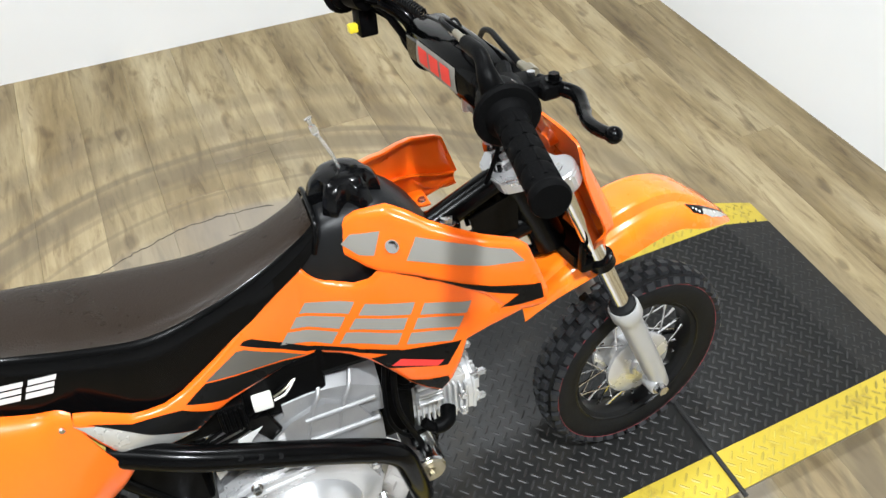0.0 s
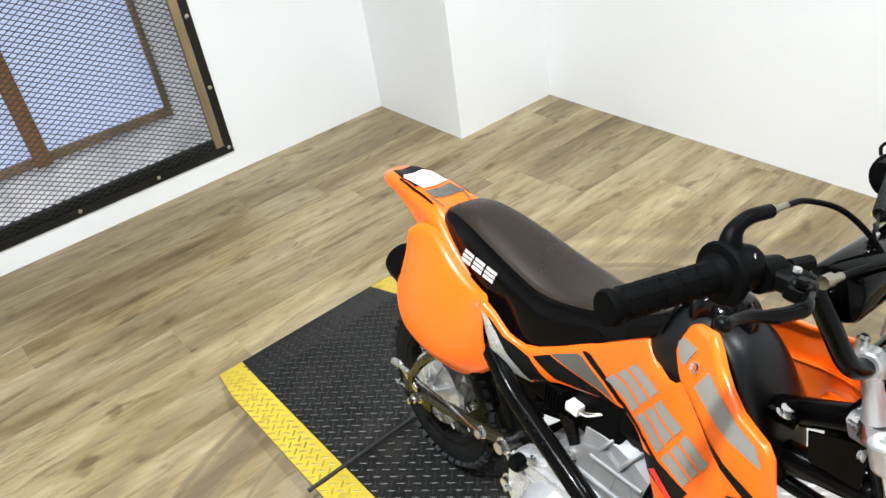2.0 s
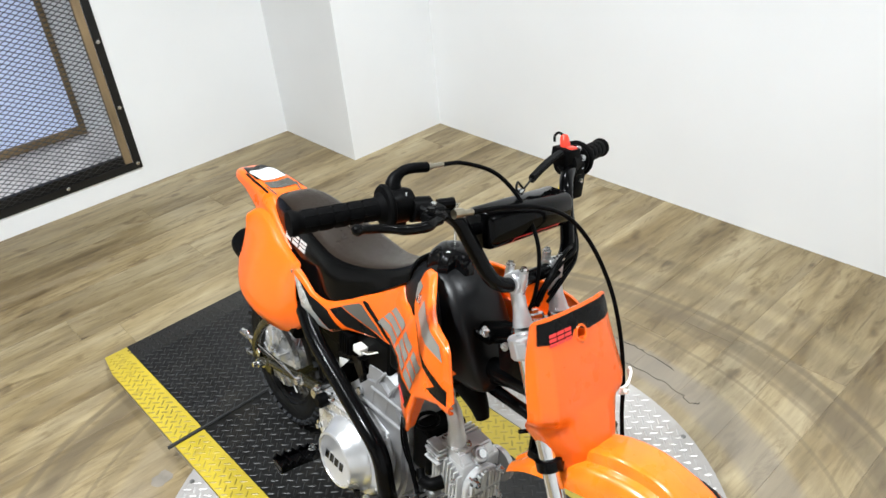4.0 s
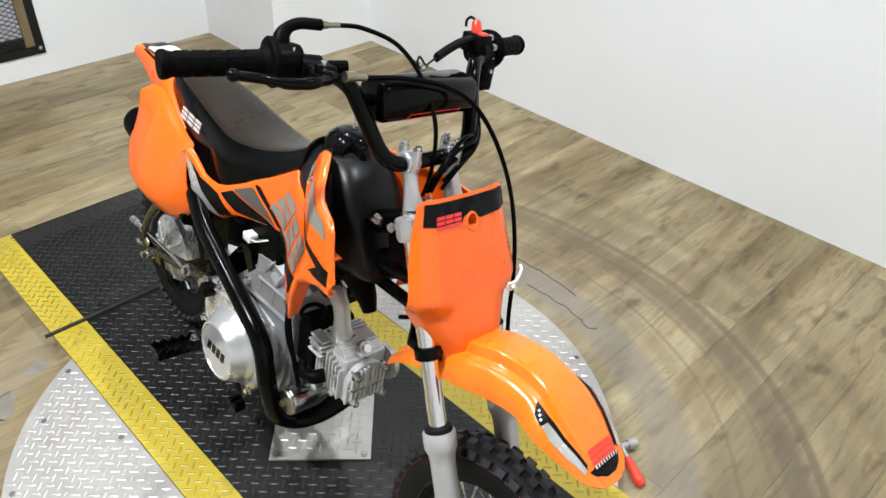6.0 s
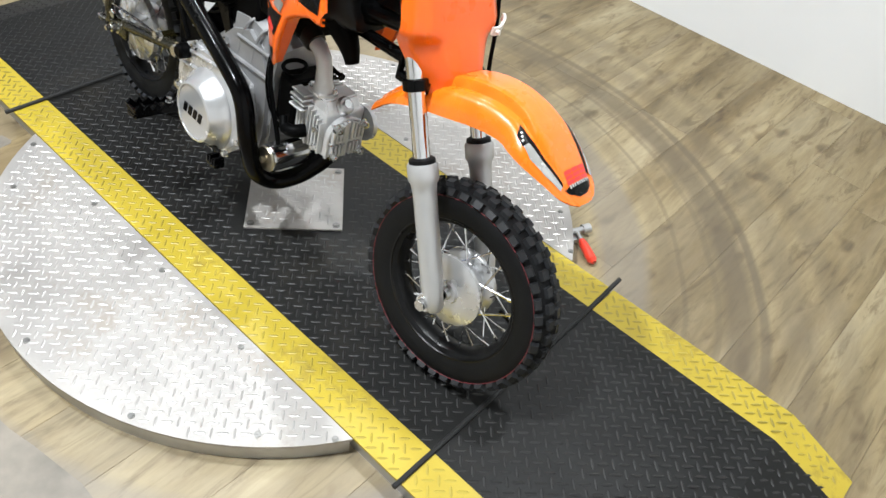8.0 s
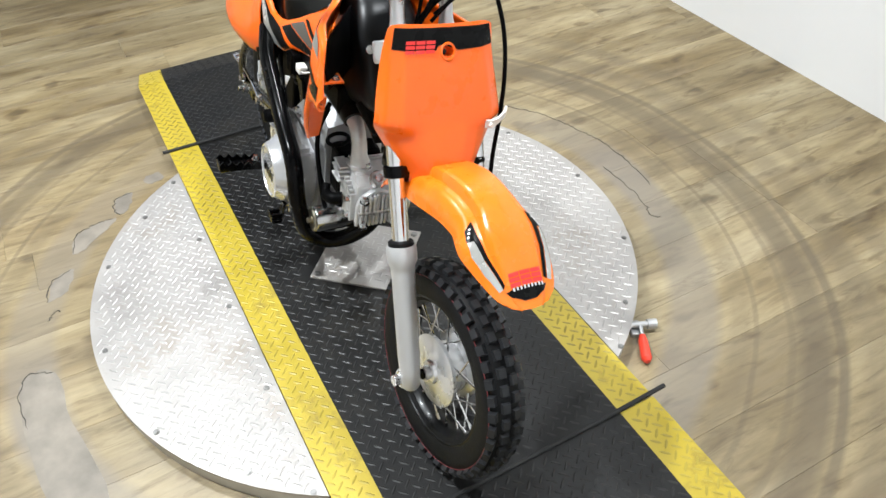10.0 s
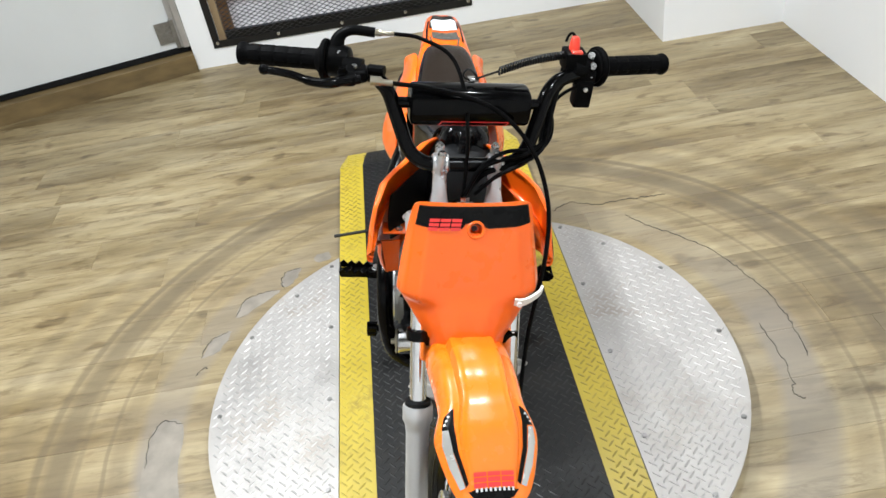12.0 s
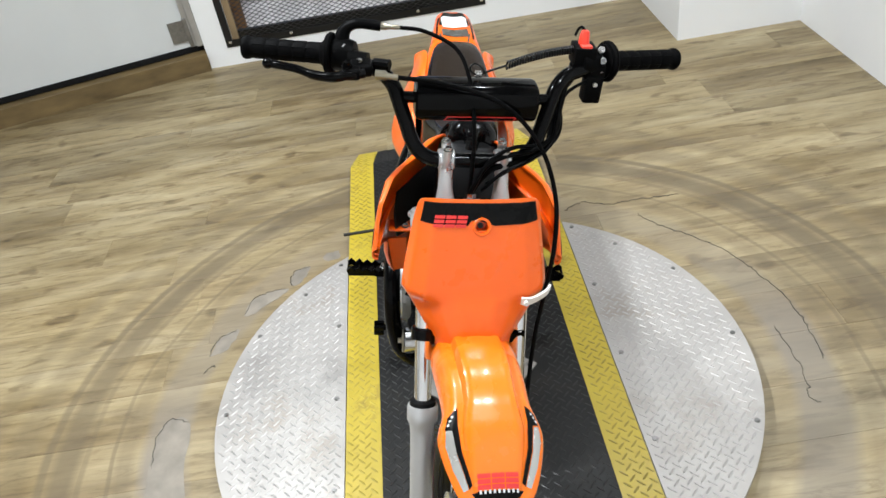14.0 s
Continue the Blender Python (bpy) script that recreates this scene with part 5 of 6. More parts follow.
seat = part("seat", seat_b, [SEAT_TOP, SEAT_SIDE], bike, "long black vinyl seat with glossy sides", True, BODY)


def slant_logo(parent, tree, x0, z0, w, h, lean, mat, sign, n=3, rise=0.0, lift=0.0012, along=1):
    """Slanted blocks of bars in the place of a brand name. rise: slope of the row."""
    for k in range(n):
        bw = w / n * 0.88
        mark = bmesh.new()
        for u0, v0, u1, v1 in ((0.0, 0.0, 0.97, 0.30), (0.0, 0.38, 0.97, 0.64), (0.03, 0.72, 1.0, 1.0)):
            pts = []
            for u, v in ((u0, v0), (u1, v0), (u1, v1), (u0, v1)):
                uu = k * w / n + u * bw + lean * v * h
                pts.append((x0 + along * uu, z0 + v * h + rise * uu))
            join(mark, laid(pts, tree, 1, sign, lift, 0.012))
        part("logo_mark", mark, mat, parent, "white block mark")


slant_logo(seat, seat_tree, -0.413, 0.579, 0.104, 0.027, 0.42, D_WHITE, -1, rise=0.0)
slant_logo(seat, seat_tree, -0.413, 0.579, 0.104, 0.027, 0.42, D_WHITE, 1, rise=0.0)
piping = tube(spline([(0.008, -0.048, 0.652), (0.013, -0.047, 0.672), (0.016, -0.042, 0.685), (0.017, -0.030, 0.694), (0.017, 0.0, 0.697), (0.017, 0.030, 0.694), (0.016, 0.042, 0.685), (0.013, 0.047, 0.672), (0.008, 0.048, 0.652)], 6), 0.0035, 8)
part("front_piping", piping, SEAT_SIDE, seat, "glossy black front welt", True)

# -- fuel tank
secs = [(-0.01, 0.655, 0.50, 0.046, 0.6), (0.012, 0.684, 0.49, 0.054, 0.6), (0.045, 0.698, 0.48, 0.060, 0.6), (0.085, 0.700, 0.48, 0.064, 0.55), (0.118, 0.688, 0.49, 0.064, 0.58), (0.145, 0.662, 0.50, 0.062, 0.6), (0.170, 0.622, 0.505, 0.056, 0.62), (0.191, 0.575, 0.51, 0.047, 0.7), (0.202, 0.545, 0.515, 0.036, 0.8)]
rings = []
for x, zt, zb, hw, p in secs:
    zc, hz = (zt + zb) / 2, (zt - zb) / 2
    rings.append([(x, hw * math.copysign(abs(math.cos(a)) ** p, math.cos(a)), zc + hz * math.copysign(abs(math.sin(a)) ** p, math.sin(a))) for a in (2 * math.pi * k / 32 for k in range(32))])
rings = [list(q) for q in zip(*[spline(c, 3) for c in zip(*rings)])]
tank = part("fuel_tank", loft(rings), TANK, bike, "matt black plastic fuel tank", True, BODY)
CAP = Vector((0.064, 0.004, 0.694))
cap = bmesh.new()
CAP_PROFILE = [(0.010, 0.0345), (0.021, 0.0335), (0.031, 0.0300), (0.038, 0.0240), (0.043, 0.016), (0.0460, 0.006), (0.0475, -0.003), (0.0475, -0.009)]
NOTCH = [0.0, 0.0, 0.04, 0.20, 0.30, 0.33, 0.34, 0.34]
cap_rings = []
for (r, z), k in zip(CAP_PROFILE, NOTCH):
    ring = []
    for q in range(60):
        w = 0.5 - 0.5 * math.cos(6 * 2 * math.pi * q / 60 + 0.6)
        rr = r * (1 - k * max(0.0, (w - 0.35) / 0.65) ** 0.8)
        ring.append(cap.verts.new((rr * math.cos(2 * math.pi * q / 60), rr * math.sin(2 * math.pi * q / 60), z)))
    cap_rings.append(ring)
for u, v in zip(cap_rings, cap_rings[1:]):
    for q in range(60):
        cap.faces.new((u[q], v[q], v[(q + 1) % 60], u[(q + 1) % 60]))
cap.faces.new(cap_rings[0])
cap.faces.new(cap_rings[-1][::-1])
cap_o = part("fuel_cap", moved(cap, Matrix.Translation(CAP)), CAP_PL, tank, "black lobed fuel cap", True)
part("cap_bore", tube([CAP + Vector((0, 0, 0.0310)), CAP + Vector((0, 0, 0.0352))], [0.0085, 0.0078], 16), BLACK, cap_o)
part("breather_tube", tube(spline([CAP + Vector((0, 0, 0.032)), CAP + Vector((-0.005, 0.004, 0.050)), CAP + Vector((-0.012, 0.009, 0.066)), CAP + Vector((-0.018, 0.014, 0.078))], 5), 0.0022, 8), CLEAR, cap_o, "clear breather hose", True)
e = CAP + Vector((-0.018, 0.014, 0.078))
part("check_valve", tube([e, e + Vector((-0.001, 0.001, 0.002)), e + Vector((-0.004, 0.004, 0.011)), e + Vector((-0.0045, 0.0045, 0.012)), e + Vector((-0.006, 0.006, 0.018)), e + Vector((-0.0062, 0.0062, 0.019)), e + Vector((-0.007, 0.007, 0.021))], [0.0026, 0.0046, 0.0046, 0.0028, 0.0028, 0.0050, 0.0050], 12), CLEAR, cap_o, "clear plastic check valve", True)
part("tank_bolt", hexbolt(0.0095, 0.009, True, Matrix.Translation((0.188, -0.024, 0.6262))), ZINC, tank)
part("tank_bracket", box((0.155, -0.034, 0.614), (0.205, 0.012, 0.626), 0.003), BLACK, tank)
part("front_bracket", tube(spline([(0.152, -0.030, 0.520), (0.168, -0.026, 0.500), (0.182, -0.022, 0.478), (0.192, -0.020, 0.455)], 5), [0.028 - 0.00105 * k for k in range(16)], 14), BLACK_PL, tank, "black rubber cap below the tank", True)

# -- side panels, shrouds and rear fender (orange); one for each side
def between(x, table):
    """Value at x on straight stretches through (x, value) pairs."""
    for (a, u), (b, v) in zip(table, table[1:]):
        if x <= b:
            return u + (v - u) * max(0.0, (x - a) / (b - a))
    return table[-1][1]


PANEL_Y = [(-0.34, 0.098), (-0.30, 0.088), (-0.2, 0.072), (-0.13, 0.058), (-0.06, 0.045), (-0.02, 0.043), (0.033, 0.060), (0.072, 0.084), (0.12, 0.108), (0.167, 0.134), (0.21, 0.147), (0.265, 0.152), (0.30, 0.154)]
SHROUD_Y = [(0.0, 0.02), (0.031, 0.037), (0.06, 0.062), (0.094, 0.085), (0.135, 0.112), (0.167, 0.133), (0.19, 0.144), (0.241, 0.152), (0.266, 0.152)]
SHROUD_K = [(0.0, 0.4), (0.06, 0.4), (0.094, 0.35), (0.135, 0.28), (0.167, 0.2), (0.19, 0.15), (0.241, 0.1)]
# the bodywork sits a little off the centre line
SET = {-1: (0.0, 0.0), 1: (-0.018, -0.006)}


def side_panel(s):
    dy, dz = SET[s]
    edge = [(-0.302, 0.556, 0.548), (-0.285, 0.549, 0.512), (-0.265, 0.537, 0.470), (-0.246, 0.525, 0.465), (-0.228, 0.521, 0.463), (-0.207, 0.520, 0.462), (-0.184, 0.526, 0.464), (-0.160, 0.538, 0.478), (-0.137, 0.551, 0.488), (-0.10, 0.576, 0.496), (-0.06, 0.603, 0.502), (-0.035, 0.620, 0.505), (-0.021, 0.630, 0.506), (-0.013, 0.629, 0.507), (-0.003, 0.619, 0.506), (0.012, 0.610, 0.504), (0.026, 0.606, 0.500), (0.047, 0.605, 0.492), (0.066, 0.614, 0.480), (0.080, 0.630, 0.467), (0.094, 0.634, 0.453), (0.112, 0.632, 0.443), (0.129, 0.630, 0.440), (0.140, 0.628, 0.462), (0.150, 0.626, 0.496), (0.161, 0.624, 0.534), (0.19, 0.616, 0.553), (0.215, 0.604, 0.565), (0.24, 0.596, 0.574), (0.262, 0.592, 0.581)]
    grid = []
    for t in (0.0, 0.03, 0.1, 0.35, 0.65, 0.9, 0.97, 1.0):
        row = []
        for x, zt, zb in edge:
            z = zt + (zb - zt) * t
            y = between(x, PANEL_Y) + 0.2 * (0.62 - max(z, 0.5)) + 0.004 * math.sin(math.pi * t) - (0.005 if t in (0.0, 1.0) else 0.0012 if t in (0.03, 0.97) else 0.0)
            row.append((x, s * (y + dy), z + dz))
        grid.append(row)
    b = sheet(grid, 0.003 * s, 3, None, True)
    tree = tree_of(b)
    pan = part("side_panel", b, ORANGE, bike, "orange side panel with black, grey and red decals", True, BODY)

    def film(name, pts, mat, label="", lift=0.0012):
        part(name, laid([(x, z + dz) for x, z in pts], tree, 1, s, lift, 0.012), mat, pan, label, True)

    film("decal_silver", [(-0.303, 0.550), (-0.295, 0.539), (-0.264, 0.476), (-0.231, 0.466), (-0.181, 0.466), (-0.233, 0.498), (-0.273, 0.534)], D_SILVER, "long silver wedge decal", 0.0009)
    film("decal_black", [(-0.289, 0.545), (-0.247, 0.521), (-0.191, 0.512), (-0.148, 0.484), (-0.178, 0.466), (-0.233, 0.498)], D_BLACK, "black decal")
    film("decal_black", [(-0.185, 0.516), (-0.157, 0.532), (-0.085, 0.520), (-0.029, 0.509), (-0.080, 0.503), (-0.138, 0.497)], D_BLACK, "black decal")
    film("decal_grey", [(-0.156, 0.5335), (-0.112, 0.556), (-0.103, 0.555), (-0.030, 0.512), (-0.085, 0.5215)], D_SMOKE, "smoky grey decal")
    film("decal_stripe", [(-0.106, 0.562), (-0.100, 0.5655), (-0.090, 0.5645), (-0.024, 0.524), (0.036, 0.514), (0.083, 0.519), (0.083, 0.511), (0.036, 0.507), (-0.028, 0.5165)], D_BLACK, "black stripe")
    # brand name replaced by slanted blocks of bars
    for bl, br, tr, tl in (((-0.058, 0.540), (0.006, 0.523), (0.041, 0.586), (-0.019, 0.589)), ((0.013, 0.522), (0.083, 0.527), (0.109, 0.591), (0.050, 0.584)), ((0.091, 0.528), (0.146, 0.538), (0.171, 0.597), (0.117, 0.590))):
        def at(u, v):
            x0, z0 = bl[0] + (tl[0] - bl[0]) * v, bl[1] + (tl[1] - bl[1]) * v
            x1, z1 = br[0] + (tr[0] - br[0]) * v, br[1] + (tr[1] - br[1]) * v
            return (x0 + (x1 - x0) * u, z0 + (z1 - z0) * u)
        mark = bmesh.new()
        for u0, v0, u1, v1 in ((0.0, 0.0, 0.97, 0.30), (0.02, 0.37, 0.97, 0.65), (0.04, 0.72, 1.0, 1.0)):
            q = [at(u, v) for u, v in ((u0, v0), (u1, v0), (u1, v1), (u0, v1))]
            join(mark, laid([(x, z + dz) for x, z in q], tree, 1, s, 0.0012, 0.012))
        part("logo_mark", mark, D_GREY, pan, "grey block mark", True)
    film("decal_black", [(0.048, 0.499), (0.0835, 0.518), (0.155, 0.5385), (0.136, 0.497), (0.100, 0.490), (0.066, 0.483)], D_BLACK, "black decal")
    film("decal_red", [(0.070, 0.489), (0.082, 0.503), (0.132, 0.507), (0.124, 0.4955)], D_RED, "red decal", 0.0018)
    film("decal_dark", [(0.088, 0.462), (0.112, 0.466), (0.136, 0.476), (0.138, 0.466), (0.128, 0.447), (0.112, 0.449), (0.098, 0.455)], D_BLACK, "black wing tip")
    y1 = between(0.15, PANEL_Y) + 0.2 * 0.08 + dy
    part("wing_flange", sheet([[(0.160, s * (y1 + 0.004), 0.536 + dz), (0.152, s * (y1 - 0.03), 0.532 + dz)], [(0.150, s * (y1 + 0.001), 0.508 + dz), (0.142, s * (y1 - 0.03), 0.504 + dz)], [(0.130, s * (y1 - 0.006), 0.441 + dz), (0.122, s * (y1 - 0.028), 0.439 + dz)]], 0.003, 4), ORANGE, pan, "", True)
    return pan


def shroud(s):
    dy, dz = SET[s]
    edge = [(0.031, 0.658, 0.653), (0.040, 0.671, 0.647), (0.055, 0.685, 0.640), (0.066, 0.692, 0.634), (0.078, 0.695, 0.630), (0.099, 0.700, 0.629), (0.117, 0.695, 0.628), (0.138, 0.686, 0.625), (0.164, 0.681, 0.618), (0.19, 0.676, 0.606), (0.21, 0.671, 0.582), (0.228, 0.667, 0.574), (0.240, 0.660, 0.571), (0.253, 0.626, 0.571), (0.265, 0.592, 0.574)]
    roll = [(0.03, 0.0), (0.06, 0.006), (0.10, 0.013), (0.15, 0.012), (0.23, 0.006), (0.25, 0.0)]
    grid = []
    for t in (-0.12, -0.05, 0.0, 0.12, 0.3, 0.5, 0.75, 0.95, 1.0):
        row = []
        for x, zt, zb in edge:
            q = max(t, 0.0)
            z = zt + (zb - zt) * q
            y = between(x, SHROUD_Y) + between(x, SHROUD_K) * (0.66 - z) + 0.003 * math.sin(math.pi * q)
            r = between(x, roll)
            if t < 0:
                y -= r * (1.0 if t < -0.1 else 0.4) + 0.001
                z += r * (0.42 if t < -0.1 else 0.32)
            if t == 1.0:
                y -= 0.005
            row.append((x, s * (y + dy), z + dz))
        grid.append(row)
    b = sheet(grid, 0.0035 * s, 3, None, True)
    tree = tree_of(b)
    sh = part("shroud", b, ORANGE, bike, "orange tank shroud with grey inlay and black arrow", True, BODY)

    def film(name, pts, mat, label="", lift=0.0013):
        part(name, laid([(x, z + dz) for x, z in pts], tree, 1, s, lift, 0.010), mat, sh, label, True)

    film("decal_grey", [(0.040, 0.660), (0.052, 0.674), (0.084, 0.683), (0.073, 0.652), (0.057, 0.650)], D_GREY, "grey inlay")
    film("decal_grey", [(0.120, 0.681), (0.181, 0.677), (0.221, 0.666), (0.236, 0.647), (0.179, 0.651), (0.106, 0.650)], D_GREY, "grey inlay")
    film("decal_black", [(0.087, 0.6315), (0.124, 0.6285), (0.183, 0.623), (0.256, 0.609), (0.2595, 0.586), (0.202, 0.583), (0.227, 0.601), (0.183, 0.614), (0.126, 0.6235)], D_BLACK, "black arrow decal")
    # flat film, its darker orange paints the shade of a hollow
    film("bolt_recess", [(0.087, 0.674), (0.1055, 0.679), (0.1005, 0.657), (0.084, 0.655)], D_RECESS_SHADE, "flat darker film for the recess round the bolt", 0.0008)
    hit, nor, _, _ = tree.ray_cast(Vector((0.0945, s * 0.6, 0.666 + dz)), Vector((0, -s, 0)))
    part("shroud_bolt", hexbolt(0.0065, 0.006, True, towards(hit, nor if nor.y * s > 0 else -nor)), CHROME, sh)
    if s < 0:
        part("inner_cover", sheet([[(0.095, s * 0.058, 0.672 + dz), (0.14, s * (0.092 + dy * 0.5), 0.664 + dz), (0.185, s * (0.128 + dy), 0.652 + dz)], [(0.11, s * 0.058, 0.625 + dz), (0.15, s * (0.094 + dy * 0.5), 0.620 + dz), (0.195, s * (0.132 + dy), 0.612 + dz)], [(0.12, s * 0.056, 0.575 + dz), (0.16, s * (0.092 + dy * 0.5), 0.57 + dz), (0.20, s * (0.128 + dy), 0.572 + dz)]], 0.003, 4), TANK, sh, "black inner cover beside the tank", True)
    lo, hi = sorted((s * (0.100 + dy), s * (0.140 + dy)))
    part("mount_tab", box((0.172, lo, 0.584 + dz), (0.204, hi, 0.5875 + dz), 0.001), ORANGE, sh, "", True)
    part("tab_bolt", hexbolt(0.005, 0.006, True, towards((0.194, s * (0.112 + dy), 0.5875 + dz), (0, 0, 1))), ZINC, sh)
    return sh


for s in (-1, 1):
    side_panel(s)
    shroud(s)

# rear fender: tail with skirts, and a bulging panel at each side
prof = [(-0.722, 0.628, 0.030, 0.012), (-0.695, 0.636, 0.040, 0.018), (-0.64, 0.640, 0.047, 0.026), (-0.59, 0.639, 0.053, 0.040), (-0.54, 0.634, 0.060, 0.052), (-0.50, 0.624, 0.066, 0.044), (-0.45, 0.600, 0.072, 0.030), (-0.38, 0.565, 0.078, 0.020)]
rows = []
for x, z, hw, drop in prof:
    rows.append([(x - 0.010 * (1 - abs(t)) * (x < -0.7), t * hw, z - (drop if abs(t) == 1 else drop * 0.30 if abs(t) > 0.9 else 0.0) - 0.002 * (abs(t) < 0.1)) for t in (-1.0, -0.94, -0.72, -0.4, 0.0, 0.4, 0.72, 0.94, 1.0)])
tb = sheet(rows, -0.003, 4)
tail_tree = tree_of(tb)
tail = part("rear_fender", tb, ORANGE, bike, "orange rear fender with black decals and a white label", True, BODY)


def tail_film(name, pts, mat, label="", lift=0.0014):
    part(name, laid(pts, tail_tree, 2, 1, lift, 0.012), mat, tail, label, True)


tail_film("decal_black", [(-0.702, -0.024), (-0.702, 0.024), (-0.655, 0.034), (-0.600, 0.0375), (-0.600, -0.0375), (-0.655, -0.034)], D_BLACK, "black decal")
tail_film("white_label", [(-0.660, -0.026), (-0.664, 0.022), (-0.650, 0.031), (-0.590, 0.033), (-0.586, -0.029), (-0.645, -0.033)], D_WHITE, "plain white paper label", 0.0022)
tail_film("decal_grey", [(-0.577, -0.032), (-0.580, 0.032), (-0.540, 0.036), (-0.545, -0.030)], D_SMOKE, "smoky grey decal")
for s in (-1, 1):
    tail_film("decal_stripe", [(-0.655, s * 0.0352), (-0.600, s * 0.0405), (-0.530, s * 0.043), (-0.530, s * 0.0475), (-0.600, s * 0.0455), (-0.655, s * 0.040)], D_BLACK, "black stripe")
    tail_film("decal_stripe", [(-0.552, s * 0.034), (-0.515, s * 0.029), (-0.515, s * 0.033), (-0.552, s * 0.039)], D_SMOKE, "smoky grey stripe")


def rear_panel(s):
    # columns front to rear: top edge along the seat, bulging middle, lower edge
    cols = [(-0.304, 0.555, 0.098, 0.505, 0.116, 0.452, 0.112), (-0.318, 0.557, 0.090, 0.498, 0.122, 0.425, 0.114), (-0.345, 0.556, 0.084, 0.478, 0.133, 0.396, 0.118), (-0.395, 0.570, 0.080, 0.476, 0.146, 0.384, 0.120), (-0.445, 0.592, 0.076, 0.482, 0.147, 0.386, 0.118), (-0.490, 0.606, 0.072, 0.490, 0.139, 0.398, 0.116), (-0.523, 0.606, 0.078, 0.505, 0.126, 0.420, 0.110), (-0.538, 0.594, 0.092, 0.520, 0.116, 0.445, 0.108)]
    lean = [0.040, 0.030, 0.012, 0.0, 0.0, 0.0, 0.0, 0.0]
    grid = []
    for t in (0.0, 0.05, 0.25, 0.5, 0.75, 0.95, 1.0):
        row = []
        for (x, zt, yt, zm, ym, zb, yb), sl in zip(cols, lean):
            a, c = (zt, yt), (zb, yb)
            m = (2 * zm - 0.5 * (zt + zb), 2 * ym - 0.5 * (yt + yb))
            z = a[0] * (1 - t) ** 2 + m[0] * 2 * t * (1 - t) + c[0] * t * t
            y = a[1] * (1 - t) ** 2 + m[1] * 2 * t * (1 - t) + c[1] * t * t
            y += {0.25: -0.010, 0.5: -0.009, 0.75: 0.004}.get(t, 0.0) * min(1.0, max(0.0, (-0.305 - x) / 0.06))
            if t in (0.0, 1.0):
                y -= 0.006
            row.append((x + sl * t, s * y, z))
        grid.append(row)
    b = sheet(grid, -0.003 * s, 4)
    tree = tree_of(b)
    pn = part("rear_side_plate", b, ORANGE, bike, "bulging orange rear side plate", True, BODY)
    part("panel_rivet", hexbolt(0.004, 0.004, False, towards((-0.316, s * 0.104, 0.546), (0, s, 0))), CHROME, pn)
    return pn


for s in (-1, 1):
    rear_panel(s)

# muffler end behind the right rear plate
muf = tube([(-0.30, -0.082, 0.40), (-0.40, -0.080, 0.445), (-0.50, -0.076, 0.475), (-0.585, -0.072, 0.490), (-0.598, -0.072, 0.4925), (-0.602, -0.072, 0.493)], [0.030, 0.036, 0.037, 0.037, 0.034, 0.02], 24)
part("muffler", muf, BLACK_PL, bike, "black muffler behind the rear side plate", True)

# -- frame
spine = tube(rounded([(0.262, 0, 0.652), (0.05, 0, 0.545), (-0.12, 0, 0.49), (-0.24, 0, 0.33)], 0.05, 6), 0.019, 16)
frame_o = part("frame", spine, BLACK, bike, "black tubular steel frame", True)
part("head_tube_brace", tube([(0.09, 0.0, 0.528), (0.335, 0.0, 0.572)], 0.0195, 16), BLACK, frame_o, "", True)
part("down_tube", tube([(0.10, 0.008, 0.496), (0.355, 0.004, 0.505)], 0.0105, 14), BLACK, frame_o, "", True)
part("head_tube", tube([upc + FORK_D * 0.015 + Vector((-0.036, 0, -0.004)), upc + FORK_D * 0.175 + Vector((-0.036, 0, 0))], 0.026, 20), BLACK, frame_o, "", True)
part("gusset_tube", tube([(0.285, 0, 0.565), (0.12, 0, 0.505), (0.02, 0, 0.47)], 0.014, 12), BLACK, frame_o, "", True)
for s in (-1, 1):
    # plates added to darken the shadowed gap behind the head tube
    part("dark_fill_plate", prism([(0.285, 0.640), (0.215, 0.612), (0.225, 0.572), (0.288, 0.575)], s * 0.017, s * 0.020, "y"), BLACK, frame_o)
    part("seat_rail", tube(rounded([(-0.05, s * 0.04, 0.52), (-0.25, s * 0.05, 0.495), (-0.48, s * 0.05, 0.58)], 0.05), 0.010, 12), BLACK, frame_o, "", True)
    part("seat_stay", tube([(-0.255, s * 0.055, 0.29), (-0.40, s * 0.055, 0.53)], 0.010, 12), BLACK, frame_o, "", True)
part("shock", tube([(-0.30, 0.062, 0.27), (-0.33, 0.062, 0.36), (-0.36, 0.06, 0.46)], [0.016, 0.022, 0.016], 14), BLACK_PL, frame_o, "", True)
# engine guard tube on the right
guard_pts = [(-0.292, -0.092, 0.470), (-0.20, -0.118, 0.441), (-0.02, -0.132, 0.377), (0.058, -0.132, 0.335), (0.076, -0.130, 0.250), (0.088, -0.116, 0.185), (0.098, -0.075, 0.158), (0.122, -0.034, 0.178), (0.150, 0.0, 0.225), (0.158, 0.012, 0.275)]
part("engine_guard", tube(rounded(guard_pts, 0.038, 7), 0.0172, 20), BLACK, frame_o, "black bent engine guard tube", True)
for k in range(4):
    t = 0.30 + 0.13 * k
    p = Vector(guard_pts[1]).lerp(Vector(guard_pts[2]), t) + Vector((0, -0.0118, 0.0112))
    if k < 3:
        part("guard_hole", turned([(0.0, 0.0), (0.0042, 0.0), (0.0042, 0.004)], 10, None, towards(p + Vector((0, -0.0006, 0.0014)), (0, -0.72, 0.69)) @ Matrix.Rotation(-math.pi / 2, 4, "X")), D_BLACK, frame_o)

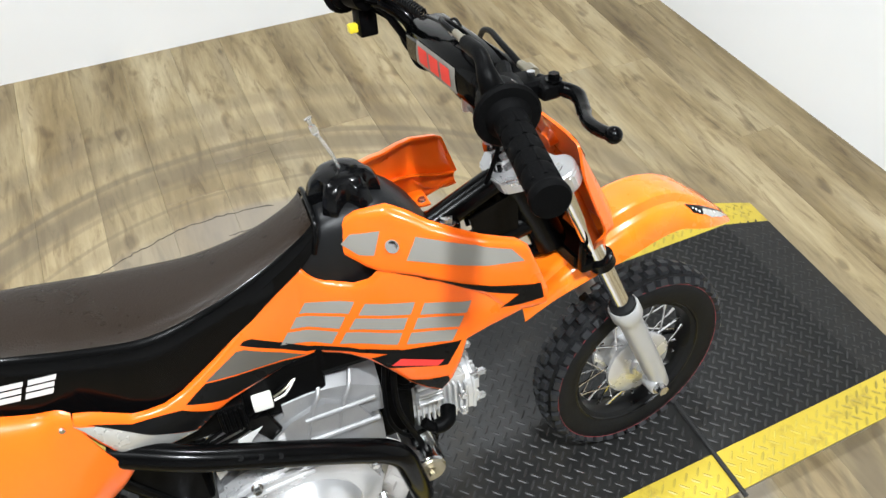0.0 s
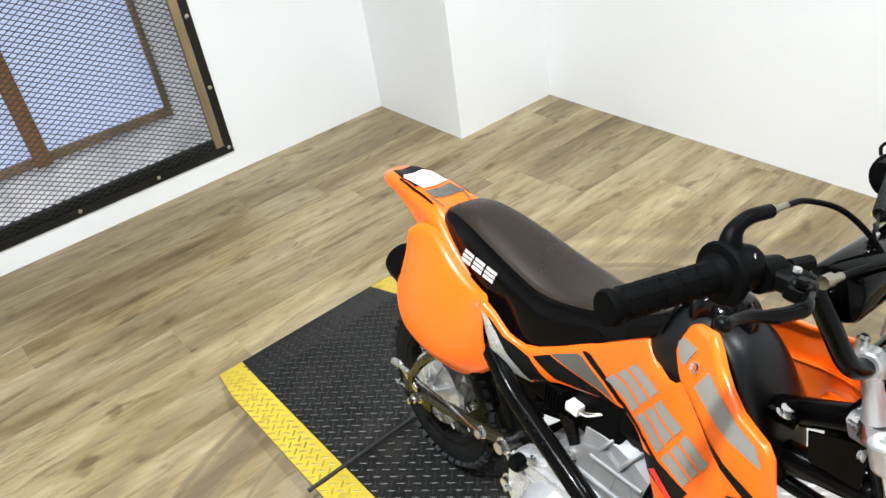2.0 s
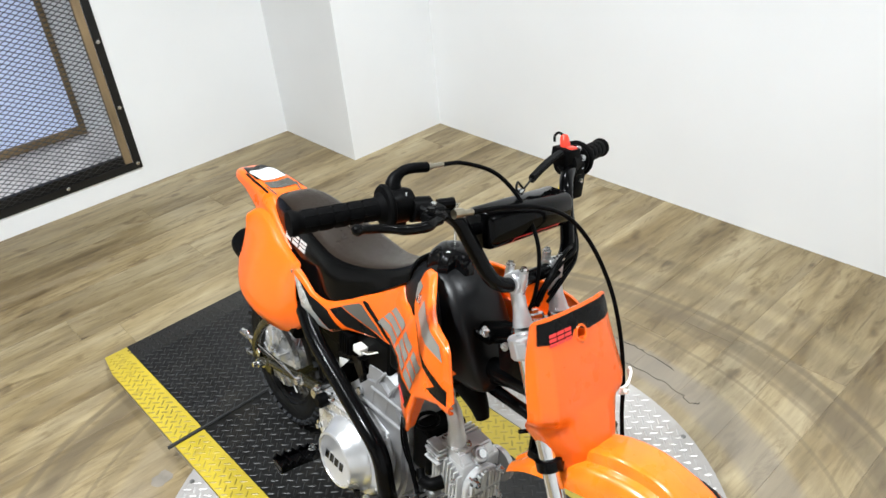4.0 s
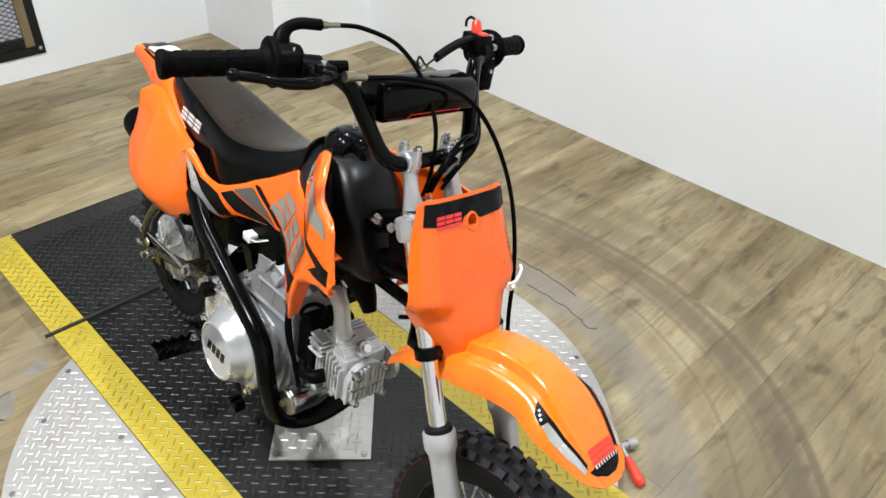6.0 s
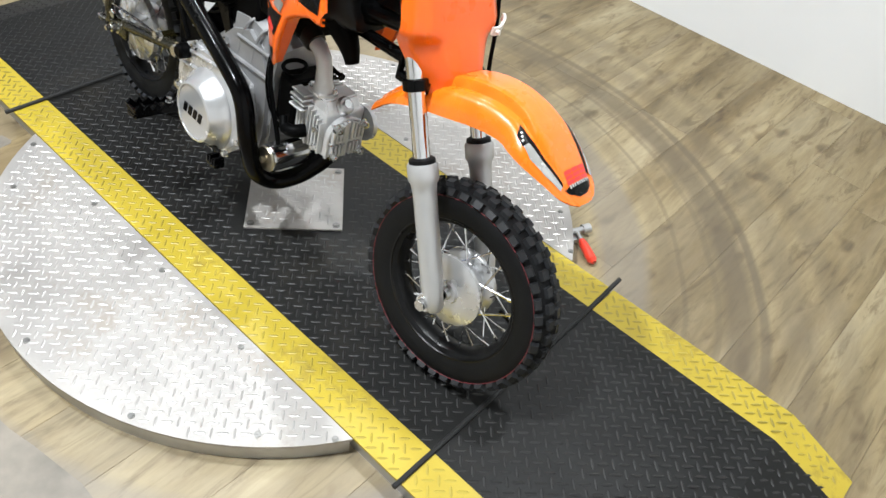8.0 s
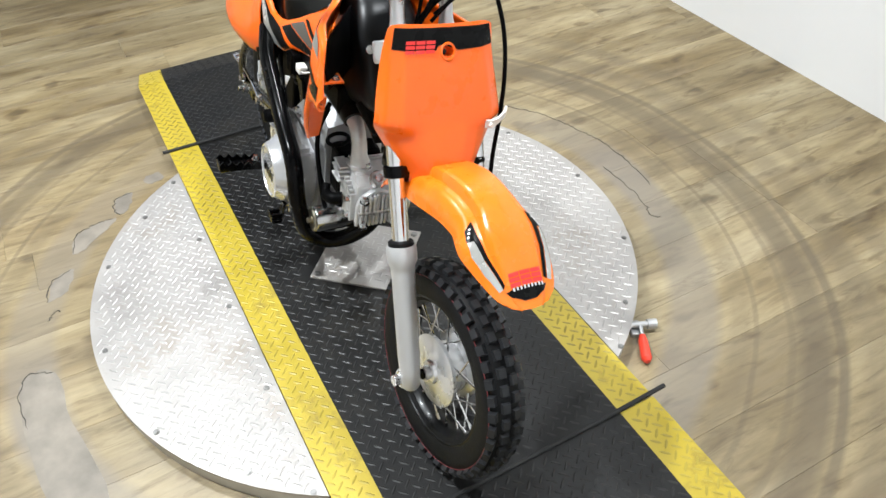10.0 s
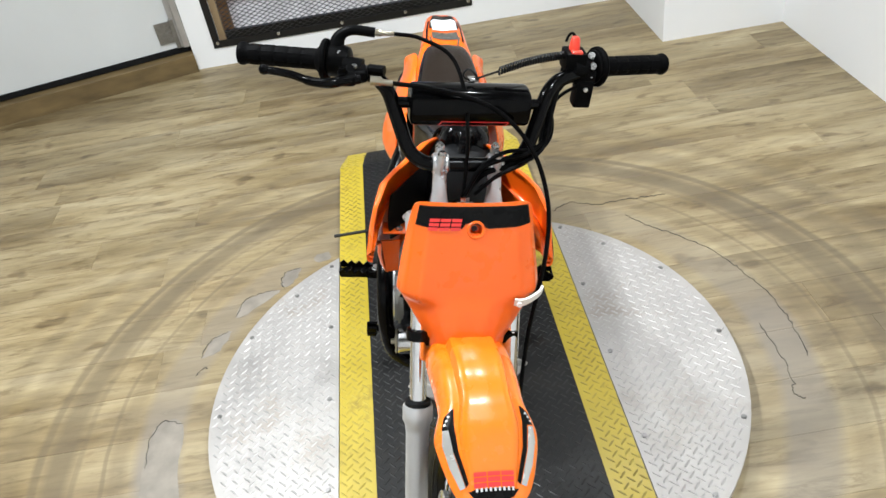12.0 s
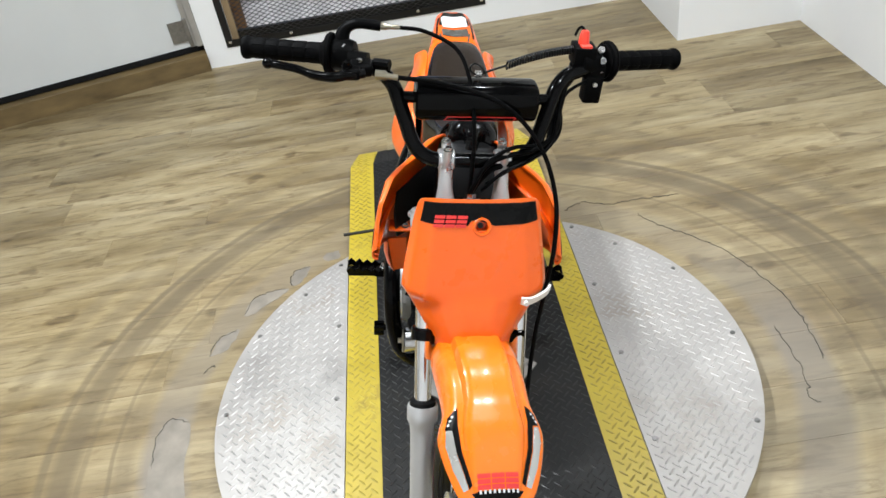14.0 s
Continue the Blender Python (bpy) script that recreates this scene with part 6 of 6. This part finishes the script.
# -- swingarm and rear axle
for s in (-1, 1):
    arm = tube(rounded([(-0.235, s * 0.070, 0.268), (-0.34, s * 0.075, 0.246), (-0.555, s * 0.080, 0.200)], 0.05), 0.0125, 14)
    box((-0.575, s * 0.080 - 0.004, 0.180), (-0.475, s * 0.080 + 0.004, 0.222), 0.003, arm)
    ar = part("swingarm", arm, SWING_REFLECT, bike, "glossy black swingarm arm", True)
    part("axle_nut", hexbolt(0.0115, 0.014, True, towards(AXLE_R + Vector((0, s * 0.084, 0)), (0, s, 0))), ZINC, ar)
    part("axle_end", tube([AXLE_R + Vector((0, s * 0.098, 0)), AXLE_R + Vector((0, s * 0.110, 0))], 0.006, 10), ZINC, ar)
    adj = tube([(-0.535, s * 0.086, 0.200), (-0.60, s * 0.086, 0.190)], 0.0038, 8)
    hexbolt(0.0075, 0.009, True, towards((-0.580, s * 0.086, 0.193), (-1, 0, -0.15)), adj)
    part("chain_adjuster", adj, ZINC, ar)
part("swingarm_brace", tube([(-0.36, -0.075, 0.245), (-0.36, 0.075, 0.245)], 0.011, 12), SWING_REFLECT, bike, "", True)
fender_stay = tube(spline([(-0.30, -0.085, 0.435), (-0.385, -0.094, 0.405), (-0.465, -0.100, 0.335), (-0.515, -0.098, 0.265), (-0.53, -0.090, 0.215)], 5), 0.010, 10)
part("brake_torque_arm", fender_stay, SWING_REFLECT, bike, "black bent stay beside the rear hub", True)
rod = tube(spline([(-0.575, -0.098, 0.255), (-0.48, -0.098, 0.262), (-0.38, -0.106, 0.278), (-0.283, -0.116, 0.292)], 6), 0.0032, 8)
rod_o = part("brake_rod", rod, CHROME, bike, "bright rear brake rod", True)
part("rod_nut", tube([(-0.588, -0.098, 0.254), (-0.562, -0.098, 0.256)], 0.0085, 10), ZINC, rod_o)
part("rod_spring", tube([(-0.562, -0.098, 0.256), (-0.53, -0.098, 0.259)], 0.0055, 10), ZINC, rod_o)
part("brake_arm", prism([(-0.585, 0.262), (-0.565, 0.268), (-0.50, 0.238), (-0.505, 0.222)], -0.100, -0.094, "y", 0.002), ZINC, rod_o)
part("rod_pivot", hexbolt(0.0095, 0.012, True, towards((-0.275, -0.112, 0.294), (0, -1, 0.1))), ZINC, rod_o)
piv = tube([(-0.245, -0.085, 0.270), (-0.245, 0.085, 0.270)], 0.014, 14)
pv = part("swingarm_pivot", piv, ZINC, bike, "", True)
part("pivot_nut", hexbolt(0.013, 0.014, True, towards((-0.245, -0.085, 0.270), (0, -1, 0))), ZINC, pv)
part("pivot_nut", hexbolt(0.011, 0.012, True, towards((-0.222, -0.088, 0.205), (0, -1, 0))), ZINC, pv)
chain = prism([(-0.50, 0.276), (-0.10, 0.300), (-0.10, 0.292), (-0.50, 0.268)], 0.036, 0.046, "y")
prism([(-0.50, 0.124), (-0.10, 0.250), (-0.10, 0.242), (-0.50, 0.116)], 0.036, 0.046, "y", 0, chain)
part("drive_chain", chain, ZINC, bike)

# -- engine
ENG = Vector((-0.075, 0, 0.245))
COVER_X, COVER_Z = -0.013, -0.018
case = bmesh.new()
out = [(-0.205, 0.225), (-0.200, 0.300), (-0.150, 0.345), (-0.085, 0.405), (-0.030, 0.425), (0.020, 0.400), (0.048, 0.345), (0.050, 0.225), (0.030, 0.165), (-0.055, 0.145), (-0.150, 0.160)]
prism(out, -0.062, 0.070, "y", 0.010, case)
engine = part("engine", case, ALU_CASE, bike, "cast aluminium single-cylinder engine", True, Matrix.Translation((0.004, -0.013, 0.0)))
# upper case hump with ribs
hump = bmesh.new()
loft([[(x, y, z) for x, y, z in ((cx - 0.055 * q, -0.058, 0.36), (cx - 0.055 * q, -0.052, 0.43 * q + 0.36 * (1 - q)), (cx - 0.05 * q, 0.0, 0.455 * q + 0.36 * (1 - q)), (cx - 0.055 * q, 0.052, 0.43 * q + 0.36 * (1 - q)), (cx - 0.055 * q, 0.06, 0.36))] for cx, q in ((-0.035, 0.92), (0.005, 1.0), (0.035, 1.0), (0.062, 0.9), (0.085, 0.6))], hump)
part("starter_hump", hump, ALU_CASE, engine, "ribbed cast top of the crankcase", True)
for x in (-0.062, -0.018):
    part("case_rib", tube(spline([(x, -0.060, 0.345), (x + 0.012, -0.060, 0.40), (x + 0.028, -0.052, 0.432), (x + 0.04, 0.0, 0.452)], 4), 0.0032, 8), ALU_CASE, engine, "", True)
part("case_rib", tube([(-0.135, -0.064, 0.345), (0.042, -0.064, 0.352)], 0.0045, 8), ALU_CASE, engine, "", True)
part("case_rib", tube([(-0.06, -0.064, 0.392), (0.04, -0.062, 0.395)], 0.0035, 8), ALU_CASE, engine, "", True)
cov = bmesh.new()
out = [(-0.208, 0.212), (-0.212, 0.262), (-0.195, 0.318), (-0.150, 0.342), (-0.075, 0.345), (0.005, 0.325), (0.032, 0.262), (0.020, 0.200), (-0.030, 0.155), (-0.11, 0.148), (-0.175, 0.170)]
prism(out, -0.098, -0.062, "y", 0.008, cov)
cover = part("clutch_cover", cov, ALU_COVER, engine, "smooth silver right crankcase cover", True)
rnd_cov = turned([(0.082, -0.094), (0.080, -0.102), (0.070, -0.114), (0.0615, -0.128), (0.0595, -0.133), (0.0565, -0.135), (0.054, -0.135), (0.053, -0.1325), (0.0, -0.1325)], 48, None, Matrix.Translation((ENG.x + COVER_X, 0, ENG.z + COVER_Z)))
rc = part("round_cover", rnd_cov, ALU_COVER, engine, "round silver clutch cover with a dark badge", True)
for k in range(4):
    x = ENG.x + COVER_X - 0.034 + 0.017 * k
    part("badge_bar", prism([(x, ENG.z + COVER_Z - 0.011), (x + 0.011, ENG.z + COVER_Z - 0.011), (x + 0.016, ENG.z + COVER_Z + 0.009), (x + 0.005, ENG.z + COVER_Z + 0.009)], -0.1340, -0.1325, "y"), D_BLACK, rc)
for x, z in ((-0.200, 0.225), (-0.198, 0.300), (-0.145, 0.334), (0.018, 0.300), (0.022, 0.215), (-0.055, 0.158), (-0.135, 0.158), (-0.02, 0.165)):
    part("cover_bolt", hexbolt(0.0062, 0.009, True, towards((x, -0.098, z), (0, -1, 0))), ZINC, cover)
for z, w in ((0.322, 0.13), (0.29, 0.11)):
    part("cover_rib", tube([(-0.195, -0.0985, z - 0.01), (-0.195 + w, -0.0985, z + 0.008)], 0.004, 8), ALU_COVER, cover, "", True)
part("oil_filler", turned([(0.0, -0.122), (0.010, -0.122), (0.015, -0.117), (0.0155, -0.100), (0.011, -0.096)], 20, None, Matrix.Translation((-0.172, 0, 0.312))), BLACK_PL, engine, "black oil filler cap", True)
# finned cylinder and head
cyl = box((0.050, -0.036, 0.282), (0.140, 0.036, 0.354), 0.006)
cylinder = part("cylinder", cyl, ALU_HEAD, engine, "finned aluminium cylinder", False)
for k in range(4):
    x = 0.104 + k * 0.0088
    part("cooling_fin", box((x, -0.040, 0.268), (x + 0.004, 0.050, 0.366), 0.0012, None, 1), ALU_HEAD, engine)
for k in range(4):
    z = 0.3375 + k * 0.0098
    part("cooling_fin", box((0.104, -0.060 + 0.003 * (k % 2), z), (0.142, -0.036, z + 0.0042), 0.001, None, 1), ALU_HEAD, engine)
hb = box((0.138, -0.038, 0.268), (0.186, 0.050, 0.352), 0.005)
prism([(0.136, 0.345), (0.186, 0.345), (0.184, 0.354), (0.172, 0.372), (0.136, 0.374)], -0.036, 0.040, "y", 0.003, hb)
head = part("cylinder_head", hb, ALU_HEAD, engine, "finned cylinder head", False)
for k in range(5):
    x = 0.144 + k * 0.0092
    part("head_fin", box((x, -0.049, 0.274 + 0.003 * (k % 2)), (x + 0.0038, -0.036, 0.352 - 0.004 * k), 0.001, None, 1), ALU_HEAD, head)
vc = bmesh.new()
arch = [(0.040 * math.cos(a), 0.308 + 0.038 * math.sin(a)) for a in (math.pi * k / 12 for k in range(13))]
prism([(-0.040, 0.270), (0.040, 0.270)] + arch, 0.186, 0.199, "x", 0.003, vc)
vco = part("valve_cover", vc, ALU_HEAD, engine, "ribbed arched valve cover", False)
for y in (-0.0330, -0.0245, -0.0160, -0.0085, 0.0085, 0.0160, 0.0245, 0.0330):
    top = 0.306 + 0.036 * math.sqrt(max(0.0, 1 - (y / 0.040) ** 2))
    for lo, hi in ((0.274, 0.298), (0.306, top)):
        part("cover_rib", box((0.197, y - 0.0023, lo), (0.209, y + 0.0023, hi), 0.001, None, 1), ALU_HEAD, vco)
part("cover_rib", box((0.197, -0.0385, 0.300), (0.206, 0.0385, 0.3045), 0.001, None, 1), ALU_HEAD, vco)
part("cover_rib", box((0.197, -0.0035, 0.272), (0.206, 0.0035, 0.342), 0.001, None, 1), ALU_HEAD, vco)
rim = [(0.199, y * 0.98, 0.308 + (z - 0.308) * 0.98) for y, z in arch]
part("cover_rim", tube([(0.199, 0.0392, 0.272)] + rim + [(0.199, -0.0392, 0.272)], 0.0032, 8), ALU_HEAD, vco, "", True)
part("cam_cap", tube([(0.184, 0.050, 0.318), (0.184, 0.059, 0.318), (0.184, 0.063, 0.318)], [0.034, 0.034, 0.030], 28), ALU_COVER, vco, "round cam chain cap", True)
for y in (-0.030, 0.030):
    for z in (0.279, 0.335):
        part("head_stud", tube([(0.196, y, z), (0.222, y, z)], 0.0032, 8), ZINC, head, "", True)
        part("head_nut", hexbolt(0.0068, 0.012, True, towards((0.207, y, z), (1, 0, 0))), ZINC, head)
for z in (0.285, 0.322):
    part("head_nut", hexbolt(0.0055, 0.009, True, towards((0.176, -0.0475, z), (0, -1, 0))), ZINC, head)
cap_m = towards((0.176, 0.004, 0.356), (0.7, 0, 0.7))
vcap = part("valve_cap", turned([(0.0, 0.014), (0.013, 0.014), (0.0165, 0.011), (0.0175, -0.004)], 24, None, cap_m @ Matrix.Rotation(math.pi / 2, 4, "X")), ALU_COVER, engine, "bright valve cap", True)
part("cap_hexagon", hexbolt(0.0085, 0.006, False, cap_m @ Matrix.Translation((0, 0, 0.013))), CHROME, vcap)
# intake pipe up to the rubber boot
part("intake_pipe", tube([(0.146, -0.020, 0.374), (0.145, -0.020, 0.384), (0.144, -0.021, 0.394), (0.142, -0.022, 0.418), (0.136, -0.023, 0.437), (0.124, -0.024, 0.450), (0.108, -0.026, 0.456)], [0.0195, 0.0185, 0.0155, 0.0142, 0.0142, 0.0145, 0.0150], 20), ALU_HEAD, engine, "cast intake pipe", True)
flange = part("intake_flange", prism([(0.120, -0.034), (0.132, -0.042), (0.160, -0.040), (0.172, -0.020), (0.164, 0.000), (0.136, 0.004), (0.122, -0.008)], 0.371, 0.379, "z", 0.002), ALU_HEAD, engine)
for x, y in ((0.127, -0.031), (0.164, -0.010)):
    part("flange_bolt", hexbolt(0.0052, 0.007, True, Matrix.Translation((x, y, 0.379))), ZINC, flange)
part("intake_boot", tube(spline([(0.050, -0.024, 0.476), (0.080, -0.025, 0.470), (0.100, -0.026, 0.460), (0.116, -0.026, 0.454)], 5), [0.025 - 0.0004 * k for k in range(16)], 18), STEEL_DK, engine, "dark intake coupling", True)
# added block stands for inner shadow and keeps light off the crankcase
part("tank_shade_block", box((-0.030, -0.050, 0.452), (0.100, 0.032, 0.515), 0.012), BLACK_PL, engine, "black block filling the dark space under the tank")
part("starter_motor", tube([(0.102, -0.093, 0.226), (0.102, -0.091, 0.226), (0.102, -0.087, 0.226), (0.102, 0.03, 0.228)], [0.0225, 0.0255, 0.027, 0.027], 32), CHROME_DK, engine, "dark chromed starter motor", True)
part("starter_cap", join(tube([(0.102, -0.0965, 0.226), (0.102, -0.0932, 0.226)], [0.0228, 0.0252], 28), hexbolt(0.006, 0.009, True, towards((0.102, -0.0965, 0.226), (0, -1, 0)))), BRASS, engine, "brass-coloured starter end cap", True)
part("starter_lead", tube(spline([(0.085, -0.06, 0.235), (0.098, -0.07, 0.262), (0.085, -0.075, 0.31), (0.068, -0.078, 0.37), (0.066, -0.074, 0.42), (0.075, -0.06, 0.47)], 6), 0.0048, 8), BLACK_PL, engine, "black cable", True)
part("starter_lead", tube(spline([(0.11, -0.055, 0.275), (0.08, -0.066, 0.29), (0.055, -0.072, 0.34), (0.052, -0.070, 0.40), (0.06, -0.055, 0.45)], 6), 0.0035, 8), BLACK_PL, engine, "black cable", True)
part("spark_plug_boot", tube(spline([(0.150, -0.052, 0.305), (0.140, -0.072, 0.302), (0.118, -0.074, 0.30), (0.105, -0.068, 0.312)], 5), [0.0125] * 5 + [0.0115] * 5 + [0.008] * 6, 12), BLACK_PL, engine, "black spark plug boot", True)
part("clamp_ring", tube(spline([(0.09 + 0.02 * math.cos(a), -0.045 + 0.02 * math.sin(a), 0.40 + 0.004 * math.sin(a)) for a in (k * math.pi / 4 for k in range(9))], 3), 0.004, 8), BLACK_PL, engine, "", True)
# two boxes added to fill the dark void and block the view through
part("void_box", box((-0.27, -0.050, 0.405), (-0.02, 0.050, 0.500), 0.010), BLACK_PL, engine, "black box filling the dark void below the seat")
part("void_box_rear", box((-0.300, -0.045, 0.270), (-0.205, 0.045, 0.470), 0.008), BLACK_PL, engine, "black box filling the dark void behind the engine")
# added block stands for the dark gap between case and head
part("dark_gap_block", box((0.048, -0.044, 0.272), (0.100, 0.044, 0.372), 0.008), BLACK_PL, engine, "black block filling the dark gap behind the cylinder")
# connectors, wiring and brackets under the seat panel
cn = box((-0.120, -0.068, 0.444), (-0.094, -0.044, 0.460), 0.003)
conn = part("wire_connector", cn, NYLON, engine, "white wire connector")
for k in range(4):
    part("lead", tube(spline([(-0.092, -0.064 + 0.006 * k, 0.453), (-0.075, -0.062 + 0.006 * k, 0.458 + 0.002 * k), (-0.055, -0.045, 0.468), (-0.03, -0.03, 0.475)], 4), 0.0016, 6), (NYLON, BRASS, BLACK_PL, RED_PL)[k], conn)
reg = bmesh.new()
box((-0.165, -0.068, 0.425), (-0.130, -0.034, 0.470), 0.003, reg)
for k in range(5):
    box((-0.162 + k * 0.0065, -0.0735, 0.427), (-0.159 + k * 0.0065, -0.066, 0.468), 0.0006, reg, 1)
part("regulator", reg, BLACK_PL, engine, "finned black regulator")
part("engine_mount", prism([(-0.150, 0.425), (-0.105, 0.425), (-0.085, 0.365), (-0.100, 0.350), (-0.120, 0.385)], -0.058, -0.050, "y", 0.002), BLACK, engine)
part("mount_bolt", hexbolt(0.009, 0.012, True, towards((-0.096, -0.060, 0.362), (0, -1, 0.1))), ZINC, engine)
for pts in ([(-0.19, 0.395), (-0.158, 0.375), (-0.188, 0.352)], [(-0.150, 0.418), (-0.115, 0.43), (-0.150, 0.39)]):
    part("paper_tag", prism(pts, -0.080, -0.079, "y"), D_WHITE, engine)
for k in range(3):
    part("lead", tube(spline([(-0.05, -0.035, 0.47), (-0.12, -0.055, 0.435 - 0.01 * k), (-0.17, -0.05, 0.41 - 0.012 * k), (-0.215, -0.045, 0.38)], 5), 0.0026, 6), BLACK_PL, engine, "", True)

# -- foot pegs, pedals
def peg(s):
    drop, out = (0.010, 0.026) if s > 0 else (0.0, 0.0)
    base = Vector((-0.150, s * (0.150 + out), 0.210 - drop))
    tip = Vector((-0.142, s * (0.242 + out), 0.225 - drop))
    d = (tip - base).normalized()
    w = Vector((1, 0, 0))
    b = bmesh.new()
    n = 11
    for sx in (-1, 1):
        teeth = []
        for k in range(n):
            t = k / (n - 1)
            teeth.append((t, 0.011 if k % 2 else 0.001))
        lo = [(0.97, -0.008), (0.0, -0.010)]
        vs0 = [base + d * (t * (tip - base).length) + w * (sx * 0.0145) + Vector((0, 0, h)) for t, h in teeth + lo]
        vs1 = [p + w * (sx * 0.004) for p in vs0]
        a, c = [b.verts.new(p) for p in vs0], [b.verts.new(p) for p in vs1]
        b.faces.new(a)
        b.faces.new(c[::-1])
        for j in range(len(a)):
            b.faces.new((a[j], c[j], c[(j + 1) % len(a)], a[(j + 1) % len(a)]))
    for t in (0.0, 0.35, 0.7, 0.97):
        p = base + d * (t * (tip - base).length)
        box((p.x - 0.017, p.y - 0.002, p.z - 0.009), (p.x + 0.017, p.y + 0.002, p.z + 0.002), 0.001, b, 1)
    box((base.x - 0.011, min(base.y, tip.y) + 0.002, base.z - 0.008), (base.x + 0.019, max(base.y, tip.y) - 0.004, base.z + 0.004), 0.003, b, 1)
    pg = part("foot_peg", b, BLACK, bike, "toothed black folding foot peg")
    part("peg_mount", tube([(-0.15, s * 0.06, 0.20), (-0.15, s * (0.155 + out), 0.206 - drop)], 0.012, 12), BLACK, pg, "", True)
    part("peg_pin", hexbolt(0.006, 0.010, True, towards((-0.15, s * (0.158 + out), 0.216 - drop), (0, 0, 1))), ZINC, pg)


for s in (-1, 1):
    peg(s)
pedal = tube(rounded([(-0.17, -0.100, 0.185), (-0.05, -0.118, 0.165), (0.025, -0.150, 0.185)], 0.03), 0.006, 10)
pd = part("brake_pedal", pedal, BLACK, bike, "black rear brake pedal", True)
tip = bmesh.new()
for k in range(4):
    box((0.012 + k * 0.008, -0.172, 0.182), (0.016 + k * 0.008, -0.150, 0.196 + 0.004 * (k % 2)), 0.001, tip, 1)
box((0.010, -0.172, 0.178), (0.042, -0.150, 0.188), 0.003, tip)
part("pedal_tip", tip, BLACK, pd, "toothed pedal tip")

# ---- floor planks ----
PW, PL, GAP = 0.152, 1.22, 0.0003
plank_meshes = {}


def plank_mesh(length):
    key = round(length, 3)
    if key not in plank_meshes:
        w, h, c = PW / 2 - GAP / 2, length / 2 - GAP / 2, 0.0005
        vs = [(-w, -h, -0.006), (w, -h, -0.006), (w, h, -0.006), (-w, h, -0.006), (-w, -h, -c), (w, -h, -c), (w, h, -c), (-w, h, -c),
              (-w + c, -h + c, 0), (w - c, -h + c, 0), (w - c, h - c, 0), (-w + c, h - c, 0)]
        fs = [(8, 9, 10, 11)]
        for a, d in ((0, 4), (4, 8)):
            fs += [(a + k, a + (k + 1) % 4, d + (k + 1) % 4, d + k) for k in range(4)]
        me = bpy.data.meshes.new("plank")
        me.from_pydata(vs, [], fs)
        me.materials.append(PLANK)
        plank_meshes[key] = me
    return plank_meshes[key]


rnd = random.Random(4)
x = -2.44
while x < 1.85:
    y = -3.05 - round(rnd.uniform(0.0, 1.0), 2)
    while y < 1.7:
        y2 = min(y + PL, 1.74)
        ya = max(y, -3.08)
        if y2 - ya > 0.05:
            ob = new("plank", plank_mesh(round(y2 - ya, 2)))
            ob.location = (x + PW / 2, (ya + y2) / 2, 0)
            ob.parent = floor
        y = y2
    x += PW
